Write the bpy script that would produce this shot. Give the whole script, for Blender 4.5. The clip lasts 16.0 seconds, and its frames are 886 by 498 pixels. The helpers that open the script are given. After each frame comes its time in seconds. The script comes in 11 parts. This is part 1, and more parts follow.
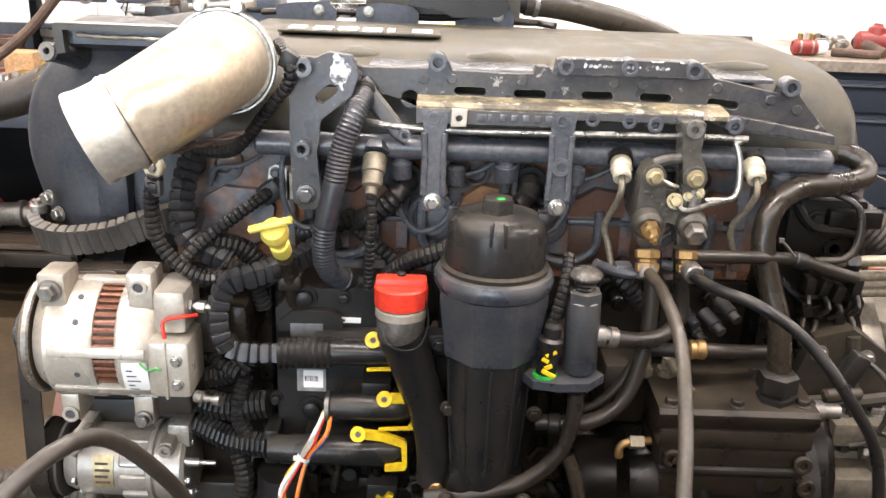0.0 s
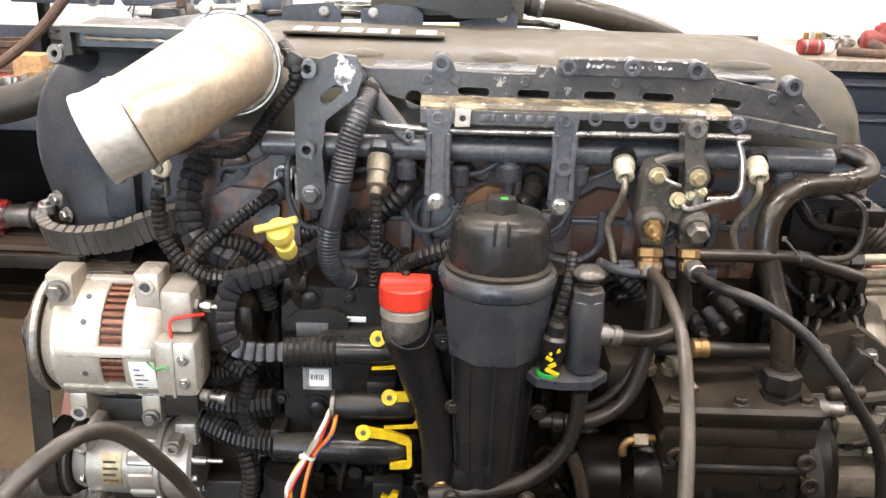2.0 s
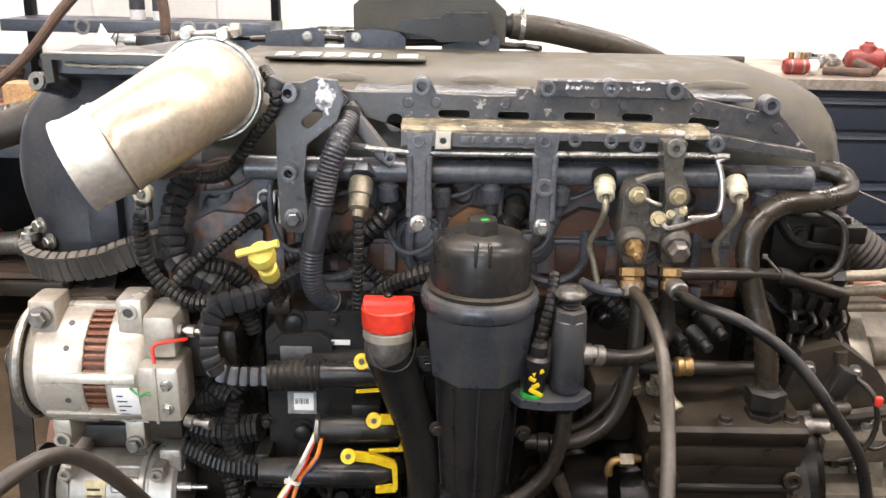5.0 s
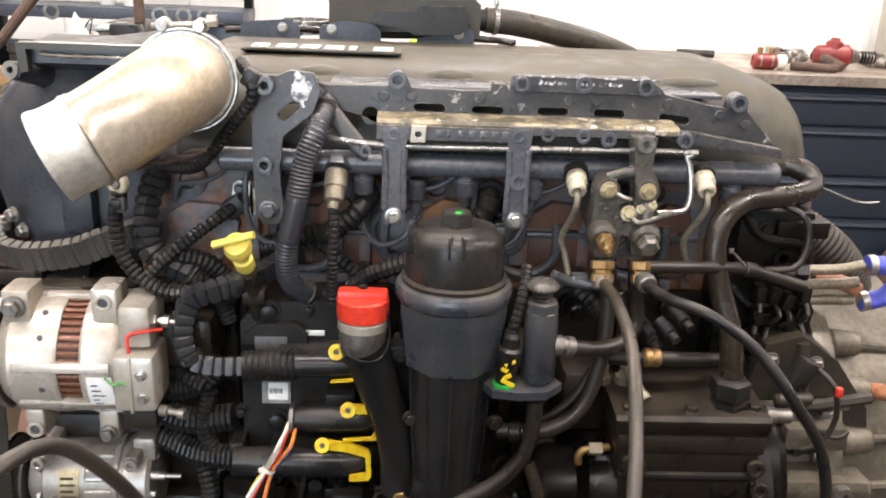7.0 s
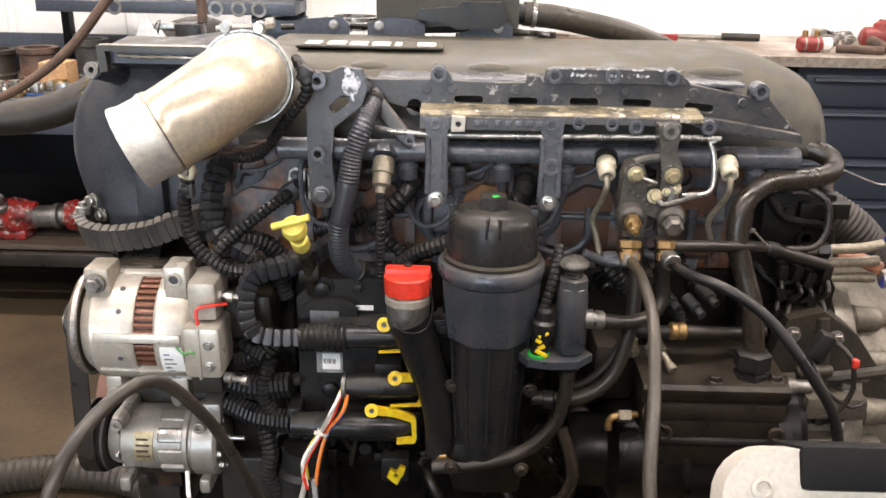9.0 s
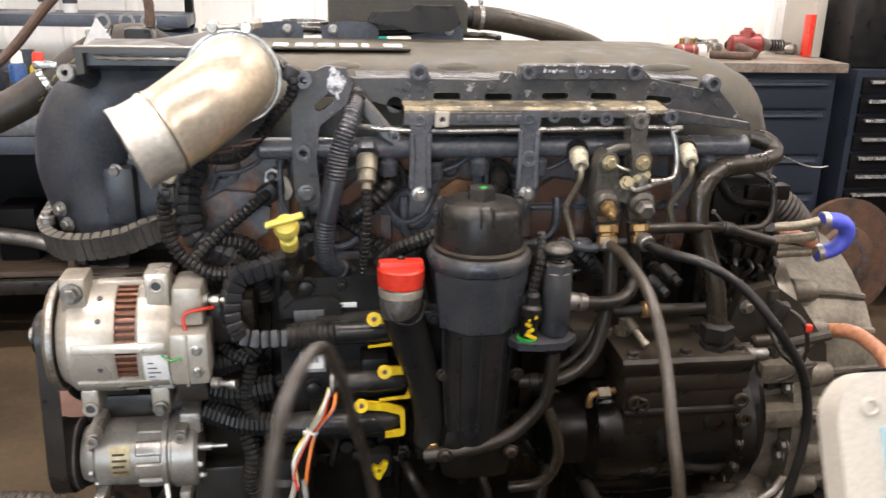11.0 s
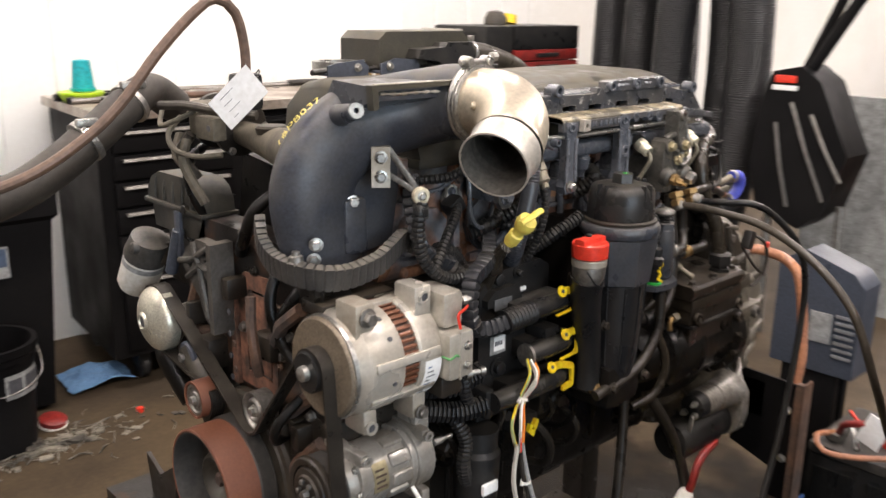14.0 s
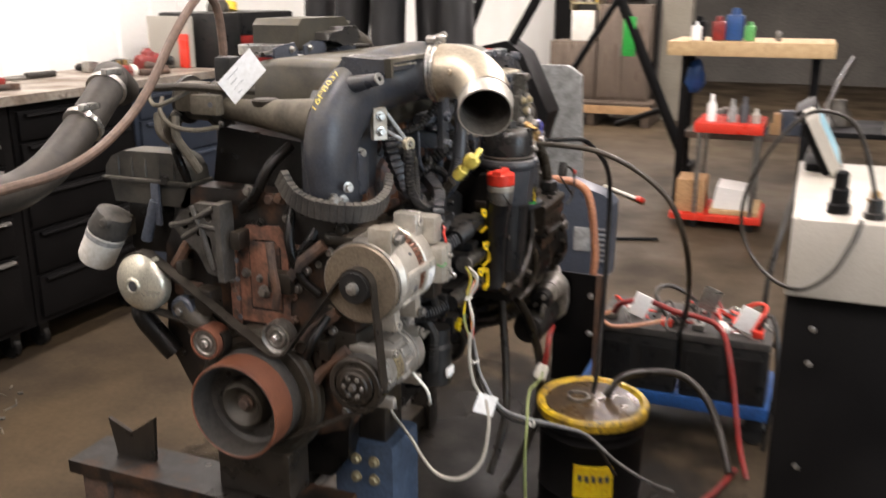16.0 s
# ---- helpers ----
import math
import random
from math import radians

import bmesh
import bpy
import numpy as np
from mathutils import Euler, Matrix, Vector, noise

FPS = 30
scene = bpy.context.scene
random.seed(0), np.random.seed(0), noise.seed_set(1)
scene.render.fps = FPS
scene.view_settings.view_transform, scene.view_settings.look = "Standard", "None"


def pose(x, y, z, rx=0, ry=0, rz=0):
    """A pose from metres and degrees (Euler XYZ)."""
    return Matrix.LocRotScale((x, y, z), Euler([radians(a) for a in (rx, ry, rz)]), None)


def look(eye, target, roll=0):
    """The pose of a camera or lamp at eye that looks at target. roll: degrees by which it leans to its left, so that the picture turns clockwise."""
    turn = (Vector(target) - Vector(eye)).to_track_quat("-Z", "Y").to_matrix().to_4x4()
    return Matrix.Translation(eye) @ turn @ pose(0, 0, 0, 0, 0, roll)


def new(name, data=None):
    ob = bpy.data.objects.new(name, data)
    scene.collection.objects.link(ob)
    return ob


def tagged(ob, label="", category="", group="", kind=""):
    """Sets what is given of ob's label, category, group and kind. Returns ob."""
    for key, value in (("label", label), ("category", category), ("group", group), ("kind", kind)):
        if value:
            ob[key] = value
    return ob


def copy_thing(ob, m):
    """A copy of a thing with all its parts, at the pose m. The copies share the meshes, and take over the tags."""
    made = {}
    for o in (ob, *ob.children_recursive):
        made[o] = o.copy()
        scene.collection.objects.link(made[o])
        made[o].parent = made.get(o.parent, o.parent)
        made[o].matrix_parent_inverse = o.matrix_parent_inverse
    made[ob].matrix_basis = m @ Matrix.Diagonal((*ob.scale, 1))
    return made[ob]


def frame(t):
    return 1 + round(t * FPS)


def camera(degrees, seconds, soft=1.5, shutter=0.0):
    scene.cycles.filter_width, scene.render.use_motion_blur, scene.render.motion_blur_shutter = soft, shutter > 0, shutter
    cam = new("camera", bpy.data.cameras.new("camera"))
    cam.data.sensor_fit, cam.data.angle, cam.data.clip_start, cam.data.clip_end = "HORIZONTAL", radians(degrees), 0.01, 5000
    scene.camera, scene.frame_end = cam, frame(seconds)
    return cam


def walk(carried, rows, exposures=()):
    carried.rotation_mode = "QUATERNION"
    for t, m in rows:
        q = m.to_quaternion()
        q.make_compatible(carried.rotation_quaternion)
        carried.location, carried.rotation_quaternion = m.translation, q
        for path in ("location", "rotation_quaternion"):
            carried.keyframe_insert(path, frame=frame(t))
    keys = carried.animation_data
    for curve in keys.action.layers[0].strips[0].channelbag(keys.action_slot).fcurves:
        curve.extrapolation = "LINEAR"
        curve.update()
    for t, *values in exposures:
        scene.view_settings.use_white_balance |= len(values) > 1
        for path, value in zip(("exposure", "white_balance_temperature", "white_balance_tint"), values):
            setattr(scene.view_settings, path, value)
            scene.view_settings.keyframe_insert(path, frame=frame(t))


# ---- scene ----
cam = camera(53.6, 16.0, shutter=0.7)

PATH = [
    (0, (-0.0027, 0.0220, 1.6221), (0.0227, 1.9050, 0.9476), 2.22),
    (0.5, (-0.0018, 0.0200, 1.6261), (0.0155, 1.9040, 0.9533), 2.22),
    (1, (-0.0037, 0.0180, 1.6221), (0.0114, 1.9030, 0.9552), 2.12),
    (1.5, (0.0004, 0.0160, 1.6202), (0.0107, 1.8990, 0.9462), 2.02),
    (2, (0.0013, 0.0130, 1.6232), (0.0106, 1.8960, 0.9502), 1.92),
    (2.5, (0.0023, 0.0160, 1.6233), (0.0085, 1.9000, 0.9531), 1.92),
    (3, (0.0022, 0.0140, 1.6263), (0.0072, 1.9010, 0.9631), 1.71),
    (5.3, (0.0203, 0.0100, 1.6229), (0.0460, 1.9110, 1.0004), 1.10),
    (5.5, (0.0132, 0.0140, 1.6266), (0.0732, 1.9110, 0.9943), 1.50),
    (6, (0.0141, 0.0060, 1.6276), (0.1200, 1.9020, 0.9998), 2.20),
    (6.5, (0.0132, 0.0040, 1.6256), (0.1298, 1.9010, 1.0051), 2.40),
    (7, (0.0150, -0.0040, 1.6327), (0.0994, 1.8870, 0.9871), 2.31),
    (7.5, (0.0156, -0.0320, 1.6427), (0.0460, 1.8400, 0.9383), 1.43),
    (8, (0.0193, -0.0660, 1.6538), (0.0059, 1.8030, 0.9410), 1.03),
    (8.5, (0.0211, -0.0820, 1.6589), (-0.0034, 1.7880, 0.9497), 0.93),
    (9, (0.0280, -0.1060, 1.6611), (-0.0004, 1.7740, 0.9808), 1.02),
    (9.2, (0.0279, -0.1090, 1.6661), (0.0021, 1.7740, 0.9939), 1.02),
    (11.3, (-0.2640, -0.1450, 1.6274), (0.0700, 1.7240, 0.9982), 1.67),
    (11.5, (-0.3409, -0.1300, 1.6219), (0.0218, 1.7370, 1.0046), 1.86),
    (12, (-0.5426, -0.0640, 1.6122), (-0.0504, 1.7880, 1.0412), 2.22),
    (12.5, (-0.7585, -0.0970, 1.6050), (-0.0271, 1.6830, 1.0610), 1.73),
    (13, (-0.9470, -0.1320, 1.6168), (-0.0001, 1.5390, 1.0609), 0.83),
    (13.5, (-1.1336, -0.0230, 1.5996), (-0.0078, 1.5380, 1.0526), 0.51),
    (14, (-1.3691, 0.1110, 1.6128), (-0.0508, 1.5190, 1.0832), 0.65),
    (14.5, (-1.6026, 0.1640, 1.5920), (-0.0950, 1.3640, 1.0577), 1.04),
    (15, (-1.7543, 0.3080, 1.5820), (-0.1208, 1.3330, 1.0519), 0.36),
    (15.5, (-1.8990, 0.4060, 1.6002), (-0.1898, 1.3050, 1.0806), 0.12),
    (16, (-2.1529, 0.4020, 1.6218), (-0.3774, 1.1350, 1.0644), -0.04),
]
walk(cam, [(t, look(eye, target, roll)) for t, eye, target, roll in PATH],
     exposures=[(0.0, 0.36), (3.0, 0.38), (5.5, 0.08), (7.0, 0.03), (7.5, -0.08), (9.0, -0.08), (11.5, -0.2), (13.5, -0.25), (16.0, -0.2)])

# ---- world and light ----
world = bpy.data.worlds.new("sky")
scene.world = world
world.use_nodes = True
_nt = world.node_tree
_sky = _nt.nodes.new("ShaderNodeTexSky")
_sky.sky_type = "NISHITA"
_sky.sun_disc = False
_sky.sun_elevation = radians(40)
_sky.sun_rotation = radians(200)
_nt.links.new(_sky.outputs[0], _nt.nodes["Background"].inputs[0])
_nt.nodes["Background"].inputs[1].default_value = 0.12


def area_lamp(name, loc, aim, sx, sy, watts, color):
    d = bpy.data.lights.new(name, "AREA")
    d.shape, d.size, d.size_y, d.energy, d.color = "RECTANGLE", sx, sy, watts, color
    ob = new(name, d)
    ob.matrix_world = look(loc, aim)
    return ob


LAMP = 118.0
FLUOR = (1.0, 0.895, 0.86)
# Unseen fixtures; far-bay and y=-2.4 strips added to brighten wall and engine.
STRIPS = [(x, y) for y in (0.6, -2.4, 3.3) for x in (-3.4, -0.4, 2.6)] + [(7.0, 0.5), (5.8, 3.3), (8.9, 3.4), (11.4, 3.4), (10.2, 1.0), (8.4, 2.2)]
for sx, sy in STRIPS:
    area_lamp("strip_light_glow", (sx, sy, 3.86), (sx, sy, 0), 2.3, 0.22, LAMP, FLUOR)
# open shutter door in the south wall: cool daylight
area_lamp("door_daylight", (-2.2, -5.95, 1.75), (-0.4, 2.0, 1.3), 4.4, 3.3, 350.0, (0.72, 0.85, 1.0))


# ---- materials ----
def mat(name, base, rough=0.5, metal=0.0, dark=None, scale=9.0, amount=0.6, fine=90.0, bump=0.15,
        dust=None, dust_amount=0.0, stretch=(1, 1, 1), spec=0.5, rough_var=0.15, chips=None, chip_amount=0.5, edge=(0.38, 0.66), dust_side=0.12, speckle=0.27, wear=None, wear_amount=0.6):
    """Painted, cast, moulded or worn surface: two scales of colour variation, dust patches, fine relief."""
    m = bpy.data.materials.new(name)
    m.use_nodes = True
    nt = m.node_tree
    n, l = nt.nodes, nt.links
    b = n["Principled BSDF"]
    b.inputs["Metallic"].default_value = metal
    b.inputs["Specular IOR Level"].default_value = spec
    tc = n.new("ShaderNodeTexCoord")
    mp = n.new("ShaderNodeMapping")
    mp.inputs["Scale"].default_value = stretch
    l.new(tc.outputs["Object"], mp.inputs[0])
    oi = n.new("ShaderNodeObjectInfo")
    big = n.new("ShaderNodeTexNoise")
    big.noise_dimensions = "4D"
    big.inputs["Scale"].default_value = scale
    big.inputs["Detail"].default_value = 5
    l.new(mp.outputs[0], big.inputs["Vector"])
    l.new(oi.outputs["Random"], big.inputs["W"])
    small = n.new("ShaderNodeTexNoise")
    small.inputs["Scale"].default_value = fine
    small.inputs["Detail"].default_value = 4
    l.new(mp.outputs[0], small.inputs["Vector"])
    r1 = n.new("ShaderNodeMapRange")
    r1.inputs[1].default_value, r1.inputs[2].default_value = edge
    r1.inputs[4].default_value = amount
    l.new(big.outputs[0], r1.inputs[0])
    mix = n.new("ShaderNodeMix")
    mix.data_type = "RGBA"
    mix.inputs[6].default_value = (*base, 1)
    second = dark if dark else tuple(c * 0.55 for c in base)
    mix.inputs[7].default_value = (*second, 1)
    l.new(r1.outputs[0], mix.inputs[0])
    speck = n.new("ShaderNodeMix")
    speck.data_type = "RGBA"
    speck.blend_type = "OVERLAY"
    speck.inputs[0].default_value = speckle
    grain = n.new("ShaderNodeMapRange")
    grain.inputs[1].default_value, grain.inputs[2].default_value = 0.30, 0.70
    l.new(small.outputs[0], grain.inputs[0])
    l.new(mix.outputs[2], speck.inputs[6])
    l.new(grain.outputs[0], speck.inputs[7])
    col = speck.outputs[2]
    rr = n.new("ShaderNodeMapRange")
    rr.inputs[3].default_value, rr.inputs[4].default_value = max(rough - rough_var, 0.03), min(rough + rough_var, 1.0)
    rr.inputs[1].default_value, rr.inputs[2].default_value = 0.32, 0.68
    l.new(big.outputs[0], rr.inputs[0])
    rough_out = rr.outputs[0]
    if dust:
        geo = n.new("ShaderNodeNewGeometry")
        sep = n.new("ShaderNodeSeparateXYZ")
        l.new(geo.outputs["Normal"], sep.inputs[0])
        up = n.new("ShaderNodeMapRange")
        up.inputs[1].default_value, up.inputs[2].default_value, up.inputs[3].default_value = -0.3, 0.9, dust_side
        l.new(sep.outputs[2], up.inputs[0])
        pat = n.new("ShaderNodeTexNoise")
        pat.inputs["Scale"].default_value = 26
        pat.inputs["Detail"].default_value = 6
        l.new(tc.outputs["Object"], pat.inputs["Vector"])
        pr = n.new("ShaderNodeMapRange")
        pr.inputs[1].default_value, pr.inputs[2].default_value = 0.3, 0.62
        l.new(pat.outputs[0], pr.inputs[0])
        mul = n.new("ShaderNodeMath")
        mul.operation = "MULTIPLY"
        l.new(up.outputs[0], mul.inputs[0])
        l.new(pr.outputs[0], mul.inputs[1])
        mul2 = n.new("ShaderNodeMath")
        mul2.operation = "MULTIPLY"
        mul2.inputs[1].default_value = dust_amount
        l.new(mul.outputs[0], mul2.inputs[0])
        dm = n.new("ShaderNodeMix")
        dm.data_type = "RGBA"
        l.new(mul2.outputs[0], dm.inputs[0])
        l.new(col, dm.inputs[6])
        dm.inputs[7].default_value = (*dust, 1)
        col = dm.outputs[2]
        rm = n.new("ShaderNodeMix")
        l.new(mul2.outputs[0], rm.inputs[0])
        l.new(rough_out, rm.inputs[2])
        rm.inputs[3].default_value = 0.9
        rough_out = rm.outputs[0]
    if chips:
        # paint knocked off to bare metal in small ragged patches
        cn = n.new("ShaderNodeTexNoise")
        cn.inputs["Scale"].default_value = 38
        cn.inputs["Detail"].default_value = 8
        cn.inputs["Roughness"].default_value = 0.72
        l.new(tc.outputs["Object"], cn.inputs["Vector"])
        cr = n.new("ShaderNodeMapRange")
        lim = 0.72 - 0.2 * chip_amount
        cr.inputs[1].default_value, cr.inputs[2].default_value = lim, lim + 0.03
        l.new(cn.outputs[0], cr.inputs[0])
        cm = n.new("ShaderNodeMix")
        cm.data_type = "RGBA"
        l.new(cr.outputs[0], cm.inputs[0])
        l.new(col, cm.inputs[6])
        cm.inputs[7].default_value = (*chips, 1)
        col = cm.outputs[2]
    soft = None
    if wear:
        # corners softened and rubbed through the paint in ragged stretches
        soft = n.new("ShaderNodeBevel")
        soft.samples = 4
        soft.inputs["Radius"].default_value = 0.0022
        face = n.new("ShaderNodeNewGeometry")
        dot = n.new("ShaderNodeVectorMath")
        dot.operation = "DOT_PRODUCT"
        l.new(soft.outputs[0], dot.inputs[0])
        l.new(face.outputs["Normal"], dot.inputs[1])
        corner = n.new("ShaderNodeMapRange")
        corner.inputs[1].default_value, corner.inputs[2].default_value = 0.985, 0.86
        l.new(dot.outputs["Value"], corner.inputs[0])
        ragged = n.new("ShaderNodeTexNoise")
        ragged.inputs["Scale"].default_value = 60
        ragged.inputs["Detail"].default_value = 7
        l.new(tc.outputs["Object"], ragged.inputs["Vector"])
        gap = n.new("ShaderNodeMapRange")
        gap.inputs[1].default_value, gap.inputs[2].default_value, gap.inputs[4].default_value = 0.50, 0.60, wear_amount
        l.new(ragged.outputs[0], gap.inputs[0])
        rub = n.new("ShaderNodeMath")
        rub.operation = "MULTIPLY"
        l.new(corner.outputs[0], rub.inputs[0])
        l.new(gap.outputs[0], rub.inputs[1])
        wm = n.new("ShaderNodeMix")
        wm.data_type = "RGBA"
        l.new(rub.outputs[0], wm.inputs[0])
        l.new(col, wm.inputs[6])
        wm.inputs[7].default_value = (*wear, 1)
        col = wm.outputs[2]
    l.new(col, b.inputs["Base Color"])
    l.new(rough_out, b.inputs["Roughness"])
    if soft and not bump:
        l.new(soft.outputs[0], b.inputs["Normal"])
    if bump:
        bp = n.new("ShaderNodeBump")
        if soft:
            l.new(soft.outputs[0], bp.inputs["Normal"])
        bp.inputs["Strength"].default_value = bump
        bp.inputs["Distance"].default_value = 0.0012
        l.new(small.outputs[0], bp.inputs["Height"])
        l.new(bp.outputs[0], b.inputs["Normal"])
    return m


DUST = (0.20, 0.17, 0.125)
M_COVER = mat("cover_plastic", (0.030, 0.0272, 0.0195), 0.40, dark=(0.017, 0.0155, 0.0115), scale=5, bump=0.05, fine=240, dust=(0.125, 0.106, 0.064), dust_amount=0.5, dust_side=0.07)
M_DUCT = mat("duct_plastic", (0.034, 0.0385, 0.049), 0.33, dark=(0.021, 0.0235, 0.029), scale=7, fine=180, bump=0.06, dust=(0.13, 0.112, 0.082), dust_amount=0.5, dust_side=0.08, spec=0.42)
M_PAINT = mat("engine_paint", (0.082, 0.088, 0.101), 0.24, dark=(0.034, 0.037, 0.044), scale=14, fine=160, bump=0.12, dust=DUST, dust_amount=0.15, rough_var=0.13, spec=0.6, wear=(0.30, 0.30, 0.30), wear_amount=0.5)
M_PAINTCHIP = mat("chipped_engine_paint", (0.046, 0.049, 0.056), 0.27, dark=(0.014, 0.0155, 0.019), scale=14, fine=160, bump=0.14, dust=(0.15, 0.12, 0.08), dust_amount=0.5, dust_side=0.12, chips=(0.30, 0.285, 0.26), chip_amount=0.46, wear=(0.42, 0.40, 0.35), wear_amount=0.9)
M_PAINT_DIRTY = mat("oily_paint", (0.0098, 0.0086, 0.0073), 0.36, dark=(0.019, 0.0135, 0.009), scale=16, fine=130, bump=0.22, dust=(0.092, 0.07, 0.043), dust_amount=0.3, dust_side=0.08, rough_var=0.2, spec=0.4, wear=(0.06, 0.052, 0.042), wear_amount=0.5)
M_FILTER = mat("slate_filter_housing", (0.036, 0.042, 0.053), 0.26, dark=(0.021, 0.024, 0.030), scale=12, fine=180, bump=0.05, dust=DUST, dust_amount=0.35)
M_BLACK = mat("black_plastic", (0.0085, 0.009, 0.010), 0.36, dark=(0.014, 0.0135, 0.013), scale=18, fine=200, bump=0.06, dust=DUST, dust_amount=0.12, dust_side=0.05, spec=0.3)
# Oily black for low parts; also paints the shaded hollow at the front.
M_SUMPSHADE = mat("oily_black_and_shade", (0.0046, 0.0043, 0.0039), 0.36, dark=(0.009, 0.007, 0.005), scale=14, fine=120, bump=0.25, rough_var=0.2, spec=0.25)
M_GLOSS = mat("gloss_black_plastic", (0.010, 0.0105, 0.0115), 0.25, dark=(0.015, 0.015, 0.016), scale=18, fine=200, bump=0.03, dust=(0.22, 0.19, 0.14), dust_amount=0.16, rough_var=0.1, spec=0.3)
M_RUBBER = mat("hose_rubber", (0.0115, 0.0102, 0.009), 0.34, dark=(0.024, 0.019, 0.014), scale=22, fine=200, bump=0.08, dust=DUST, dust_amount=0.12, spec=0.4)
M_LOOM = mat("loom_wrap", (0.0085, 0.009, 0.0105), 0.34, dark=(0.017, 0.017, 0.017), scale=30, fine=220, bump=0.12, dust=DUST, dust_amount=0.16, spec=0.22)
M_LOOMDUST = mat("dusty_loom_wrap", (0.019, 0.020, 0.0235), 0.36, dark=(0.010, 0.0105, 0.012), scale=26, fine=220, bump=0.15, dust=(0.2, 0.185, 0.16), dust_amount=0.14, spec=0.5)
M_HOSE_GREY = mat("dusty_hose", (0.046, 0.038, 0.028), 0.42, dark=(0.024, 0.020, 0.015), scale=20, fine=150, bump=0.06, spec=0.4)
M_EXTRACT = mat("black_ribbed_hose", (0.0095, 0.0095, 0.0105), 0.5, dark=(0.014, 0.0135, 0.013), scale=6, fine=150, bump=0.1, spec=0.4)
M_LIMEWIRE = mat("pale_green_wire", (0.36, 0.42, 0.16), 0.45, bump=0.05, amount=0.4)
M_RUST = mat("rusty_iron", (0.105, 0.056, 0.034), 0.7, dark=(0.036, 0.029, 0.025), scale=13, fine=110, bump=0.5, amount=0.95, rough_var=0.25)
M_HEAD = mat("rusty_painted_head", (0.225, 0.110, 0.062), 0.42, dark=(0.108, 0.112, 0.122), scale=12, fine=90, bump=0.35, amount=1.0, rough_var=0.3, edge=(0.40, 0.56))
M_RUST_ORANGE = mat("orange_rust", (0.20, 0.086, 0.05), 0.8, dark=(0.035, 0.026, 0.021), scale=22, fine=120, bump=0.4, amount=1.0)
M_ALU = mat("cast_aluminium", (0.51, 0.475, 0.41), 0.38, 0.45, dark=(0.25, 0.205, 0.145), scale=9, fine=140, bump=0.1, amount=0.85, rough_var=0.2, edge=(0.44, 0.66), speckle=0.09, wear=(0.62, 0.60, 0.56), wear_amount=0.7)
M_ALUGREY = mat("grey_cast_aluminium", (0.36, 0.34, 0.305), 0.36, 0.5, dark=(0.17, 0.145, 0.11), scale=9, fine=140, bump=0.1, amount=0.85, rough_var=0.2, edge=(0.44, 0.66), speckle=0.1, wear=(0.52, 0.50, 0.46), wear_amount=0.7)
M_ALUDULL = mat("dull_aluminium", (0.25, 0.235, 0.21), 0.42, 0.4, dark=(0.10, 0.085, 0.066), scale=16, fine=140, bump=0.25, amount=0.9, edge=(0.44, 0.62))
M_BROWNIRON = mat("smooth_brown_iron", (0.150, 0.066, 0.038), 0.36, dark=(0.062, 0.036, 0.026), scale=9, fine=120, bump=0.12, amount=0.9, rough_var=0.2, speckle=0.2)
M_OCHRERUST = mat("ochre_rust", (0.27, 0.145, 0.062), 0.6, dark=(0.105, 0.048, 0.026), scale=20, fine=100, bump=0.3, amount=0.95)
M_BELL = mat("dusty_bare_casting", (0.155, 0.137, 0.104), 0.45, 0.3, dark=(0.046, 0.039, 0.029), scale=15, fine=120, bump=0.35, amount=0.95, dust=DUST, dust_amount=0.2)
M_ALU_TAN = mat("stained_aluminium_pipe", (0.50, 0.44, 0.34), 0.38, 0.6, dark=(0.33, 0.25, 0.155), scale=5.5, fine=130, bump=0.05, amount=0.75, rough_var=0.1, edge=(0.42, 0.66), speckle=0.15)
M_PALEALU = mat("silvery_pipe_end", (0.56, 0.53, 0.475), 0.36, 0.6, dark=(0.44, 0.395, 0.32), scale=7, fine=130, bump=0.05, amount=0.7, edge=(0.46, 0.70), speckle=0.15)
M_CASTGREY = mat("oily_grey_manifold", (0.115, 0.108, 0.094), 0.30, 0.3, dark=(0.050, 0.045, 0.037), scale=16, fine=140, bump=0.2, amount=0.9, rough_var=0.15, wear=(0.24, 0.225, 0.19), wear_amount=0.6)
M_BORE = mat("grey_pipe_inside", (0.20, 0.185, 0.16), 0.42, 0.5, dark=(0.085, 0.075, 0.062), scale=10, fine=130, bump=0.08, amount=0.9)
M_WELD = mat("grimy_weld", (0.17, 0.125, 0.075), 0.5, 0.3, dark=(0.075, 0.052, 0.032), scale=60, fine=200, bump=0.4, amount=0.9)
M_CREAMZINC = mat("cream_zinc_nut", (0.62, 0.57, 0.43), 0.38, 0.35, dark=(0.45, 0.39, 0.26), scale=24, bump=0.08)
M_DARKMETAL = mat("dark_dull_metal", (0.045, 0.040, 0.034), 0.6, dark=(0.02, 0.018, 0.016), scale=14, bump=0.15)
M_LEDGE = mat("dirty_bare_ledge", (0.27, 0.225, 0.14), 0.55, 0.2, dark=(0.075, 0.066, 0.048), scale=34, fine=140, bump=0.3, amount=0.95, edge=(0.42, 0.58), chips=(0.5, 0.46, 0.38), chip_amount=0.8)
M_SEALANT = mat("grey_sealant", (0.52, 0.52, 0.53), 0.4, dark=(0.09, 0.095, 0.105), scale=90, fine=220, bump=0.5, amount=0.9, edge=(0.47, 0.55))
M_ZINC = mat("yellowed_zinc", (0.56, 0.535, 0.44), 0.30, 0.65, dark=(0.47, 0.44, 0.345), scale=7, fine=240, bump=0.03)
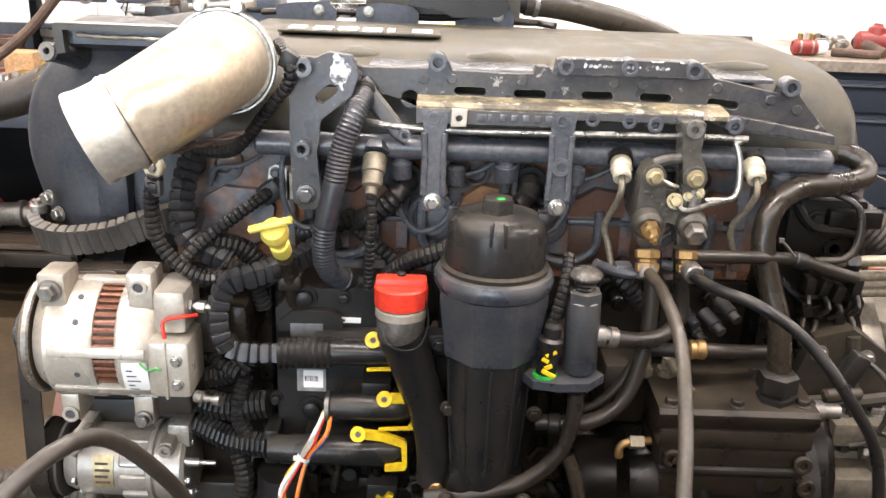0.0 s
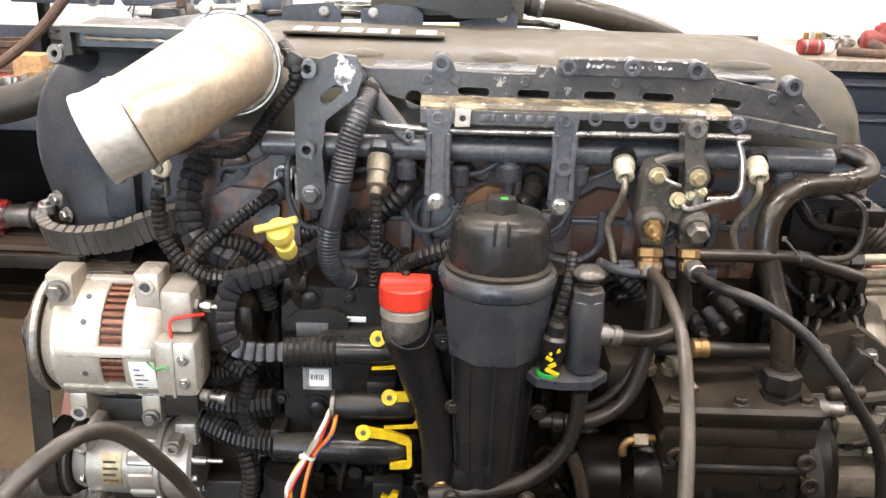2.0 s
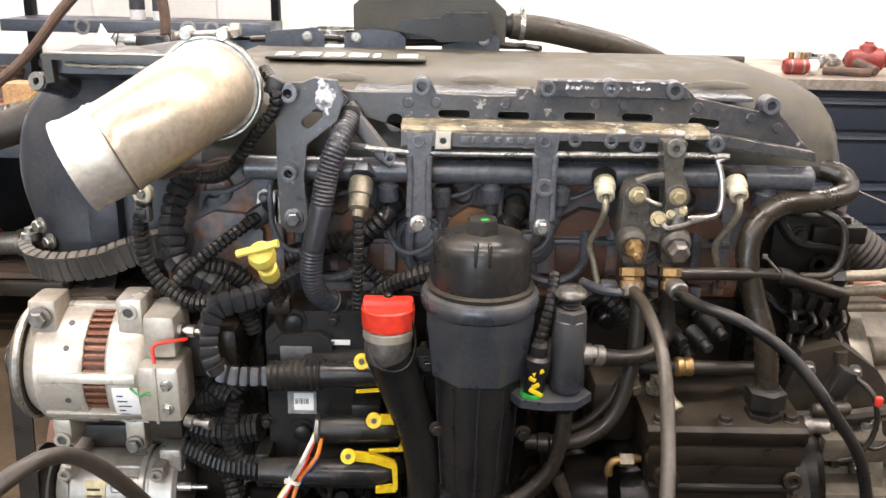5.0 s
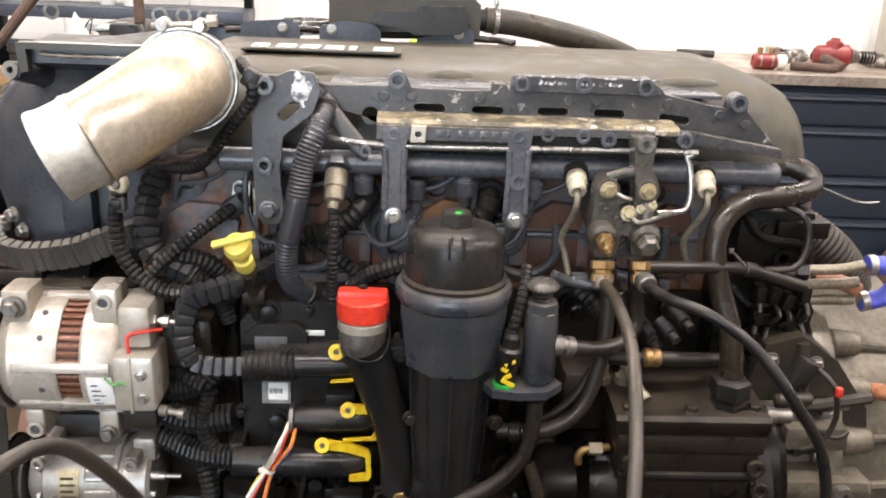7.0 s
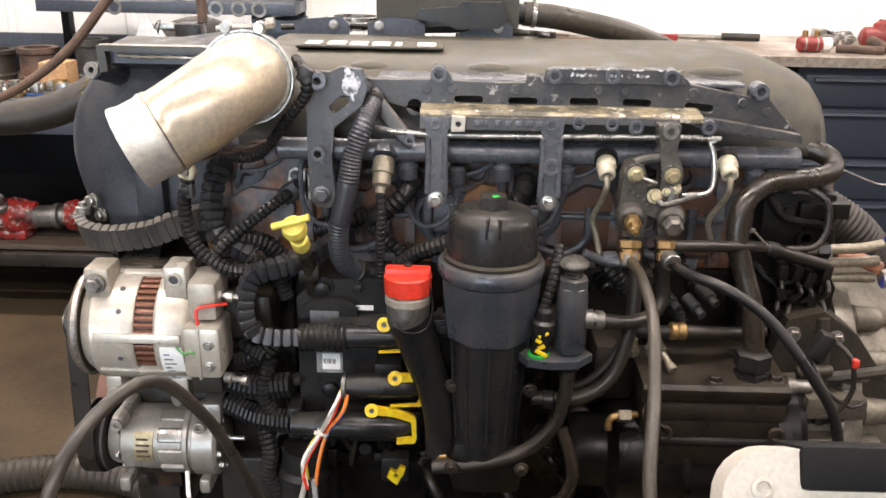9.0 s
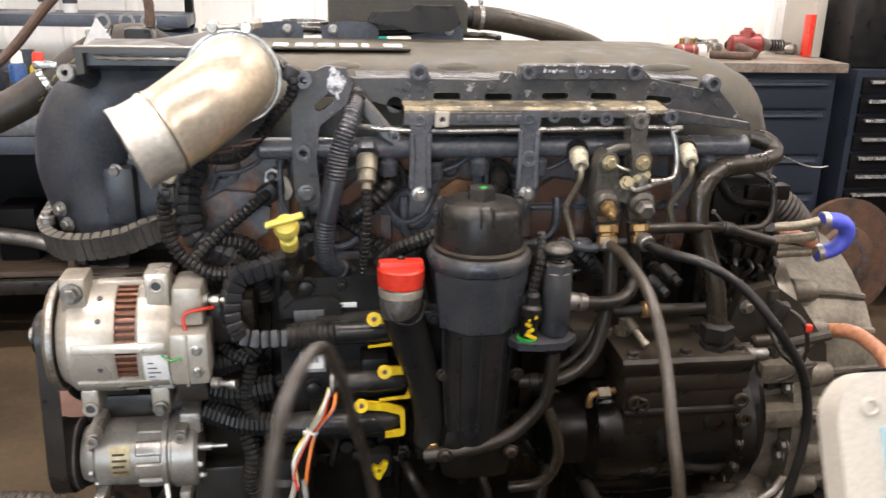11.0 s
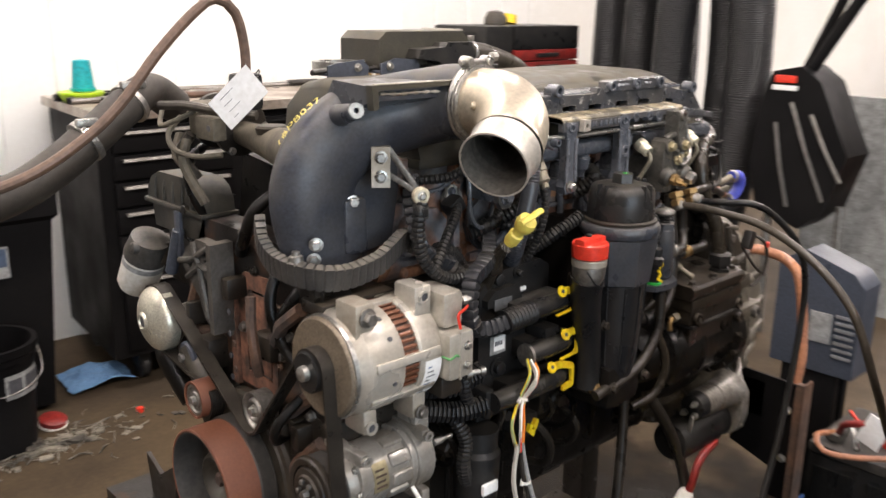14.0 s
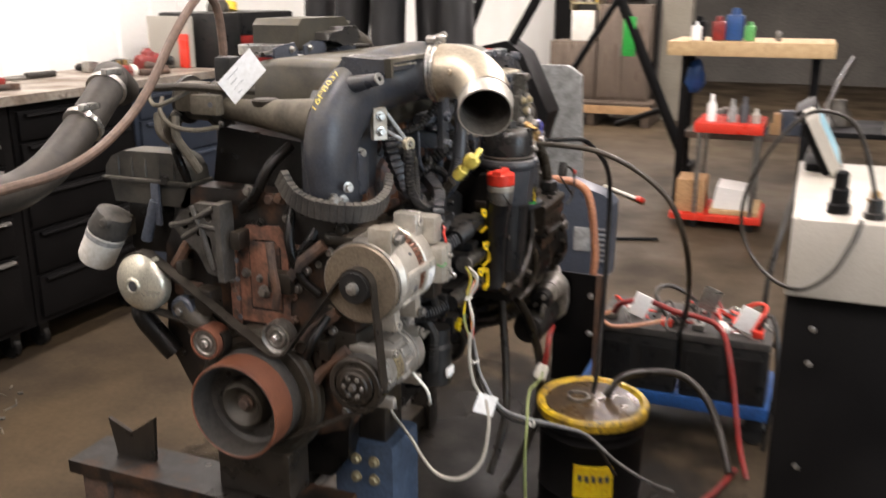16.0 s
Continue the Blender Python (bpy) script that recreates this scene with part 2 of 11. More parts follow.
M_TAUPE = mat("dull_brown_steel", (0.185, 0.148, 0.105), 0.48, 0.4, dark=(0.125, 0.098, 0.068), scale=8, fine=240, bump=0.05)
M_PINKRUST = mat("smooth_orange_rust", (0.185, 0.070, 0.037), 0.42, dark=(0.105, 0.039, 0.023), scale=7, fine=170, bump=0.05, amount=0.9, speckle=0.12)
M_GREYCAST = mat("dusty_grey_casting", (0.060, 0.058, 0.055), 0.5, 0.2, dark=(0.024, 0.0215, 0.018), scale=18, fine=130, bump=0.3, amount=0.9, dust=DUST, dust_amount=0.35)
M_FRONT = mat("oily_rusty_front", (0.0085, 0.0068, 0.0055), 0.42, dark=(0.062, 0.030, 0.015), scale=13, fine=110, bump=0.35, amount=0.9, rough_var=0.2, edge=(0.52, 0.66), spec=0.4)
M_FILTERLOW = mat("dark_slate_housing", (0.0105, 0.0115, 0.0135), 0.34, dark=(0.007, 0.0068, 0.0066), scale=12, fine=160, bump=0.1, dust=DUST, dust_amount=0.12, dust_side=0.04)
M_BROWNCAB = mat("worn_brown_steel", (0.175, 0.135, 0.105), 0.38, 0.25, dark=(0.10, 0.075, 0.057), scale=2.5, fine=60, bump=0.12, amount=0.8, stretch=(1, 3, 0.5))
M_BEIGE = mat("beige_painted_steel", (0.30, 0.27, 0.215), 0.5, dark=(0.20, 0.175, 0.135), scale=3, fine=60, bump=0.1)
M_STEEL = mat("zinc_steel", (0.46, 0.45, 0.42), 0.36, 0.9, dark=(0.24, 0.22, 0.19), scale=30, fine=160, bump=0.1)
M_DULLSTEEL = mat("dull_steel", (0.26, 0.25, 0.23), 0.45, 0.85, dark=(0.14, 0.12, 0.1), scale=26, fine=150, bump=0.2)
M_PIPE = mat("oily_steel_pipe", (0.029, 0.024, 0.0175), 0.27, 0.2, dark=(0.018, 0.0145, 0.010), scale=20, fine=150, bump=0.06)
M_HOUSING = mat("bare_cast_housing", (0.043, 0.036, 0.026), 0.48, 0.2, dark=(0.015, 0.0122, 0.009), scale=11, fine=120, bump=0.3, dust=DUST, dust_amount=0.10, amount=0.9)
M_SHOULDER = mat("dusty_cast_shoulder", (0.036, 0.029, 0.019), 0.52, 0.1, dark=(0.012, 0.010, 0.0075), scale=9, fine=120, bump=0.25, amount=0.9)
M_CONDUIT = mat("slate_conduit", (0.027, 0.030, 0.037), 0.34, dark=(0.016, 0.018, 0.022), scale=20, fine=200, bump=0.06, dust=DUST, dust_amount=0.12)
M_TANSTEEL = mat("tan_steel_line", (0.26, 0.23, 0.17), 0.4, 0.5, dark=(0.13, 0.11, 0.08), scale=30, fine=160, bump=0.08)
M_COPPER = mat("copper_winding", (0.17, 0.066, 0.034), 0.45, 0.3, dark=(0.085, 0.036, 0.022), scale=30, fine=190, bump=0.2, stretch=(6, 1, 1))
M_BRASS = mat("brass", (0.36, 0.235, 0.10), 0.42, 0.8, dark=(0.19, 0.115, 0.05), scale=30, fine=160, bump=0.1)
M_CREAMPIPE = mat("passivated_pipe", (0.42, 0.36, 0.22), 0.4, 0.6, dark=(0.22, 0.17, 0.09), scale=24, bump=0.1)
M_YELLOW = mat("yellow_plastic", (0.74, 0.53, 0.015), 0.36, dark=(0.52, 0.35, 0.015), scale=20, bump=0.05, amount=0.5)
M_PALEYELLOW = mat("pale_yellow_plastic", (0.82, 0.68, 0.13), 0.4, dark=(0.6, 0.46, 0.08), scale=25, bump=0.05, amount=0.5)
M_TRAY = mat("dusty_tray_plastic", (0.030, 0.030, 0.031), 0.42, dark=(0.05, 0.046, 0.04), scale=22, fine=200, bump=0.12, dust=(0.24, 0.21, 0.16), dust_amount=0.4)
M_DRUMLID = mat("grimy_yellow_paint", (0.66, 0.44, 0.02), 0.42, dark=(0.20, 0.12, 0.03), scale=16, fine=60, bump=0.1, amount=0.85, chips=(0.06, 0.045, 0.03), chip_amount=0.8)
M_RED = mat("red_plastic", (0.66, 0.042, 0.022), 0.34, dark=(0.5, 0.035, 0.018), scale=12, bump=0.05, amount=0.5)
M_REDPAINT = mat("red_paint", (0.22, 0.018, 0.014), 0.4, dark=(0.09, 0.010, 0.009), scale=18, bump=0.1)
M_JACKRED = mat("chipped_red_paint", (0.27, 0.022, 0.018), 0.3, dark=(0.045, 0.012, 0.010), scale=14, fine=90, bump=0.3, amount=0.95, edge=(0.46, 0.58), chips=(0.34, 0.31, 0.28), chip_amount=0.75)
M_WHITE = mat("white_paper", (0.80, 0.79, 0.76), 0.7, dark=(0.74, 0.73, 0.7), scale=10, bump=0.05, amount=0.4)
M_WHITEPLASTIC = mat("white_plastic", (0.72, 0.70, 0.64), 0.45, dark=(0.6, 0.57, 0.5), scale=12, bump=0.05)
M_CREAM = mat("cream_paint", (0.40, 0.375, 0.325), 0.45, dark=(0.30, 0.275, 0.225), scale=4, bump=0.02, fine=300, speckle=0.1)
M_INK = mat("print_ink", (0.06, 0.06, 0.065), 0.6, bump=0.0, amount=0.2)
M_GREYLABEL = mat("grey_label", (0.30, 0.30, 0.29), 0.45, dark=(0.14, 0.138, 0.13), scale=20, bump=0.05, amount=0.8)
M_WALL = mat("white_wall_sheet", (0.80, 0.79, 0.75), 0.6, dark=(0.72, 0.70, 0.64), scale=1.6, fine=40, bump=0.08, amount=0.5, speckle=0.08)
M_WALLDARK = mat("grey_wall", (0.135, 0.122, 0.105), 0.8, dark=(0.07, 0.066, 0.062), scale=1.2, fine=30, bump=0.15)
M_CEIL = mat("ceiling_sheet", (0.20, 0.195, 0.185), 0.8, dark=(0.14, 0.135, 0.13), scale=1.0, bump=0.05)
M_CONC = mat("stained_concrete", (0.068, 0.048, 0.027), 0.62, dark=(0.021, 0.015, 0.009), scale=1.7, fine=45, bump=0.1, amount=0.85, rough_var=0.15, spec=0.2, speckle=0.15)
def ragged_fade(m, centre, half):
    """Let a painted floor patch fade out raggedly towards its rim."""
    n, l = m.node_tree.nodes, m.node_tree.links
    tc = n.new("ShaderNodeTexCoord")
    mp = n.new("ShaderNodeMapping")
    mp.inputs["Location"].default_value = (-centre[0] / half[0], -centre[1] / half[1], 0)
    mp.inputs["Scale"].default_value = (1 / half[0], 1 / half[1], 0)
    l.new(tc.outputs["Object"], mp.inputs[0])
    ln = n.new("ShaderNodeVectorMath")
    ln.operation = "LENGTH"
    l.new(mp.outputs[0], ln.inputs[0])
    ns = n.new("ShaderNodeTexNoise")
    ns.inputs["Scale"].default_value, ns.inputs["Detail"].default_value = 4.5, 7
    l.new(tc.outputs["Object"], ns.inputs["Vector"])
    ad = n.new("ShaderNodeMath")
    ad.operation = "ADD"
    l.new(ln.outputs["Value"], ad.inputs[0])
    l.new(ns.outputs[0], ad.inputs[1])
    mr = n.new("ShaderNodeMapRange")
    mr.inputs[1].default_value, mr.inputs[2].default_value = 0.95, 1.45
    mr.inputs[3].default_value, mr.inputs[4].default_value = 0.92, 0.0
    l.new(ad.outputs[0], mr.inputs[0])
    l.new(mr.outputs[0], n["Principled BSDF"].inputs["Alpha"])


# Dark concrete colour carries the engine's shade as well as oil.
M_FLOORSHADE = mat("oily_shaded_concrete", (0.017, 0.0135, 0.0095), 0.5, dark=(0.009, 0.0075, 0.006), scale=5, fine=45, bump=0.1, amount=0.8, rough_var=0.15, spec=0.25)
ragged_fade(M_FLOORSHADE, (0.22, 1.38), (1.45, 1.05))
M_CAB = mat("blue_grey_enamel", (0.027, 0.035, 0.051), 0.4, dark=(0.020, 0.025, 0.036), scale=4, fine=200, bump=0.03)
M_CABBLACK = mat("black_enamel", (0.0045, 0.0043, 0.0046), 0.55, dark=(0.0085, 0.0075, 0.007), scale=4, fine=200, bump=0.03, spec=0.12)
M_BENCHTOP = mat("scuffed_steel_top", (0.40, 0.355, 0.30), 0.42, 0.4, dark=(0.16, 0.11, 0.075), scale=5, fine=60, bump=0.12, amount=0.85)
M_GREYSTEEL = mat("grey_painted_steel", (0.050, 0.058, 0.076), 0.42, dark=(0.03, 0.034, 0.042), scale=6, fine=120, bump=0.1)
M_GREYTOP = mat("worn_grey_top", (0.13, 0.135, 0.14), 0.45, 0.3, dark=(0.06, 0.058, 0.055), scale=6, bump=0.15)
M_WOOD = mat("raw_timber", (0.50, 0.35, 0.18), 0.65, dark=(0.36, 0.23, 0.11), scale=5, fine=60, bump=0.25, stretch=(1, 6, 6))
M_WOODDARK = mat("oily_planks", (0.085, 0.058, 0.038), 0.7, dark=(0.05, 0.036, 0.026), scale=6, fine=60, bump=0.3, stretch=(1, 8, 8))
M_CARD = mat("cardboard", (0.42, 0.25, 0.12), 0.8, dark=(0.33, 0.19, 0.09), scale=10, bump=0.1)
M_BLUE = mat("blue_paint", (0.014, 0.062, 0.20), 0.45, dark=(0.010, 0.034, 0.10), scale=12, bump=0.1)
M_PALEBLUE = mat("pale_blue_plastic", (0.40, 0.48, 0.60), 0.45, dark=(0.28, 0.35, 0.47), scale=8, bump=0.05)
M_TOWEL = mat("pale_blue_cloth", (0.14, 0.27, 0.46), 0.9, dark=(0.09, 0.18, 0.33), scale=14, fine=220, bump=0.3)
M_SCRAP = mat("grey_scrap", (0.20, 0.18, 0.14), 0.55, dark=(0.05, 0.045, 0.036), scale=9, fine=120, bump=0.1, amount=1.0, edge=(0.42, 0.58))
M_BLUERUBBER = mat("blue_silicone", (0.075, 0.095, 0.52), 0.5, dark=(0.05, 0.065, 0.36), scale=25, bump=0.15)
M_BLUESTEEL = mat("stand_blue_paint", (0.050, 0.074, 0.118), 0.45, dark=(0.027, 0.038, 0.056), scale=10, bump=0.2)
M_TEAL = mat("teal_plastic", (0.0, 0.30, 0.34), 0.4, bump=0.03, amount=0.3)
M_LIME = mat("lime_plastic", (0.42, 0.62, 0.02), 0.45, bump=0.03, amount=0.3)
M_GREEN = mat("green_plastic", (0.03, 0.40, 0.06), 0.45, bump=0.03, amount=0.3)
M_SALMON = mat("tan_rubber", (0.40, 0.18, 0.095), 0.34, dark=(0.26, 0.105, 0.06), scale=14, bump=0.1)
M_TANHOSE = mat("grey_ribbed_hose", (0.028, 0.024, 0.0195), 0.5, dark=(0.015, 0.013, 0.0105), scale=12, bump=0.12, dust=(0.13, 0.105, 0.08), dust_amount=0.22, spec=0.35)
M_SEPAR = mat("dusty_black_tank", (0.019, 0.018, 0.0145), 0.5, dark=(0.010, 0.0095, 0.008), scale=12, fine=110, bump=0.2, dust=(0.17, 0.15, 0.11), dust_amount=0.55, dust_side=0.04)
M_GREASE = mat("brown_grease", (0.085, 0.052, 0.022), 0.3, dark=(0.028, 0.018, 0.010), scale=14, fine=60, bump=0.3, amount=0.95)
M_DUSTTAN = mat("dust_caked_casting", (0.085, 0.072, 0.05), 0.65, dark=(0.03, 0.026, 0.019), scale=12, fine=110, bump=0.25, amount=0.8, dust=(0.19, 0.165, 0.12), dust_amount=0.5)
M_BROWNCABLE = mat("brown_rubber", (0.105, 0.062, 0.040), 0.6, dark=(0.058, 0.036, 0.025), scale=16, bump=0.15)
M_LINER = mat("green_film", (0.045, 0.11, 0.045), 0.16, dark=(0.045, 0.045, 0.032), scale=30, fine=80, bump=0.3, amount=0.9, spec=0.7)
M_ORANGEWIRE = mat("orange_wire", (0.75, 0.20, 0.02), 0.4, bump=0)
M_BLUEWIRE = mat("blue_wire", (0.04, 0.10, 0.5), 0.4, bump=0)
M_GREENWIRE = mat("green_wire", (0.10, 0.35, 0.10), 0.4, bump=0)
M_SILVERDRUM = mat("brushed_handle", (0.62, 0.62, 0.60), 0.3, 0.85, dark=(0.5, 0.5, 0.48), scale=30, bump=0.05)


def screen_material(name, color, strength):
    m = bpy.data.materials.new(name)
    m.use_nodes = True
    b = m.node_tree.nodes["Principled BSDF"]
    b.inputs["Base Color"].default_value = (0.02, 0.02, 0.02, 1)
    b.inputs["Roughness"].default_value = 0.15
    b.inputs["Emission Color"].default_value = (*color, 1)
    b.inputs["Emission Strength"].default_value = strength
    return m


M_SCREEN = screen_material("lit_screen", (0.55, 0.85, 0.95), 0.9)
M_TUBE = screen_material("fluorescent_tube", (1.0, 0.94, 0.82), 6.0)


# ---- mesh helpers ----
def thing(name, at, label, category, group=""):
    ob = new(name)
    ob.empty_display_size = 0.05
    ob.location = at
    ob["base"] = list(at)
    return tagged(ob, label, category, group)


def root_of(ob):
    while ob.parent:
        ob = ob.parent
    return ob


def part(name, bm, material, parent=None, label="", sharp=0.6, kind=""):
    bmesh.ops.recalc_face_normals(bm, faces=bm.faces)
    for f in bm.faces:
        f.smooth = True
    for e in bm.edges:
        if len(e.link_faces) == 2 and e.calc_face_angle(0) > sharp:
            e.smooth = False
    me = bpy.data.meshes.new(name)
    bm.to_mesh(me)
    bm.free()
    me.materials.append(material)
    ob = new(name, me)
    if parent:
        ob.parent = parent
        r = root_of(parent)
        ob.matrix_parent_inverse = Matrix.Identity(4) if parent is not r else Matrix.Translation(-Vector(r.location))
    if label:
        ob["label"] = label
    if kind:
        ob["kind"] = kind
    return ob


def structure(name, bm, material, label, category):
    return tagged(part(name, bm, material), label, category, kind="structure")


def single(name, bm, material, label, category, group="", kind=""):
    return tagged(part(name, bm, material), label, category, group, kind)


def B():
    return bmesh.new()


def box(bm, lo, hi, bevel=0.0, rot=None, seg=2):
    """Box between two corners, with rounded edges; rot is a matrix about its middle."""
    lo, hi = Vector(lo), Vector(hi)
    c, s = (lo + hi) / 2, hi - lo
    m = Matrix.Translation(c) @ (rot.to_4x4() if rot else Matrix.Identity(4)) @ Matrix.Diagonal((*s, 1))
    r = bmesh.ops.create_cube(bm, size=1, matrix=m)
    if bevel:
        es = list({e for v in r["verts"] for e in v.link_edges})
        bmesh.ops.bevel(bm, geom=es, offset=bevel, segments=seg, profile=0.6, affect="EDGES")
    return bm


def axis_frame(d):
    d = Vector(d).normalized()
    h = Vector((0, 0, 1)) if abs(d.z) < 0.9 else Vector((1, 0, 0))
    u = d.cross(h).normalized()
    return d, u, u.cross(d).normalized()


def lathe(bm, p, axis, profile, n=24, caps=True, a0=0.0):
    """Rings along an axis from p: profile rows are (distance, radius)."""
    d, u, w = axis_frame(axis)
    p = Vector(p)
    rings = []
    for s, r in profile:
        if r <= 1e-6:
            rings.append([bm.verts.new(p + d * s)])
        else:
            rings.append([bm.verts.new(p + d * s + (u * math.cos(a0 + 2 * math.pi * i / n) + w * math.sin(a0 + 2 * math.pi * i / n)) * r) for i in range(n)])
    for a, b in zip(rings, rings[1:]):
        if len(a) == 1 and len(b) == 1:
            continue
        for i in range(n):
            j = (i + 1) % n
            if len(a) == 1:
                bm.faces.new((a[0], b[j], b[i]))
            elif len(b) == 1:
                bm.faces.new((a[i], a[j], b[0]))
            else:
                bm.faces.new((a[i], a[j], b[j], b[i]))
    if caps:
        for ring in (rings[0], rings[-1]):
            if len(ring) > 2:
                bm.faces.new(ring)
    return bm


def cyl(bm, p0, p1, r, r1=None, n=20, chamfer=0.0):
    p0, p1 = Vector(p0), Vector(p1)
    L = (p1 - p0).length
    r1 = r if r1 is None else r1
    c = min(chamfer, L / 3, r * 0.6)
    prof = [(0, r), (L, r1)] if not c else [(0, r - c), (c, r), (L - c, r1), (L, r1 - c)]
    return lathe(bm, p0, p1 - p0, prof, n)


def bolt(bm, p, axis, r, h=None, washer=True):
    """Hexagon flange bolt head standing on p."""
    h = h or r * 1.2
    if washer:
        lathe(bm, p, axis, [(0, r * 1.35), (h * 0.25, r * 1.3), (h * 0.3, r)], 18)
    lathe(bm, Vector(p) + Vector(axis).normalized() * h * 0.2, axis, [(0, r), (h * 0.7, r), (h * 0.85, r * 0.82)], 6)
    return bm


def ring(bm, p, axis, r_in, r_out, h, n=28):
    lathe(bm, p, axis, [(0, r_in), (0, r_out), (h, r_out), (h, r_in), (0, r_in)], n, caps=False)
    return bm


def smooth_path(pts, step=0.01):
    """Catmull-Rom through the points, at about even steps."""
    P = [Vector(p) for p in pts]
    if len(P) == 2:
        n = max(2, int((P[1] - P[0]).length / step))
        return [P[0].lerp(P[1], i / n) for i in range(n + 1)]
    Q = [P[0] * 2 - P[1]] + P + [P[-1] * 2 - P[-2]]
    out = []
    for i in range(1, len(Q) - 2):
        a, b, c, d = Q[i - 1:i + 3]
        n = max(2, int((c - b).length / step))
        for k in range(n):
            t = k / n
            out.append(0.5 * ((2 * b) + (c - a) * t + (2 * a - 5 * b + 4 * c - d) * t * t + (3 * b - a - 3 * c + d) * t ** 3))
    out.append(P[-1])
    return out


def sweep(bm, path, radius, n=12, flat=1.0, caps=True, up=None, square=0.0):
    """Tube along a path; radius is a number or a function of (index, share of the way); flat squashes it."""
    path = [Vector(p) for p in path]
    count = len(path)
    tang = [(path[min(i + 1, count - 1)] - path[max(i - 1, 0)]).normalized() for i in range(count)]
    d, u, w = axis_frame(tang[0])
    if up is not None:
        u = (Vector(up) - d * Vector(up).dot(d)).normalized()
    rings = []
    for i in range(count):
        t = tang[i]
        u = (u - t * u.dot(t)).normalized()
        w = t.cross(u)
        r = radius(i, i / (count - 1)) if callable(radius) else radius
        ring_pts = []
        for k in range(n):
            ca, sa = math.cos(2 * math.pi * k / n), math.sin(2 * math.pi * k / n)
            q = r * (1 + square * (1 / max(abs(ca), abs(sa)) - 1))
            ring_pts.append(bm.verts.new(path[i] + u * (q * ca) + w * (q * flat * sa)))
        rings.append(ring_pts)
    for a, b in zip(rings, rings[1:]):
        for k in range(n):
            j = (k + 1) % n
            bm.faces.new((a[k], a[j], b[j], b[k]))
    if caps:
        bm.faces.new(rings[0])
        bm.faces.new(rings[-1])
    return bm


def hose_mesh(pts, r, n=12, step=0.012):
    return sweep(B(), smooth_path(pts, step), r, n)


def ribbed(pts, r, pitch=0.006, depth=0.12, n=14, lo=0.0, hi=1.0, flat=1.0):
    """Corrugated tube: ribs between the shares lo and hi of the way."""
    path = smooth_path(pts, pitch / 2)
    return sweep(B(), path, lambda i, s: r * (1 - depth * (i % 2)) if lo <= s <= hi else r * (1 - depth / 2), n, flat)


def plate(bm, outline, holes, origin, ux, uy, thick):
    """Flat plate of a given outline with holes through it; thick goes along ux x uy."""
    origin, ux, uy = Vector(origin), Vector(ux), Vector(uy)
    nz = ux.cross(uy).normalized()
    edges = []
    for loop in [outline, *holes]:
        vs = [bm.verts.new(origin + ux * a + uy * b) for a, b in loop]
        edges += [bm.edges.new((vs[i], vs[(i + 1) % len(vs)])) for i in range(len(vs))]
    r = bmesh.ops.triangle_fill(bm, use_beauty=True, edges=edges)
    faces = [g for g in r["geom"] if isinstance(g, bmesh.types.BMFace)]
    ex = bmesh.ops.extrude_face_region(bm, geom=faces)
    for v in [g for g in ex["geom"] if isinstance(g, bmesh.types.BMVert)]:
        v.co += nz * thick
    return bm


def circle2(cx, cy, r, n=14):
    return [(cx + r * math.cos(2 * math.pi * i / n), cy + r * math.sin(2 * math.pi * i / n)) for i in range(n)]


def slot2(cx, cy, w, h, n=6, turn=0.0):
    r = h / 2
    pts = [(w / 2 - r + r * math.cos(a), r * math.sin(a)) for a in [-math.pi / 2 + math.pi * i / n for i in range(n + 1)]]
    pts += [(-(w / 2 - r) + r * math.cos(a), r * math.sin(a)) for a in [math.pi / 2 + math.pi * i / n for i in range(n + 1)]]
    c, s = math.cos(turn), math.sin(turn)
    return [(cx + x * c - y * s, cy + x * s + y * c) for x, y in pts]


def prism(bm, section, a, b, axis="x"):
    """Solid of a closed section; for axis x the section rows are (y, z), for y (x, z), for z (x, y)."""
    def at(p, s):
        return {"x": (s, p[0], p[1]), "y": (p[0], s, p[1]), "z": (p[0], p[1], s)}[axis]
    r0 = [bm.verts.new(at(p, a)) for p in section]
    r1 = [bm.verts.new(at(p, b)) for p in section]
    n = len(section)
    for i in range(n):
        bm.faces.new((r0[i], r0[(i + 1) % n], r1[(i + 1) % n], r1[i]))
    bm.faces.new(r0)
    bm.faces.new(r1)
    return bm


def rounded(bm, offset, seg=2, angle=0.5):
    es = [e for e in bm.edges if len(e.link_faces) == 2 and e.calc_face_angle(0) > angle]
    bmesh.ops.bevel(bm, geom=es, offset=offset, segments=seg, profile=0.6, affect="EDGES", clamp_overlap=True)
    return bm

# ---- the workshop shell ----
bm = B()
box(bm, (-9.0, -6.0, -0.15), (16.0, 9.0, 0.0))
structure("floor", bm, M_CONC, "stained brown concrete workshop floor", "floor")
# Unseen ceiling, kept dark so less light bounces onto the engine.
bm = B()
box(bm, (-9.0, -6.0, 4.0), (16.0, 9.0, 4.15))
structure("ceiling", bm, M_CEIL, "grey sheet metal workshop ceiling, out of view", "ceiling")
# engine shade painted on the floor, together with soaked-in oil
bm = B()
shade_outline = []
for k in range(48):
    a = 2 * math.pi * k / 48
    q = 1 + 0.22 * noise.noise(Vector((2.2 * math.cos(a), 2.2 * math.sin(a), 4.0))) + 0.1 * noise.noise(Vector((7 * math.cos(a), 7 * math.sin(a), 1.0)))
    shade_outline.append((0.22 + 1.40 * q * math.cos(a), 1.38 + 1.0 * q * math.sin(a)))
prism(bm, shade_outline, 0.0005, 0.004, "z")
structure("floor_oil_stain", bm, M_FLOORSHADE, "dark patch of oil and painted engine shade on the concrete", "floor stain")
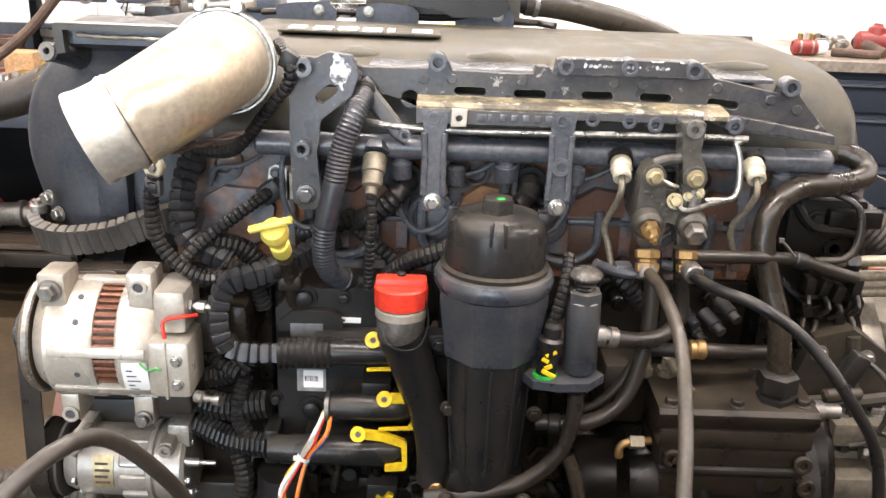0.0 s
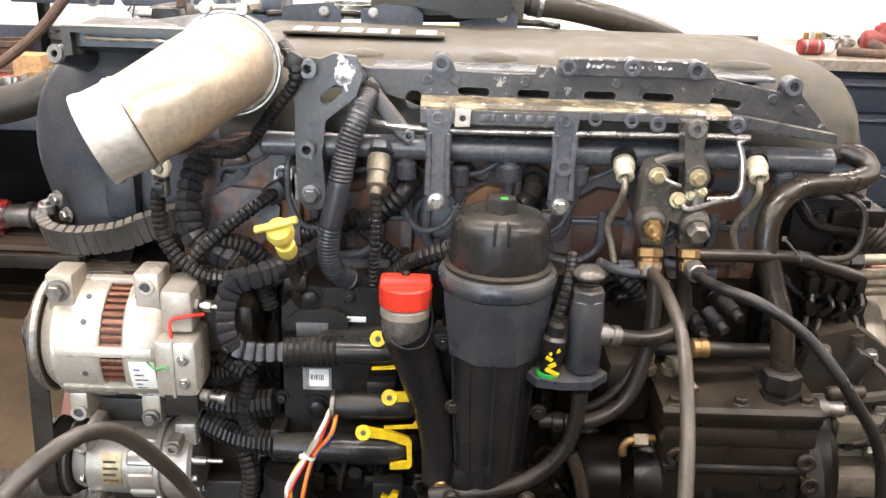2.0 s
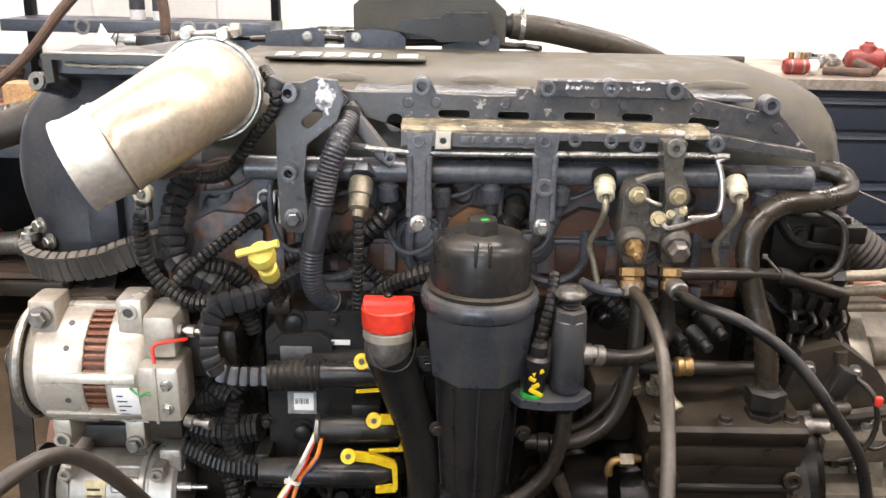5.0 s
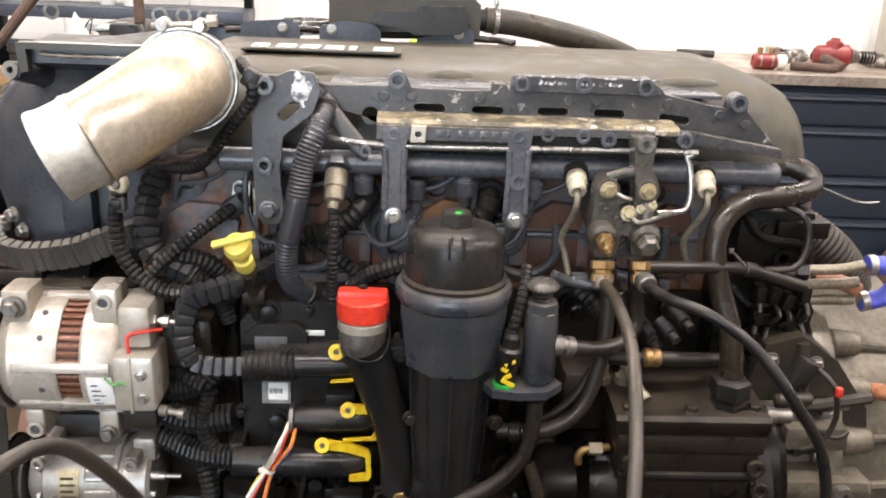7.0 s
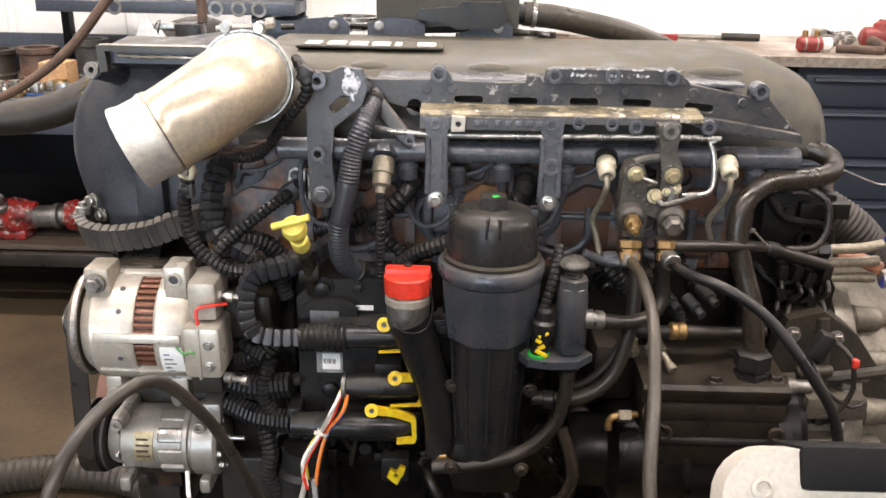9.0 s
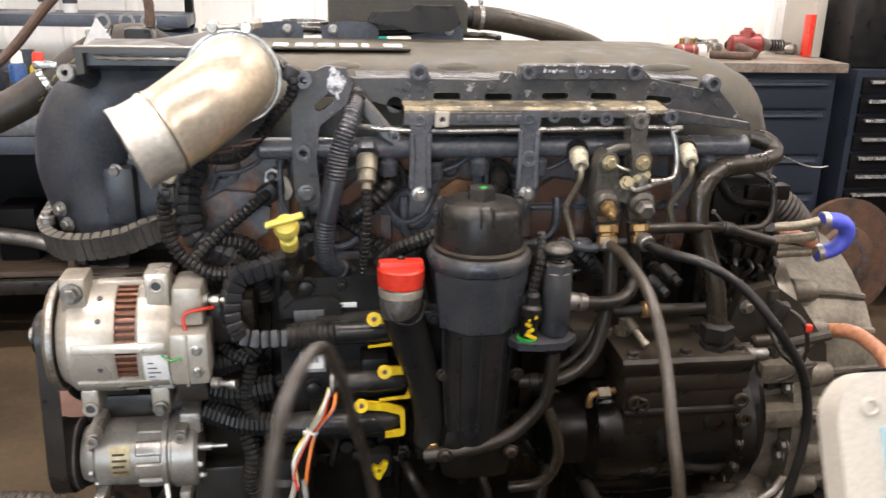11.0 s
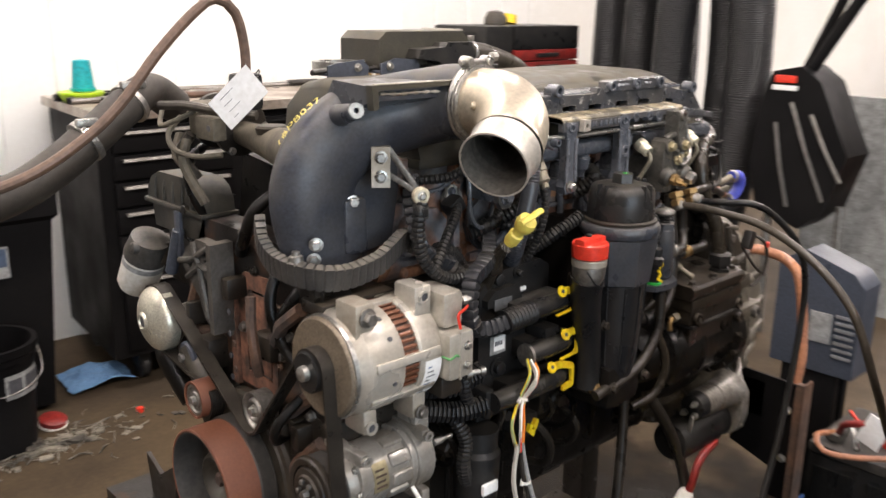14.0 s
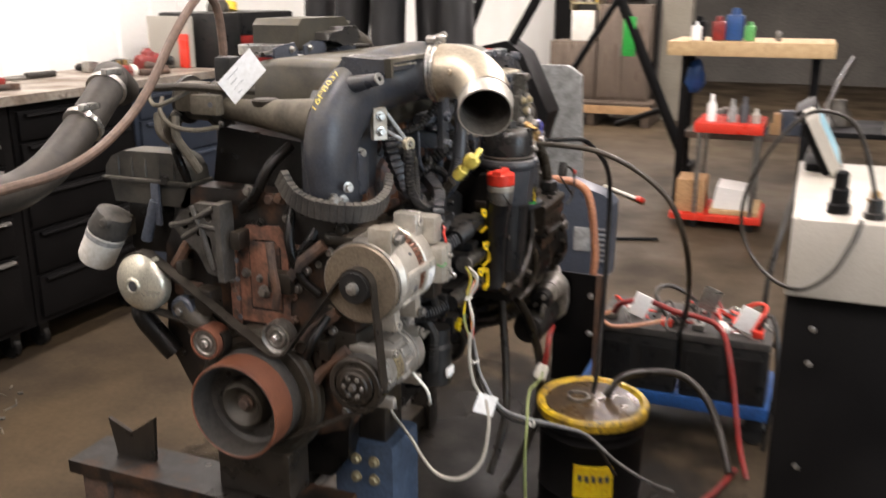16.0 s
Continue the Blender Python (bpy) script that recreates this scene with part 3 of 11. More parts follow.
# back wall of pressed sheet, with shallow ribs
bm = B()
sec = []
x = -7.0
while x < 3.2:
    sec += [(x, 4.40), (x + 0.24, 4.40), (x + 0.255, 4.385), (x + 0.285, 4.385)]
    x += 0.30
sec += [(12.6, 4.40), (12.6, 4.60), (-7.0, 4.60)]
prism(bm, sec, 0.0, 4.0, "z")
structure("wall_north", bm, M_WALL, "bright white ribbed sheet wall behind the benches", "wall")
bm = B()
box(bm, (-7.2, -6.0, 0), (-7.0, 4.6, 4.0))
structure("wall_west", bm, M_WALLDARK, "plain grey workshop wall", "wall")
bm = B()
box(bm, (-9.0, -6.2, 0), (-1.9, -6.0, 4.0))
box(bm, (2.7, -6.2, 0), (16.0, -6.0, 4.0))
box(bm, (-1.9, -6.2, 3.45), (2.7, -6.0, 4.0))
structure("wall_south", bm, M_WALLDARK, "grey workshop wall with an open shutter doorway", "wall")
bm = B()
box(bm, (15.8, -6.0, 0), (16.0, 9.0, 4.0))
structure("wall_east", bm, M_WALLDARK, "dim grey wall at the far end of the shop", "wall")
bm = B()
box(bm, (12.6, 8.8, 0), (16.0, 9.0, 4.0))
box(bm, (12.4, 4.6, 0), (12.6, 9.0, 4.0))
structure("wall_bay", bm, M_WALLDARK, "dim grey wall of the far bay", "wall")
bm = B()
box(bm, (12.30, 4.05, 0), (12.62, 4.38, 4.0), 0.01)
structure("column", bm, M_CABBLACK, "dark steel column at the end of the wall", "column")

strip = thing("strip_light", (-3.4, 0.6, 4.0), "unseen white twin-tube fluorescent strip light added under the ceiling", "ceiling light", "strip lights")
bm = B()
box(bm, (-4.55, 0.49, 3.93), (-2.25, 0.71, 3.998), 0.01)
part("casing", bm, M_WHITEPLASTIC, strip)
for dy in (-0.06, 0.06):
    part("tube", cyl(B(), (-4.5, 0.6 + dy, 3.905), (-2.3, 0.6 + dy, 3.905), 0.014, n=10), M_TUBE, strip)
for sx, sy in STRIPS[1:]:
    copy_thing(strip, pose(sx, sy, 4.0))


# ---- benches along the back wall ----
def handle_bar(x0, x1, y, z, parent, material):
    bm = B()
    prism(bm, [(y, z + 0.012), (y - 0.018, z + 0.012), (y - 0.022, z), (y - 0.018, z - 0.004), (y - 0.014, z + 0.006), (y, z + 0.006)], x0, x1)
    return part("handle", bm, material, parent)


def drawer_unit(x0, x1, y0, y1, z0, z1, fronts, body_mat, front_mat, handle_mat, label, inset=0.03, skew=0.0):
    """Drawer cabinet: carcass, drawer fronts with pull lips, castors."""
    t = thing("drawer_cabinet", ((x0 + x1) / 2, (y0 + y1) / 2, 0), label, "cabinet", "drawer cabinets along the wall")
    bm = B()
    prism(bm, [(x0, y0 + 0.012), (x1, y0 + 0.012), (x1, y1), (x0 + skew, y1)], z0, z1, "z")
    rounded(bm, 0.004)
    part("carcass", bm, body_mat, t)
    total = sum(fronts)
    z = z1 - 0.025
    span = z1 - z0 - 0.05
    for f in fronts:
        h = span * f / total
        bm = B()
        box(bm, (x0 + inset, y0 - 0.006, z - h + 0.006), (x1 - inset, y0 + 0.02, z - 0.006), 0.004)
        d = part("drawer", bm, front_mat, t)
        handle_bar(x0 + inset + 0.03, x1 - inset - 0.03, y0 - 0.006, z - 0.03, d, handle_mat)
        z -= h
    for cx in (x0 + 0.08 + skew, x1 - 0.08):
        for cy in (y0 + 0.1, y1 - 0.1):
            bm = B()
            cyl(bm, (cx - 0.018, cy, 0.055), (cx + 0.018, cy, 0.055), 0.055, n=16, chamfer=0.006)
            box(bm, (cx - 0.028, cy - 0.035, 0.06), (cx + 0.028, cy + 0.035, z0 + 0.01), 0.003)
            part("castor", bm, M_BLACK, t)
    return t


drawer_unit(0.0, 0.66, 3.60, 4.30, 0.14, 1.16, (1, 1, 1, 1, 1.6, 3), M_CABBLACK, M_CABBLACK, M_DULLSTEEL, "black rolling drawer cabinet with dull steel handles", 0.06, 0.07)
drawer_unit(0.67, 1.43, 3.60, 4.30, 0.14, 1.16, (1, 1.5, 1.3, 1.5, 1.5), M_CABBLACK, M_CABBLACK, M_CABBLACK, "black enamelled drawer cabinet under the bench top")
drawer_unit(1.44, 2.20, 3.60, 4.30, 0.14, 1.16, (1, 1.5, 1.3, 1.5, 1.5), M_CAB, M_CAB, M_CAB, "blue-grey enamelled drawer cabinet under the bench top")
drawer_unit(2.30, 3.30, 3.60, 4.20, 0.14, 1.17, (1, 1, 1, 1, 1, 1, 1.4, 1.6, 2), M_CAB, M_CABBLACK, M_SILVERDRUM, "dark tool chest with bright full-width handles")
bm = B()
prism(bm, [(-0.02, 3.56), (2.22, 3.56), (2.22, 4.36), (0.06, 4.36)], 1.164, 1.204, "z")
rounded(bm, 0.004)
top = tagged(part("bench_top", bm, M_BENCHTOP), "scuffed bare steel top over the drawer cabinets", "worktop")

# toolbox on the chest
t = thing("toolbox", (2.68, 3.9, 1.17), "black and red stacking toolbox on the tool chest", "toolbox")
bm = B()
box(bm, (2.27, 3.66, 1.172), (2.50, 4.10, 1.52), 0.02)
part("case", bm, M_BLACK, t)
bm = B()
box(bm, (2.505, 3.66, 1.38), (3.10, 4.10, 1.52), 0.015)
part("lid", bm, M_BLACK, t)
for z in (1.175, 1.245, 1.315):
    bm = B()
    box(bm, (2.505, 3.66, z), (3.10, 4.10, z + 0.066), 0.012)
    d = part("drawer", bm, M_REDPAINT, t)
    bm = B()
    box(bm, (2.70, 3.645, z + 0.02), (2.90, 3.66, z + 0.045), 0.005)
    part("latch", bm, M_BLACK, d)
t = thing("cap", (2.62, 3.86, 1.52), "dusty brown and yellow work cap on the toolbox", "cap")
bm = B()
lathe(bm, (2.55, 3.86, 1.521), (0, 0, 1), [(0, 0.07), (0.04, 0.068), (0.075, 0.045), (0.085, 0.0)], 18)
part("crown", bm, M_HOSE_GREY, t)
bm = B()
lathe(bm, (2.64, 3.84, 1.53), (0.2, 0, 1), [(0, 0.05), (0.05, 0.045), (0.06, 0.0)], 16)
part("panel", bm, M_YELLOW, t)
t = thing("board", (2.2, 3.95, 1.204), "cream board with a red edge standing behind the toolbox", "board")
bm = B()
box(bm, (2.17, 3.80, 1.206), (2.215, 4.1, 1.50), 0.003)
part("panel", bm, M_CREAM, t)
bm = B()
box(bm, (2.145, 3.80, 1.206), (2.168, 3.86, 1.40), 0.003)
part("edge", bm, M_RED, t)

# tools on the bench top
TOP = 1.204
t = thing("air_wrench", (1.86, 3.85, TOP), "red air wrench lying on the steel bench", "power tool", "red air tools")
part("body", cyl(B(), (1.78, 3.86, TOP + 0.055), (1.93, 3.84, TOP + 0.055), 0.042, 0.05, n=18, chamfer=0.012), M_REDPAINT, t)
part("hammer_case", lathe(B(), (1.86, 3.85, TOP + 0.07), (0.1, 0.1, 1), [(0, 0.04), (0.04, 0.036), (0.052, 0.02), (0.06, 0.018)], 16), M_REDPAINT, t)
part("nose", cyl(B(), (1.93, 3.84, TOP + 0.055), (1.965, 3.836, TOP + 0.055), 0.034, 0.026, n=16, chamfer=0.005), M_DULLSTEEL, t)
for k in range(5):
    part("spring_coil", lathe(B(), (1.975 + 0.014 * k, 3.835, TOP + 0.053), (1, -0.06, 0), [(0, 0.024), (0.004, 0.028), (0.008, 0.024)], 16), M_BLACK, t)
part("anvil", cyl(B(), (1.96, 3.84, TOP + 0.055), (2.04, 3.83, TOP + 0.05), 0.02, n=12, chamfer=0.004), M_DULLSTEEL, t)
bm = B()
cyl(bm, (1.80, 3.86, TOP + 0.05), (1.84, 3.70, TOP + 0.022), 0.024, 0.02, n=12, chamfer=0.005)
part("grip", bm, M_RUST, t)
t = thing("air_ratchet", (1.56, 3.72, TOP), "red and chrome air ratchet lying on the bench", "power tool", "red air tools")
part("body", cyl(B(), (1.46, 3.72, TOP + 0.034), (1.56, 3.72, TOP + 0.034), 0.033, n=18, chamfer=0.008), M_REDPAINT, t)
for x in (1.485, 1.535):
    part("inlet", cyl(B(), (x, 3.72, TOP + 0.06), (x, 3.72, TOP + 0.092), 0.012, n=12, chamfer=0.003), M_BRASS, t)
    part("band", lathe(B(), (x - 0.004, 3.72, TOP + 0.034), (1, 0, 0), [(0, 0.0335), (0.008, 0.0335)], 20), M_DULLSTEEL, t)
part("sleeve", cyl(B(), (1.56, 3.72, TOP + 0.034), (1.60, 3.72, TOP + 0.034), 0.03, n=14, chamfer=0.006), M_WHITEPLASTIC, t)
part("grip", cyl(B(), (1.62, 3.71, TOP + 0.02), (1.80, 3.66, TOP + 0.02), 0.018, n=10, chamfer=0.004), M_RUST, t)
t = thing("pry_bar", (1.0, 4.12, TOP), "long steel bar with a black grip on the bench", "bar")
part("shaft", hose_mesh([(0.62, 4.20, TOP + 0.012), (1.3, 4.12, TOP + 0.012)], 0.011, 8), M_DULLSTEEL, t)
part("grip", hose_mesh([(1.25, 4.12, TOP + 0.018), (1.42, 4.1, TOP + 0.018)], 0.017, 10), M_RUBBER, t)
t = thing("tie_bar", (0.98, 4.12, TOP), "short red steel tool on the bench", "tool")
bm = B()
box(bm, (0.86, 4.0, TOP + 0.001), (1.02, 4.03, TOP + 0.035), 0.008)
box(bm, (0.85, 3.97, TOP + 0.001), (0.89, 4.06, TOP + 0.045), 0.01)
part("body", bm, M_REDPAINT, t)
rnd = random.Random(5)
for k in range(16):
    cx, cy = 1.62 + 0.62 * rnd.random(), 3.9 + 0.38 * rnd.random()
    a, L, r = rnd.random() * 3.1, 0.05 + 0.09 * rnd.random(), 0.012 + 0.018 * rnd.random()
    v = Vector((math.cos(a), math.sin(a), 0)) * L / 2
    bm = cyl(B(), Vector((cx, cy, TOP + r)) - v, Vector((cx, cy, TOP + r)) + v, r, r * 0.8, 10, r * 0.25)
    box(bm, (cx - r, cy - r, TOP + 0.001), (cx + r, cy + r, TOP + r * 2.2), r * 0.2)
    single("pipe_fitting", bm, rnd.choice([M_DULLSTEEL, M_STEEL, M_DULLSTEEL, M_BLACK]), "loose grey steel pipe fitting on the bench", "fitting", "loose fittings on the bench")
for k in range(9):
    cx, cy = 0.05 + 0.75 * rnd.random(), 3.68 + 0.45 * rnd.random()
    a, L = rnd.random() * 1.2 - 0.6, 0.22 + 0.2 * rnd.random()
    v = Vector((math.cos(a), math.sin(a), 0)) * L / 2
    r = 0.010 + 0.008 * rnd.random()
    bm = cyl(B(), Vector((cx, cy, TOP + r)) - v, Vector((cx, cy, TOP + r)) + v, r, r, 8, 0.003)
    lathe(bm, Vector((cx, cy, TOP)) + v, (0, 0, 1), [(0.001, r * 1.8), (r * 2, r * 1.8)], 10)
    single("hand_tool", bm, rnd.choice([M_DULLSTEEL, M_RUST, M_BLACK, M_RUBBER]), "long worn hand tool lying on the bench", "hand tool", "hand tools on the bench")

t = thing("cup", (0.12, 4.0, TOP), "teal plastic cup upside down on a lime dish", "cup")
bm = B()
lathe(bm, (0.12, 4.0, TOP + 0.046), (0, 0, 1), [(0, 0.052), (0.012, 0.054), (0.014, 0.048), (0.13, 0.036), (0.135, 0.0)], 20)
part("beaker", bm, M_TEAL, t)
bm = B()
lathe(bm, (0.10, 3.98, TOP + 0.001), (0, 0, 1), [(0, 0.07), (0.035, 0.095), (0.044, 0.095), (0.044, 0.06), (0.03, 0.0)], 22)
part("dish", bm, M_LIME, t)

# ---- grey work table with shelf rack ----
t = thing("work_table", (-1.5, 3.8, 0), "grey painted steel work table with a lower plank shelf", "table")
bm = B()
box(bm, (-2.9, 3.45, 0.915), (-0.72, 4.20, 0.985), 0.006)
part("tabletop", bm, M_GREYTOP, t)
bm = B()
box(bm, (-2.9, 3.452, 0.84), (-0.74, 3.50, 0.913), 0.004)
part("apron", bm, M_GREYSTEEL, t)
for lx in (-2.82, -0.79):
    for ly in (3.47, 4.08):
        bm = B()
        box(bm, (lx - 0.05, ly, 0), (lx + 0.05, ly + 0.09, 0.913), 0.005)
        part("leg", bm, M_GREYSTEEL, t)
bm = B()
box(bm, (-2.77, 3.47, 0.24), (-0.89, 3.51, 0.30), 0.004)
part("rail", bm, M_PAINT_DIRTY, t)
for k in range(4):
    bm = B()
    box(bm, (-2.76, 3.52 + 0.15 * k, 0.30), (-0.90, 3.66 + 0.15 * k, 0.325), 0.004)
    part("plank", bm, M_WOODDARK, t)
# Black panel added to stand for the shade under the table.
bm = B()
box(bm, (-2.77, 4.185, 0.02), (-0.62, 4.20, 0.912), 0.003)
part("back_panel", bm, M_CABBLACK, t)
bm = B()
box(bm, (-2.88, 4.12, 0.986), (-1.42, 4.15, 1.175), 0.004)
part("backsplash", bm, M_GREYSTEEL, t)
t = thing("shelf_rack", (-1.3, 4.0, 0.985), "grey steel shelf rack standing on the work table", "shelf")
for z in (1.30, 1.66):
    bm = B()
    box(bm, (-1.85, 3.86, z), (-0.70, 4.16, z + 0.05), 0.004)
    part("shelf", bm, M_GREYSTEEL, t)
for x in (-1.85, -0.74):
    bm = B()
    box(bm, (x, 4.10, 0.986), (x + 0.035, 4.163, 2.2), 0.003)
    part("post", bm, M_CABBLACK, t)
# Rings stand in for holes in the shelf edge that show pale wall.
for x in (-1.50, -1.05, -0.95, -0.86):
    bm = B()
    ring(bm, (x, 3.855, 1.325), (0, 1, 0), 0.022, 0.034, 0.01, 16)
    part("grommet", bm, M_DULLSTEEL, t)


def spray_can(at, r, h, body, cap, label):
    c = thing("spray_can", at, label, "spray can", "cans on the work table")
    p = Vector(at)
    bm = B()
    lathe(bm, p + Vector((0, 0, 0.001)), (0, 0, 1), [(0, r * 0.96), (0.004, r), (h * 0.74, r), (h * 0.8, r * 0.72)], 18)
    can = part("can", bm, body, c)
    bm = B()
    lathe(bm, p + Vector((0, 0, h * 0.802)), (0, 0, 1), [(0, r * 0.7), (h * 0.17, r * 0.64), (h * 0.2, r * 0.5)], 16)
    part("cap", bm, cap, c)
    bm = B()
    ring(bm, p + Vector((0, 0, h * 0.2)), (0, 0, 1), r * 1.0, r * 1.01, h * 0.3, 18)
    part("band", bm, M_INK, can)
    return c


spray_can((-1.30, 3.98, 1.35), 0.033, 0.22, M_WHITE, M_BLUE, "white spray can with a blue cap on the shelf")
spray_can((-1.20, 3.97, 1.35), 0.030, 0.20, M_WHITE, M_WHITEPLASTIC, "white spray can on the grey shelf")
spray_can((-1.34, 3.62, 0.985), 0.034, 0.24, M_BLUE, M_WHITEPLASTIC, "blue and white spray can on the table")
spray_can((-1.27, 3.66, 0.985), 0.034, 0.23, M_YELLOW, M_RED, "yellow spray can on the table")
spray_can((-0.86, 3.62, 0.985), 0.036, 0.23, M_WHITE, M_WHITEPLASTIC, "white spray can with red print on the table")
t = thing("jug", (-1.0, 3.7, 0.985), "white plastic jug with a red base on the table", "jug")
bm = B()
lathe(bm, (-1.0, 3.7, 1.0), (0, 0, 1), [(0, 0.068), (0.02, 0.072), (0.20, 0.076), (0.212, 0.079), (0.225, 0.079), (0.227, 0.0)], 24)
part("body", bm, M_WHITE, t)
bm = B()
lathe(bm, (-1.0, 3.7, 0.986), (0, 0, 1), [(0, 0.078), (0.02, 0.083), (0.024, 0.07)], 22)
part("base", bm, M_RED, t)
t = thing("tool_bag", (-0.83, 4.0, 0.985), "slumped blue-grey cloth bag on a red tray", "bag")
bm = B()
bmesh.ops.create_cube(bm, size=1.0, matrix=pose(-0.80, 4.03, 1.185) @ Matrix.Diagonal((0.25, 0.20, 0.20, 1)))
bmesh.ops.subdivide_edges(bm, edges=bm.edges[:], cuts=7, use_grid_fill=True)
for v in bm.verts:
    q = (v.co - Vector((-0.80, 4.03, 1.185)))
    q = Vector((q.x / 0.125, q.y / 0.10, q.z / 0.10))
    k = 1 - 0.13 * max(0.0, q.length - 1.0)
    v.co = Vector((-0.80 + q.x * 0.125 * k, 4.03 + q.y * 0.10 * k, 1.185 + q.z * 0.10 * k)) + noise.noise_vector(v.co * 13) * 0.012
bag = part("sack", bm, M_CAB, t)
bm = B()
box(bm, (-0.99, 3.90, 0.9855), (-0.70, 4.14, 1.07), 0.012)
part("tray", bm, M_REDPAINT, t, "red plastic tray")
t = thing("parts_bin", (-1.0, 3.6, 0.325), "clear and white storage tray hanging under the table top", "tray")
bm = B()
prism(bm, [(3.48, 0.80), (3.80, 0.80), (3.80, 0.68), (3.52, 0.68)], -1.12, -0.80)
part("bin", bm, M_PALEBLUE, t)
bm = B()
box(bm, (-1.14, 3.46, 0.665), (-0.79, 3.82, 0.678), 0.004)
part("tray", bm, M_WHITEPLASTIC, t)
t = thing("wooden_crate", (-1.05, 3.65, 0.325), "open wooden box on the plank shelf", "crate")
for lo, hi in (((-1.22, 3.55, 0.326), (-1.19, 3.85, 0.66)), ((-0.93, 3.55, 0.326), (-0.90, 3.85, 0.66)), ((-1.23, 3.55, 0.661), (-0.89, 3.85, 0.684))):
    bm = B()
    box(bm, lo, hi, 0.003)
    part("board", bm, M_WOODDARK, t)
t = thing("exhaust_pipe", (-1.2, 3.6, 0.325), "bent grey exhaust pipe lying on the plank shelf", "pipe")
part("pipe", hose_mesh([(-1.52, 3.62, 0.46), (-1.36, 3.6, 0.44), (-1.22, 3.58, 0.40), (-1.08, 3.6, 0.372), (-0.98, 3.62, 0.36)], 0.034, 14), M_DULLSTEEL, t)
part("flange", cyl(B(), (-1.24, 3.58, 0.40), (-1.20, 3.58, 0.395), 0.05, n=16, chamfer=0.004), M_STEEL, t)
t = thing("hydraulic_jack", (-1.80, 3.62, 0.325), "battered red hydraulic jack lying on the plank shelf", "jack")
bm = B()
lathe(bm, (-2.10, 3.63, 0.415), (1, 0.05, 0.02), [(0, 0.03), (0.01, 0.075), (0.05, 0.086), (0.09, 0.078), (0.12, 0.080), (0.14, 0.088), (0.17, 0.084), (0.20, 0.062), (0.23, 0.058), (0.235, 0.03)], 28)
for v in bm.verts:
    v.co += noise.noise_vector(v.co * 16) * 0.014
part("body", bm, M_JACKRED, t, "chipped dark red cast body")
bm = B()
box(bm, (-2.08, 3.57, 0.327), (-1.90, 3.70, 0.37), 0.012)
part("base", bm, M_JACKRED, t)
part("valve", lathe(B(), (-1.99, 3.58, 0.47), (0.2, -0.5, 0.7), [(0, 0.03), (0.03, 0.026), (0.04, 0.015), (0.07, 0.014), (0.075, 0.02), (0.09, 0.018)], 14), M_DULLSTEEL, t)
part("cylinder", lathe(B(), (-1.87, 3.63, 0.42), (1, 0, 0.06), [(0, 0.045), (0.02, 0.05), (0.09, 0.05), (0.095, 0.058), (0.115, 0.058), (0.12, 0.04), (0.17, 0.04)], 24), M_DULLSTEEL, t, "bare steel cylinder")
bm = B()
lathe(bm, (-1.72, 3.63, 0.43), (1, 0, 0.05), [(0, 0.03), (0.006, 0.066), (0.035, 0.072), (0.05, 0.058), (0.085, 0.06), (0.10, 0.05), (0.105, 0.03)], 24)
for v in bm.verts:
    v.co += noise.noise_vector(v.co * 20) * 0.010
part("head", bm, M_JACKRED, t, "dark red cast head")
part("piston", cyl(B(), (-1.615, 3.63, 0.436), (-1.585, 3.63, 0.437), 0.035, n=16), M_STEEL, t)
# dark clutter on the table
for x, y, r, h, mt in ((-1.90, 3.93, 0.10, 0.15, M_RUST), (-1.66, 3.95, 0.085, 0.19, M_DARKMETAL), (-2.13, 3.99, 0.11, 0.13, M_HOUSING), (-1.42, 3.95, 0.09, 0.12, M_DARKMETAL)):
    w = thing("gear_housing", (x, y, 0.985), "grimy cast gear housing standing on the work table", "casting", "castings on the table")
    part("shell", lathe(B(), (x, y, 0.9855), (0, 0, 1), [(0, r * 0.6), (0, r), (h * 0.15, r), (h * 0.2, r * 0.86), (h * 0.8, r * 0.8), (h * 0.85, r * 0.92), (h, r * 0.92), (h, r * 0.6), (h * 0.3, r * 0.55)], 26), mt, w)
    for k in range(6):
        a = k * 1.047
        part("bolt", bolt(B(), (x + r * 0.93 * math.cos(a), y + r * 0.93 * math.sin(a), 0.9855 + h * 0.15), (0, 0, 1), 0.008), M_DULLSTEEL, w)
bm = B()
bmesh.ops.create_grid(bm, x_segments=18, y_segments=18, size=0.5, matrix=pose(-1.97, 3.765, 1.01, 0, 0, 8) @ Matrix.Diagonal((0.26, 0.11, 1, 1)))
for v in bm.verts:
    v.co.z = 0.992 + 0.03 * abs(noise.noise(v.co * 14)) + 0.012 * abs(noise.noise(v.co * 40))
bmesh.ops.solidify(bm, geom=bm.faces[:], thickness=0.003)
single("shop_rag", bm, M_REDPAINT, "crumpled dirty red shop rag on the work table", "rag")
bm = B()
box(bm, (-1.52, 3.66, 0.326), (-1.36, 3.86, 0.56), 0.012)
single("storage_bin", bm, M_CABBLACK, "black plastic storage bin on the plank shelf", "bin", "bins under the table")
bm = B()
box(bm, (-1.34, 3.88, 0.326), (-1.20, 4.06, 0.50), 0.012)
single("storage_bin", bm, M_BLUE, "blue plastic storage bin on the plank shelf", "bin", "bins under the table")
# grey ribbed hose lying on the floor by the table
t = thing("floor_hose", (-1.15, 2.2, 0.0), "grey ribbed hose lying on the floor", "hose")
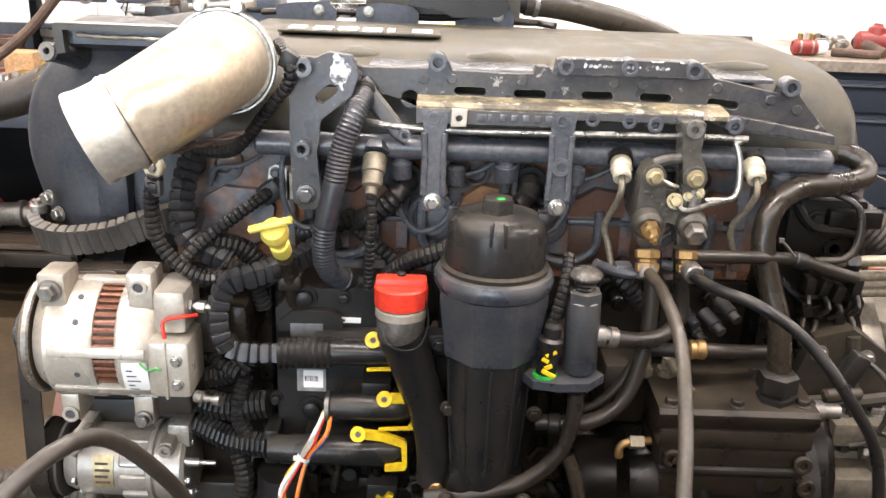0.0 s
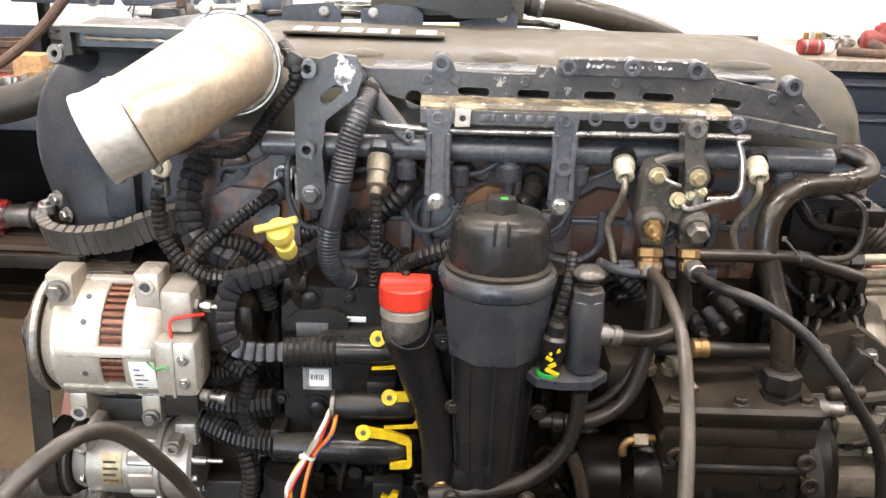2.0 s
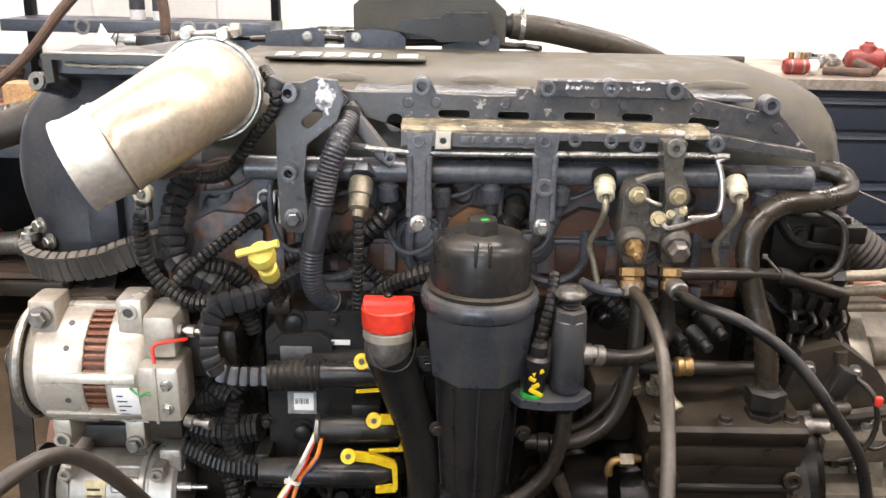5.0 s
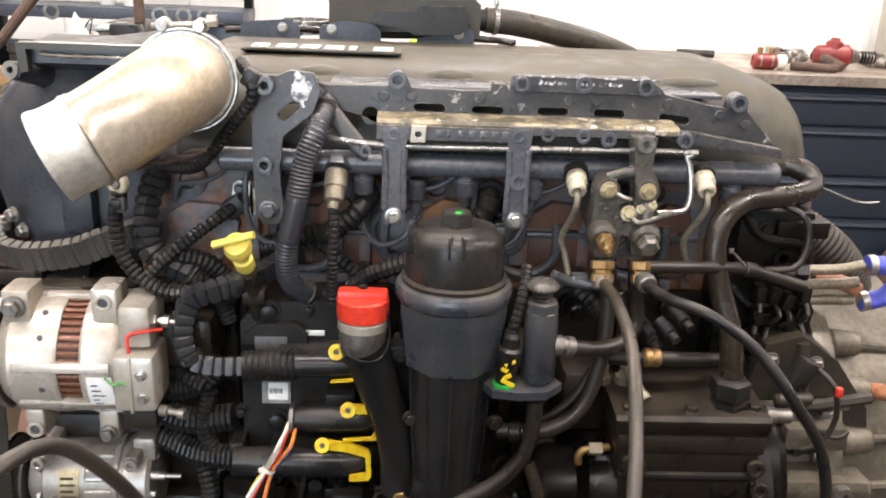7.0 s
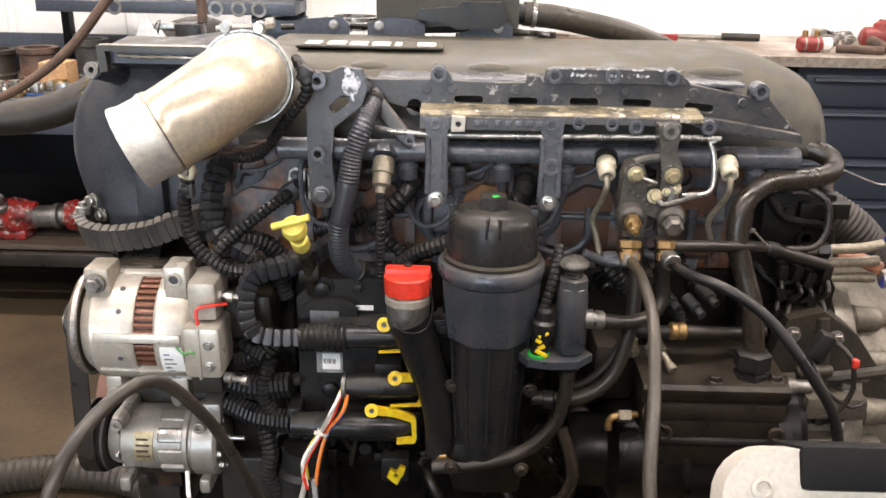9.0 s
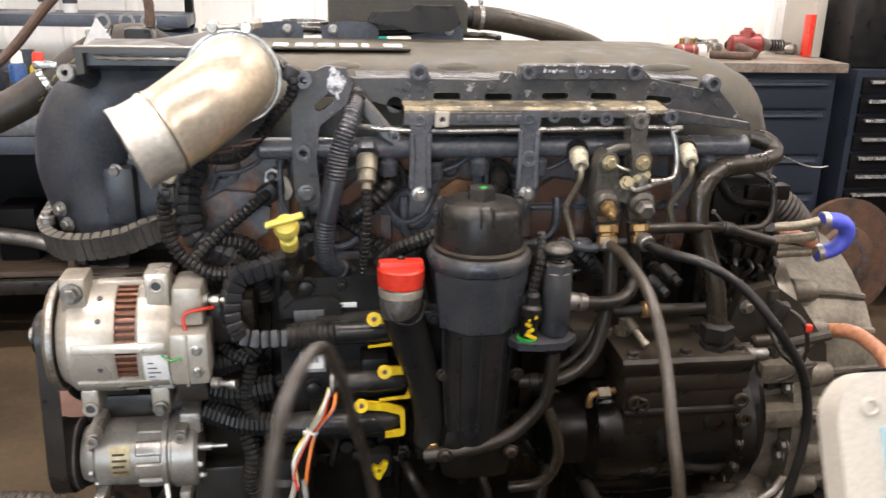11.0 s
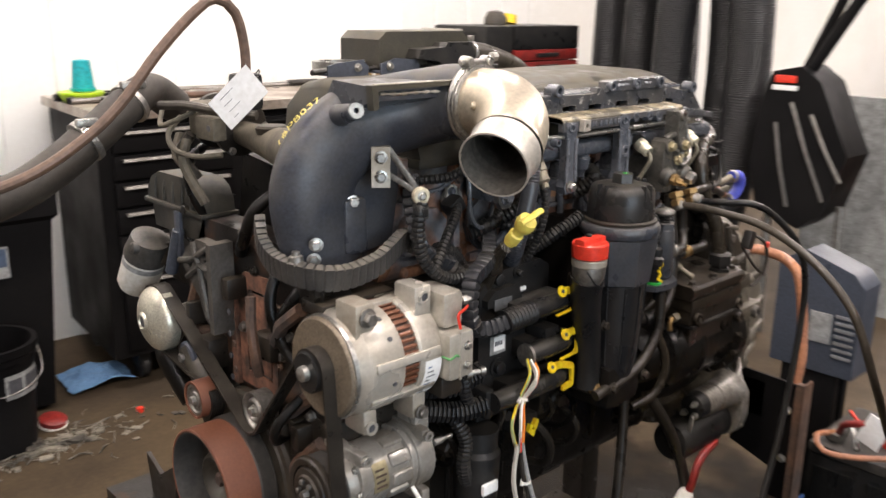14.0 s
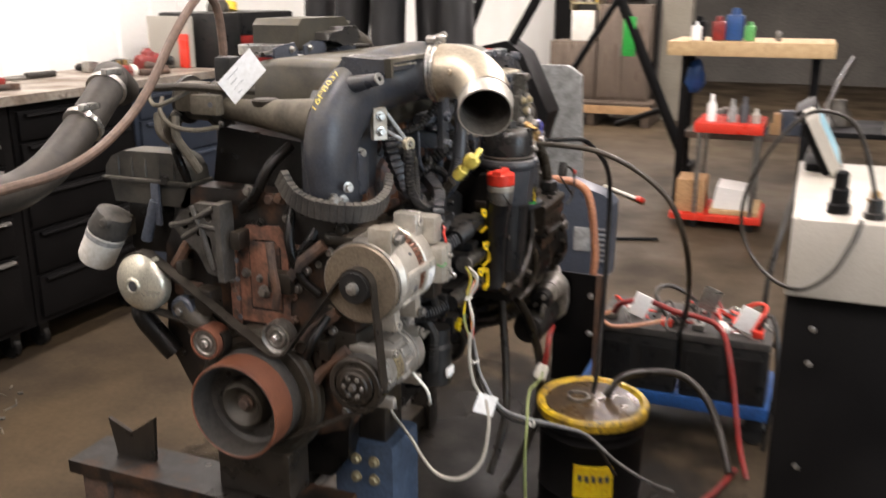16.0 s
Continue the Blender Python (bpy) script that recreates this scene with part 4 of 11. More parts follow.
part("bellows", ribbed([(-2.2, 2.0, 0.06), (-1.6, 2.1, 0.06), (-1.2, 2.2, 0.06), (-0.9, 2.15, 0.06), (-0.72, 1.95, 0.06)], 0.055, 0.026, 0.10, 18), M_HOSE_GREY, t)
# clutter on the left of the table top
TT = 0.985
bm = B()
box(bm, (-1.78, 3.66, TT + 0.001), (-1.66, 3.78, TT + 0.12), 0.004)
single("cardboard_box", bm, M_CARD, "small brown cardboard box on the work table", "box")
t = thing("bearing_ring", (-1.52, 3.72, TT), "polished steel ring lying on the work table", "ring")
bm = B()
ring(bm, (-1.52, 3.72, TT + 0.001), (0, 0, 1), 0.07, 0.10, 0.035, 28)
part("ring", bm, M_STEEL, t)
for k in range(12):
    cx, cy = -2.05 + 0.42 * rnd.random(), 3.5 + 0.2 * rnd.random()
    r = 0.014 + 0.012 * rnd.random()
    bm = cyl(B(), (cx - 0.03, cy, TT + r + 0.001), (cx + 0.03, cy + 0.02, TT + r + 0.001), r, r * 0.7, 10, 0.004)
    box(bm, (cx - r * 0.8, cy - r, TT + 0.001), (cx + r, cy + r, TT + r * 2.1), 0.004)
    single("metal_fitting", bm, rnd.choice([M_DULLSTEEL, M_BRASS, M_STEEL]), "small loose metal fitting on the work table", "fitting", "fittings on the work table")
t = thing("spanner", (-1.78, 3.52, TT), "blue-handled spanner on the work table", "spanner")
bm = B()
box(bm, (-1.87, 3.515, TT + 0.001), (-1.71, 3.53, TT + 0.012), 0.003)
part("shank", bm, M_BLUE, t)
t = thing("lifting_arch", (-1.06, 3.66, TT), "grey cast steel arch bracket standing on the table", "bracket")
bm = B()
out = [(-0.07, 0)] + [(0.07 * math.cos(a), 0.09 + 0.07 * math.sin(a)) for a in [math.pi - math.pi * i / 10 for i in range(11)]] + [(0.07, 0)]
inn = [(0.035, 0)] + [(0.035 * math.cos(a), 0.08 + 0.035 * math.sin(a)) for a in [math.pi * i / 8 for i in range(9)]] + [(-0.035, 0)]
plate(bm, [(a, b) for a, b in out] + inn, [], (-1.12, 3.62, TT + 0.001), (1, 0, 0), (0, 0, 1), -0.05)
part("arch", bm, M_GREYSTEEL, t)

# ---- bins and floor clutter ----
t = thing("trash_bin", (-0.43, 3.78, 0), "tall black square plastic rubbish bin with a worn sticker", "bin")
bm = B()
rows = [(0.0, 0.17), (0.78, 0.215), (0.80, 0.235), (0.90, 0.235), (0.90, 0.215), (0.80, 0.20), (0.03, 0.155), (0.03, 0.0)]
lathe(bm, (-0.43, 3.79, 0.02), (0, 0, 1), [(s, r * 1.414 * 0.93) for s, r in rows], 4, caps=False, a0=math.pi / 4)
bmesh.ops.transform(bm, matrix=Matrix.Translation((-0.44, 0, 0)) @ Matrix.Diagonal((1.15, 1, 1, 1)) @ Matrix.Translation((0.43, 0, 0)), verts=bm.verts)
part("body", bm, M_CABBLACK, t)
bm = B()
box(bm, (-0.515, 3.565, 0.605), (-0.39, 3.568, 0.727))
st = part("sticker", bm, M_GREYLABEL, t, "worn red, white and blue sticker")
bm = B()
box(bm, (-0.510, 3.5625, 0.655), (-0.452, 3.5648, 0.722))
part("red_field", bm, M_REDPAINT, st)
bm = B()
box(bm, (-0.452, 3.5625, 0.65), (-0.397, 3.5648, 0.72))
part("blue_field", bm, M_BLUESTEEL, st)
for k in range(11):
    cx, cy = -0.61 + 0.27 * rnd.random(), 3.66 + 0.26 * rnd.random()
    bm = B()
    bmesh.ops.create_icosphere(bm, subdivisions=2, radius=0.06, matrix=pose(cx, cy, 0.87, 20 * k, 30 * k, 0) @ Matrix.Diagonal((1.2, 0.8, 0.5, 1)))
    for v in bm.verts:
        v.co += noise.noise_vector(v.co * 25) * 0.02
    part("rubbish", bm, (M_DUSTTAN, M_WOODDARK, M_HOSE_GREY, M_BROWNCABLE, M_DUSTTAN, M_BLACK, M_WOODDARK)[k % 7], t)
bm = B()
bmesh.ops.create_grid(bm, x_segments=26, y_segments=26, size=0.5, matrix=pose(-0.37, 3.77, 0.915) @ Matrix.Diagonal((0.26, 0.34, 1, 1)))
for v in bm.verts:
    dx, dy = (v.co.x + 0.37) / 0.13, (v.co.y - 3.77) / 0.17
    v.co.z += 0.02 - 0.05 * max(0.0, max(abs(dx), abs(dy)) - 0.72) / 0.28 + noise.noise(v.co * 16) * 0.03 + noise.noise(v.co * 45) * 0.012
bmesh.ops.solidify(bm, geom=bm.faces[:], thickness=0.002)
part("liner", bm, M_LINER, t, "crumpled clear green plastic liner")
t = thing("bucket", (-0.56, 3.55, 0), "black plastic bucket with a wire handle and white label", "bucket")
bm = B()
lathe(bm, (-0.545, 3.44, 0.001), (0, 0, 1), [(0, 0.0), (0, 0.140), (0.36, 0.163), (0.363, 0.172), (0.385, 0.173), (0.39, 0.178), (0.42, 0.178), (0.42, 0.160), (0.02, 0.132), (0.02, 0)], 32, caps=False)
part("body", bm, M_CABBLACK, t)
part("handle", hose_mesh([(-0.722, 3.44, 0.40), (-0.69, 3.31, 0.30), (-0.545, 3.262, 0.26), (-0.40, 3.31, 0.30), (-0.368, 3.44, 0.40)], 0.0025, 6), M_DULLSTEEL, t)


def bucket_label(a0, a1, z0, z1):
    c = B()
    arc_pts = [math.radians(a0 + (a1 - a0) * i / 5) for i in range(6)]
    prism(c, [(-0.545 + 0.162 * math.cos(a), 3.44 + 0.162 * math.sin(a)) for a in arc_pts] + [(-0.545 + 0.146 * math.cos(a), 3.44 + 0.146 * math.sin(a)) for a in reversed(arc_pts)], z0, z1, "z")
    return part("label", c, M_GREYLABEL, t)


lb = bucket_label(274, 334, 0.235, 0.325)
for a0, a1 in ((278, 296), (303, 332)):
    c = B()
    pts = [math.radians(a0 + (a1 - a0) * i / 3) for i in range(4)]
    prism(c, [(-0.545 + 0.165 * math.cos(a), 3.44 + 0.165 * math.sin(a)) for a in pts] + [(-0.545 + 0.150 * math.cos(a), 3.44 + 0.150 * math.sin(a)) for a in reversed(pts)], 0.252, 0.308, "z")
    part("print_bar", c, M_INK, lb)
lb = bucket_label(222, 256, 0.13, 0.32)
for z in (0.15, 0.20, 0.25, 0.285):
    c = B()
    pts = [math.radians(228 + 22 * i / 3) for i in range(4)]
    prism(c, [(-0.545 + 0.165 * math.cos(a), 3.44 + 0.165 * math.sin(a)) for a in pts] + [(-0.545 + 0.150 * math.cos(a), 3.44 + 0.150 * math.sin(a)) for a in reversed(pts)], z, z + 0.022, "z")
    part("print_bar", c, M_INK, lb)
bm = B()
for k in range(230):
    a, d = rnd.random() * 6.28, abs(rnd.gauss(0, 0.30))
    cx, cy = -0.42 + d * math.cos(a) * 1.1, 3.30 + 0.30 * d * math.sin(a)
    h, L, z = rnd.random() * 6.28, 0.012 + 0.05 * rnd.random(), 0.004 + 0.02 * rnd.random() * (1 - min(1, d))
    bend = rnd.gauss(0, 0.8)
    p = [(cx, cy, 0.003), (cx + L * math.cos(h), cy + L * math.sin(h), z), (cx + L * (math.cos(h) + math.cos(h + bend)), cy + L * (math.sin(h) + math.sin(h + bend)), 0.004)]
    if k % 3:
        sweep(bm, p, 0.0012 + 0.0022 * rnd.random(), 5)
    else:
        w = 0.004 + 0.012 * rnd.random()
        box(bm, (cx - w * 1.5, cy - w, 0.001), (cx + w * 1.5, cy + w, 0.004 + w * 0.8 * rnd.random()), 0.001, Matrix.Rotation(h, 3, "Z"))
single("floor_debris", bm, M_SCRAP, "scattered chips, cable ties and wire scraps on the floor", "debris", kind="stuff")
bm = B()
bmesh.ops.create_grid(bm, x_segments=26, y_segments=22, size=0.13)
for v in bm.verts:
    q = v.co.copy()
    lift = 0.5 + 0.5 * noise.noise(q * 11 + Vector((3, 1, 0))) + 0.35 * noise.noise(q * 27)
    v.co = Vector((q.x * 1.05 - 0.03 + 0.02 * noise.noise(q * 16), q.y * 0.9 + 3.80, 0.012 + 0.075 * max(0.0, lift) * max(0.0, 1 - (q.length / 0.19) ** 2)))
bmesh.ops.solidify(bm, geom=bm.faces[:], thickness=0.003)
single("shop_towel", bm, M_TOWEL, "crumpled pale blue shop towel on the floor", "towel")
t = thing("lid", (-0.33, 3.47, 0), "small red plastic lid lying on the floor", "lid")
part("disc", lathe(B(), (-0.33, 3.47, 0.012), (0.1, -0.2, 1), [(0, 0.045), (0.004, 0.052), (0.022, 0.052), (0.026, 0.045)], 22), M_REDPAINT, t)
part("rim", lathe(B(), (-0.33, 3.47, 0.006), (0.1, -0.2, 1), [(0, 0.054), (0.008, 0.056), (0.009, 0.05)], 22), M_WHITEPLASTIC, t)
part("disc", cyl(B(), (-0.02, 3.36, 0.001), (-0.02, 3.36, 0.02), 0.014, n=10), M_RED, thing("cap", (-0.02, 3.36, 0), "tiny red plastic cap on the floor", "cap"))

# ================= the engine =================
eng = thing("diesel_engine", (0.02, 1.52, 0.40), "large dark grey six-cylinder diesel engine on a stand", "engine")

# crankcase with ribs, sump below
bm = B()
prism(bm, [(1.33, 0.72), (1.30, 0.78), (1.31, 1.12), (1.74, 1.12), (1.76, 0.78), (1.72, 0.72)], -0.50, 0.58)
rounded(bm, 0.012)
part("crankcase", bm, M_PAINT_DIRTY, eng)
for k in range(7):
    x = -0.42 + 0.158 * k
    bm = B()
    box(bm, (x - 0.012, 1.288, 0.76), (x + 0.012, 1.32, 1.10), 0.005)
    part("rib", bm, M_PAINT_DIRTY, eng)
for k in range(6):
    bm = B()
    lathe(bm, (-0.34 + 0.158 * k, 1.306, 0.98), (0, -1, 0), [(0, 0.032), (0.006, 0.032), (0.006, 0.026), (0.002, 0.022)], 20)
    part("core_plug", bm, M_HEAD, eng)
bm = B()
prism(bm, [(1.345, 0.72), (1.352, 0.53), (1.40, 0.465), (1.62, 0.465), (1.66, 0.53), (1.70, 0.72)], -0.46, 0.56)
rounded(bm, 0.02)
pan = part("sump", bm, M_SUMPSHADE, eng, "black oily sump pan")
for k in range(12):
    part("sump_bolt", bolt(B(), (-0.43 + 0.078 * k, 1.342, 0.706), (0, -0.9, -0.2), 0.008), M_PAINT_DIRTY, pan)
for k in range(5):
    part("sump_rib", sweep(B(), [(-0.36 + 0.17 * k, 1.350, 0.69), (-0.36 + 0.17 * k, 1.354, 0.57), (-0.36 + 0.17 * k, 1.375, 0.50)], 0.009, 8), M_SUMPSHADE, pan)
bm = B()
box(bm, (-0.49, 1.315, 0.714), (0.53, 1.74, 0.734), 0.006)
part("sump_flange", bm, M_PAINT_DIRTY, pan)
# cylinder head: rusty side casting with bosses
bm = B()
prism(bm, [(1.325, 1.12), (1.315, 1.14), (1.318, 1.345), (1.72, 1.345), (1.72, 1.12)], -0.40, 0.52)
rounded(bm, 0.01)
head = part("cylinder_head", bm, M_HEAD, eng, "rust-brown iron cylinder head with paint remains")
for k in range(6):
    x = -0.30 + 0.172 * k
    bm = B()
    prism(bm, [(x - 0.050, 1.165), (x - 0.060, 1.20), (x - 0.05, 1.235), (x - 0.02, 1.252), (x + 0.03, 1.248), (x + 0.055, 1.222), (x + 0.05, 1.18), (x + 0.02, 1.158)], 1.320, 1.302, "y")
    rounded(bm, 0.012, 3)
    part("port_pad", bm, M_HEAD, head)
    bm = B()
    box(bm, (x + 0.068, 1.296, 1.13), (x + 0.088, 1.322, 1.33), 0.008)
    part("stud_pillar", bm, M_HEAD, head)
    for dz in (1.155, 1.30):
        part("stud_nut", bolt(B(), (x + 0.078, 1.297, dz), (0, -1, 0), 0.008), M_RUST, head)
    bm = B()
    lathe(bm, (x - 0.02, 1.322, 1.285), (0, -1, 0), [(0, 0.03), (0.012, 0.028), (0.016, 0.022), (0.016, 0.014), (0.006, 0.012)], 22)
    part("injector_boss", bm, M_HEAD, head)
    bm = B()
    box(bm, (x - 0.05, 1.304, 1.122), (x + 0.055, 1.325, 1.142), 0.006)
    part("flange_foot", bm, M_HEAD, head)
for x, z in ((-0.229, 1.258), (-0.36, 1.286), (0.06, 1.286), (0.40, 1.286)):
    bm = B()
    lathe(bm, (x, 1.325, z), (0, -1, 0), [(0, 0.02), (0.02, 0.02), (0.022, 0.016), (0.006, 0.014)], 18)
    part("boss", bm, M_ALU if x == -0.229 else M_HEAD, head)
bm = B()
for k in range(4):
    x = 0.05 + 0.17 * k - 0.19
    pts = [(x + 0.05 * math.cos(a), 1.29, 1.195 + 0.042 * math.sin(a)) for a in [math.pi * (1.0 + i / 8) for i in range(9)]]
    sweep(bm, smooth_path([(pts[0][0], 1.295, 1.24)] + pts + [(pts[-1][0], 1.295, 1.235)], 0.01), 0.008, 8)
part("coolant_arch", bm, M_PAINT, eng, "painted arched casting ribs", kind="")
for x0, x1, z0, z1 in ((0.206, 0.318, 1.146, 1.214), (0.036, 0.128, 1.150, 1.206), (-0.132, -0.045, 1.150, 1.210), (0.37, 0.47, 1.15, 1.212)):
    bm = B()
    box(bm, (x0, 1.299, z0), (x1, 1.324, z1), 0.005)
    panel = part("jacket_panel", bm, M_BROWNIRON, head, "smooth brown iron water jacket panel")
    bm = B()
    box(bm, (x0 - 0.004, 1.292, z1 - 0.002), (x1 + 0.004, 1.322, z1 + 0.007), 0.003)
    part("ledge", bm, M_PAINT, panel)
for k, (x, w) in enumerate(((-0.095, 0.036), (0.078, 0.044), (0.252, 0.050), (0.43, 0.04))):
    bm = B()
    prism(bm, [(x - w, 1.226), (x - w * 0.8, 1.250), (x - w * 0.2, 1.268), (x + w * 0.5, 1.264), (x + w, 1.240), (x + w * 0.9, 1.226)], 1.322, 1.297, "y")
    rounded(bm, 0.009, 3)
    part("port_shoulder", bm, M_OCHRERUST if k == 1 else M_BROWNIRON, head, "rusted shoulder over a port")
for x in (-0.006, 0.166, 0.338):
    bm = B()
    lathe(bm, (x, 1.312, 1.213), (0, -1, 0), [(0, 0.042), (0.008, 0.041), (0.012, 0.036), (0.012, 0.028), (0.007, 0.026), (0.006, 0.0)], 32)
    lug = part("round_lug", bm, M_PAINT, head, "slate painted round lug")
    part("lug_stem", sweep(B(), [(x, 1.306, 1.18), (x + 0.003, 1.304, 1.155), (x + 0.004, 1.306, 1.13)], 0.013, 10), M_PAINT, lug)

bm = B()
plate(bm, [(-0.252, 1.268), (-0.250, 1.284), (-0.240, 1.291), (-0.226, 1.286), (-0.213, 1.272), (-0.206, 1.252), (-0.212, 1.238), (-0.226, 1.236), (-0.240, 1.248)], [circle2(-0.240, 1.278, 0.005)], (0, 1.302, 0), (1, 0, 0), (0, 0, 1), 0.006)
gask = part("sensor_plate", bm, M_PALEALU, head, "bright aluminium sensor plate")
part("bolt", bolt(B(), (-0.240, 1.296, 1.278), (0, -1, 0), 0.0065), M_PAINT, gask)

# valve cover
SEC = [(1.285, 1.345), (1.296, 1.385), (1.308, 1.418), (1.332, 1.446), (1.37, 1.464), (1.42, 1.472), (1.60, 1.474), (1.67, 1.462), (1.72, 1.42), (1.735, 1.345)]
ENDS = [(-0.325, 0.86), (-0.318, 0.95), (-0.30, 1.0), (0.500, 1.0), (0.528, 0.985), (0.560, 0.92), (0.590, 0.84), (0.608, 0.77), (0.619, 0.64), (0.625, 0.40), (0.628, 0.05)]
bm = B()
rings = []
for x, k in ENDS:
    rings.append([bm.verts.new((x, 1.505 + (y - 1.505) * (0.92 + 0.08 * k), 1.34 + (z - 1.34) * k)) for y, z in SEC])
for a, b in zip(rings, rings[1:]):
    for i in range(len(SEC) - 1):
        bm.faces.new((a[i], a[i + 1], b[i + 1], b[i]))
bm.faces.new(rings[0])
bm.faces.new(rings[-1])
cover = part("valve_cover", bm, M_COVER, eng, "dusty black plastic valve cover", sharp=0.75)
bm = B()
box(bm, (-0.33, 1.286, 1.328), (0.622, 1.745, 1.347), 0.006)
part("cover_flange", bm, M_COVER, cover)
for x0, x1 in ((0.03, 0.12), (0.39, 0.50), (-0.16, -0.08)):
    bm = B()
    lathe(bm, (x0, 1.35, 1.447), (1, 0, 0), [(0, 0.002), (0.014, 0.010), ((x1 - x0) / 2, 0.0145), (x1 - x0 - 0.014, 0.010), (x1 - x0, 0.002)], 14)
    part("bulge", bm, M_COVER, cover)
bm = B()
box(bm, (-0.25, 1.395, 1.473), (0.0, 1.455, 1.4775), 0.002)
badge = part("badge", bm, M_COVER, cover, "raised badge with pale shapes")
for k, w in enumerate((0.026, 0.030, 0.030, 0.030, 0.012, 0.032)):
    x = -0.235 + 0.038 * k
    bm = B()
    box(bm, (x, 1.402, 1.4775), (x + w, 1.442, 1.4805), 0.0015)
    part("mark", bm, M_WHITEPLASTIC, badge)

# cast rack along the cover
bm = B()
outl = [(-0.125, 1.452), (-0.105, 1.446), (-0.016, 1.447), (-0.015, 1.463), (0.008, 1.465), (0.017, 1.446), (0.102, 1.444), (0.130, 1.445), (0.134, 1.456), (0.151, 1.455), (0.158, 1.446), (0.162, 1.466), (0.173, 1.469), (0.352, 1.470), (0.368, 1.462), (0.382, 1.448), (0.474, 1.430), (0.477, 1.446), (0.500, 1.448), (0.506, 1.426), (0.556, 1.374), (0.556, 1.362), (0.42, 1.375), (0.36, 1.394), (-0.03, 1.394), (-0.055, 1.404), (-0.085, 1.412)]
holes = [slot2(x, z, 0.045, 0.0115, 6, r) for x, z, r in ((0.043, 1.418, 0), (0.127, 1.417, 0), (0.221, 1.418, 0), (0.303, 1.418, -0.02), (0.398, 1.413, -0.1))] + [circle2(-0.040, 1.404, 0.013)]
plate(bm, outl, holes, (0, 1.268, 0), (1, 0, 0), (0, 0, 1), 0.020)
rack = part("support_rack", bm, M_PAINTCHIP, eng, "grey cast rack chipped to bare metal")
bm = B()
prism(bm, [(1.252, 1.398), (1.252, 1.409), (1.208, 1.406), (1.204, 1.400), (1.204, 1.381), (1.214, 1.381), (1.216, 1.396)], -0.03, 0.157)
part("ledge_web", bm, M_PAINTCHIP, rack)
bm = B()
prism(bm, [(1.252, 1.3995), (1.252, 1.4115), (1.208, 1.4075), (1.2035, 1.403), (1.2035, 1.397)], -0.03, 0.395)
rounded(bm, 0.0015, 1)
part("ledge", bm, M_LEDGE, rack, "dirty worn ledge")
bm = B()
prism(bm, [(1.2035, 1.400), (1.201, 1.400), (1.200, 1.381), (1.2035, 1.379)], -0.03, 0.157)
part("lip", bm, M_PAINTCHIP, rack)
bm = B()
prism(bm, [(1.2045, 1.404), (1.201, 1.403), (1.200, 1.392), (1.2045, 1.390)], 0.157, 0.36)
part("lip", bm, M_PAINTCHIP, rack)
bm = B()
plate(bm, [(0.395, 1.402), (0.436, 1.398), (0.550, 1.379), (0.553, 1.366), (0.44, 1.382), (0.416, 1.384), (0.395, 1.386)], [circle2(0.404, 1.393, 0.0045)], (0, 1.236, 0), (1, 0, 0), (0, 0, 1), 0.018)
part("rear_flange", bm, M_PAINTCHIP, rack)
bm = B()
plate(bm, [(0.162, 1.446), (0.164, 1.466), (0.173, 1.4685), (0.352, 1.4695), (0.366, 1.461), (0.374, 1.448)], [], (0, 1.2485, 0), (1, 0, 0), (0, 0, 1), 0.006)
strip = part("raised_strip", bm, M_PAINTCHIP, rack, "raised strip with pale rubbed marks")
for k in range(18):
    if k in (6, 7, 12, 13, 14):
        continue
    bm = B()
    box(bm, (0.198 + 0.0066 * k, 1.2415, 1.4565 + 0.001 * (k % 2)), (0.202 + 0.0066 * k + 0.001 * (k % 3), 1.2426, 1.4625 - 0.001 * (k % 3)), 0.0003, Matrix.Rotation(0.3 * (-1) ** k, 3, "Y"))
    part("rubbed_mark", bm, M_SEALANT, strip)
for k, x in enumerate((0.17, 0.20, 0.235, 0.29, 0.33, 0.35)):
    part("rubbed_edge", sweep(B(), smooth_path([(x, 1.2425, 1.4685), (x + 0.008, 1.2422, 1.4676), (x + 0.015 + 0.004 * (k % 2), 1.2425, 1.4688)], 0.003), lambda i, q: 0.0012 + 0.0006 * math.sin(i * 2.1), 6), M_SEALANT, strip)
bm = B()
sweep(bm, [(-0.108, 1.243, 1.428), (-0.094, 1.236, 1.408), (-0.055, 1.220, 1.364), (-0.040, 1.214, 1.356)], 0.0125, 8, 0.4, up=(0.7, 0, 0.7))
part("strut", bm, M_PAINTCHIP, rack)
bm = B()
box(bm, (-0.10, 1.262, 1.441), (0.47, 1.345, 1.447), 0.002)
part("rack_web", bm, M_PAINT, rack)
for x, z, r in ((-0.003, 1.457, 0.0125), (0.173, 1.457, 0.011), (0.261, 1.459, 0.012), (0.350, 1.458, 0.0125), (0.487, 1.440, 0.0125), (-0.115, 1.435, 0.008)):
    bm = B()
    lathe(bm, (x, 1.262, z), (0, -1, 0), [(0, r * 1.1), (0.026, r), (0.026, r * 0.55), (0.012, r * 0.45)], 18)
    part("boss", bm, M_PAINT, rack)
for x, z in ((-0.022, 1.433), (0.017, 1.434), (0.115, 1.435), (0.243, 1.436), (0.282, 1.436), (0.387, 1.435), (0.464, 1.421), (0.503, 1.408)):
    part("pin", cyl(B(), (x, 1.252, z), (x, 1.2455, z), 0.0075, n=14, chamfer=0.001), M_PAINTCHIP, rack)
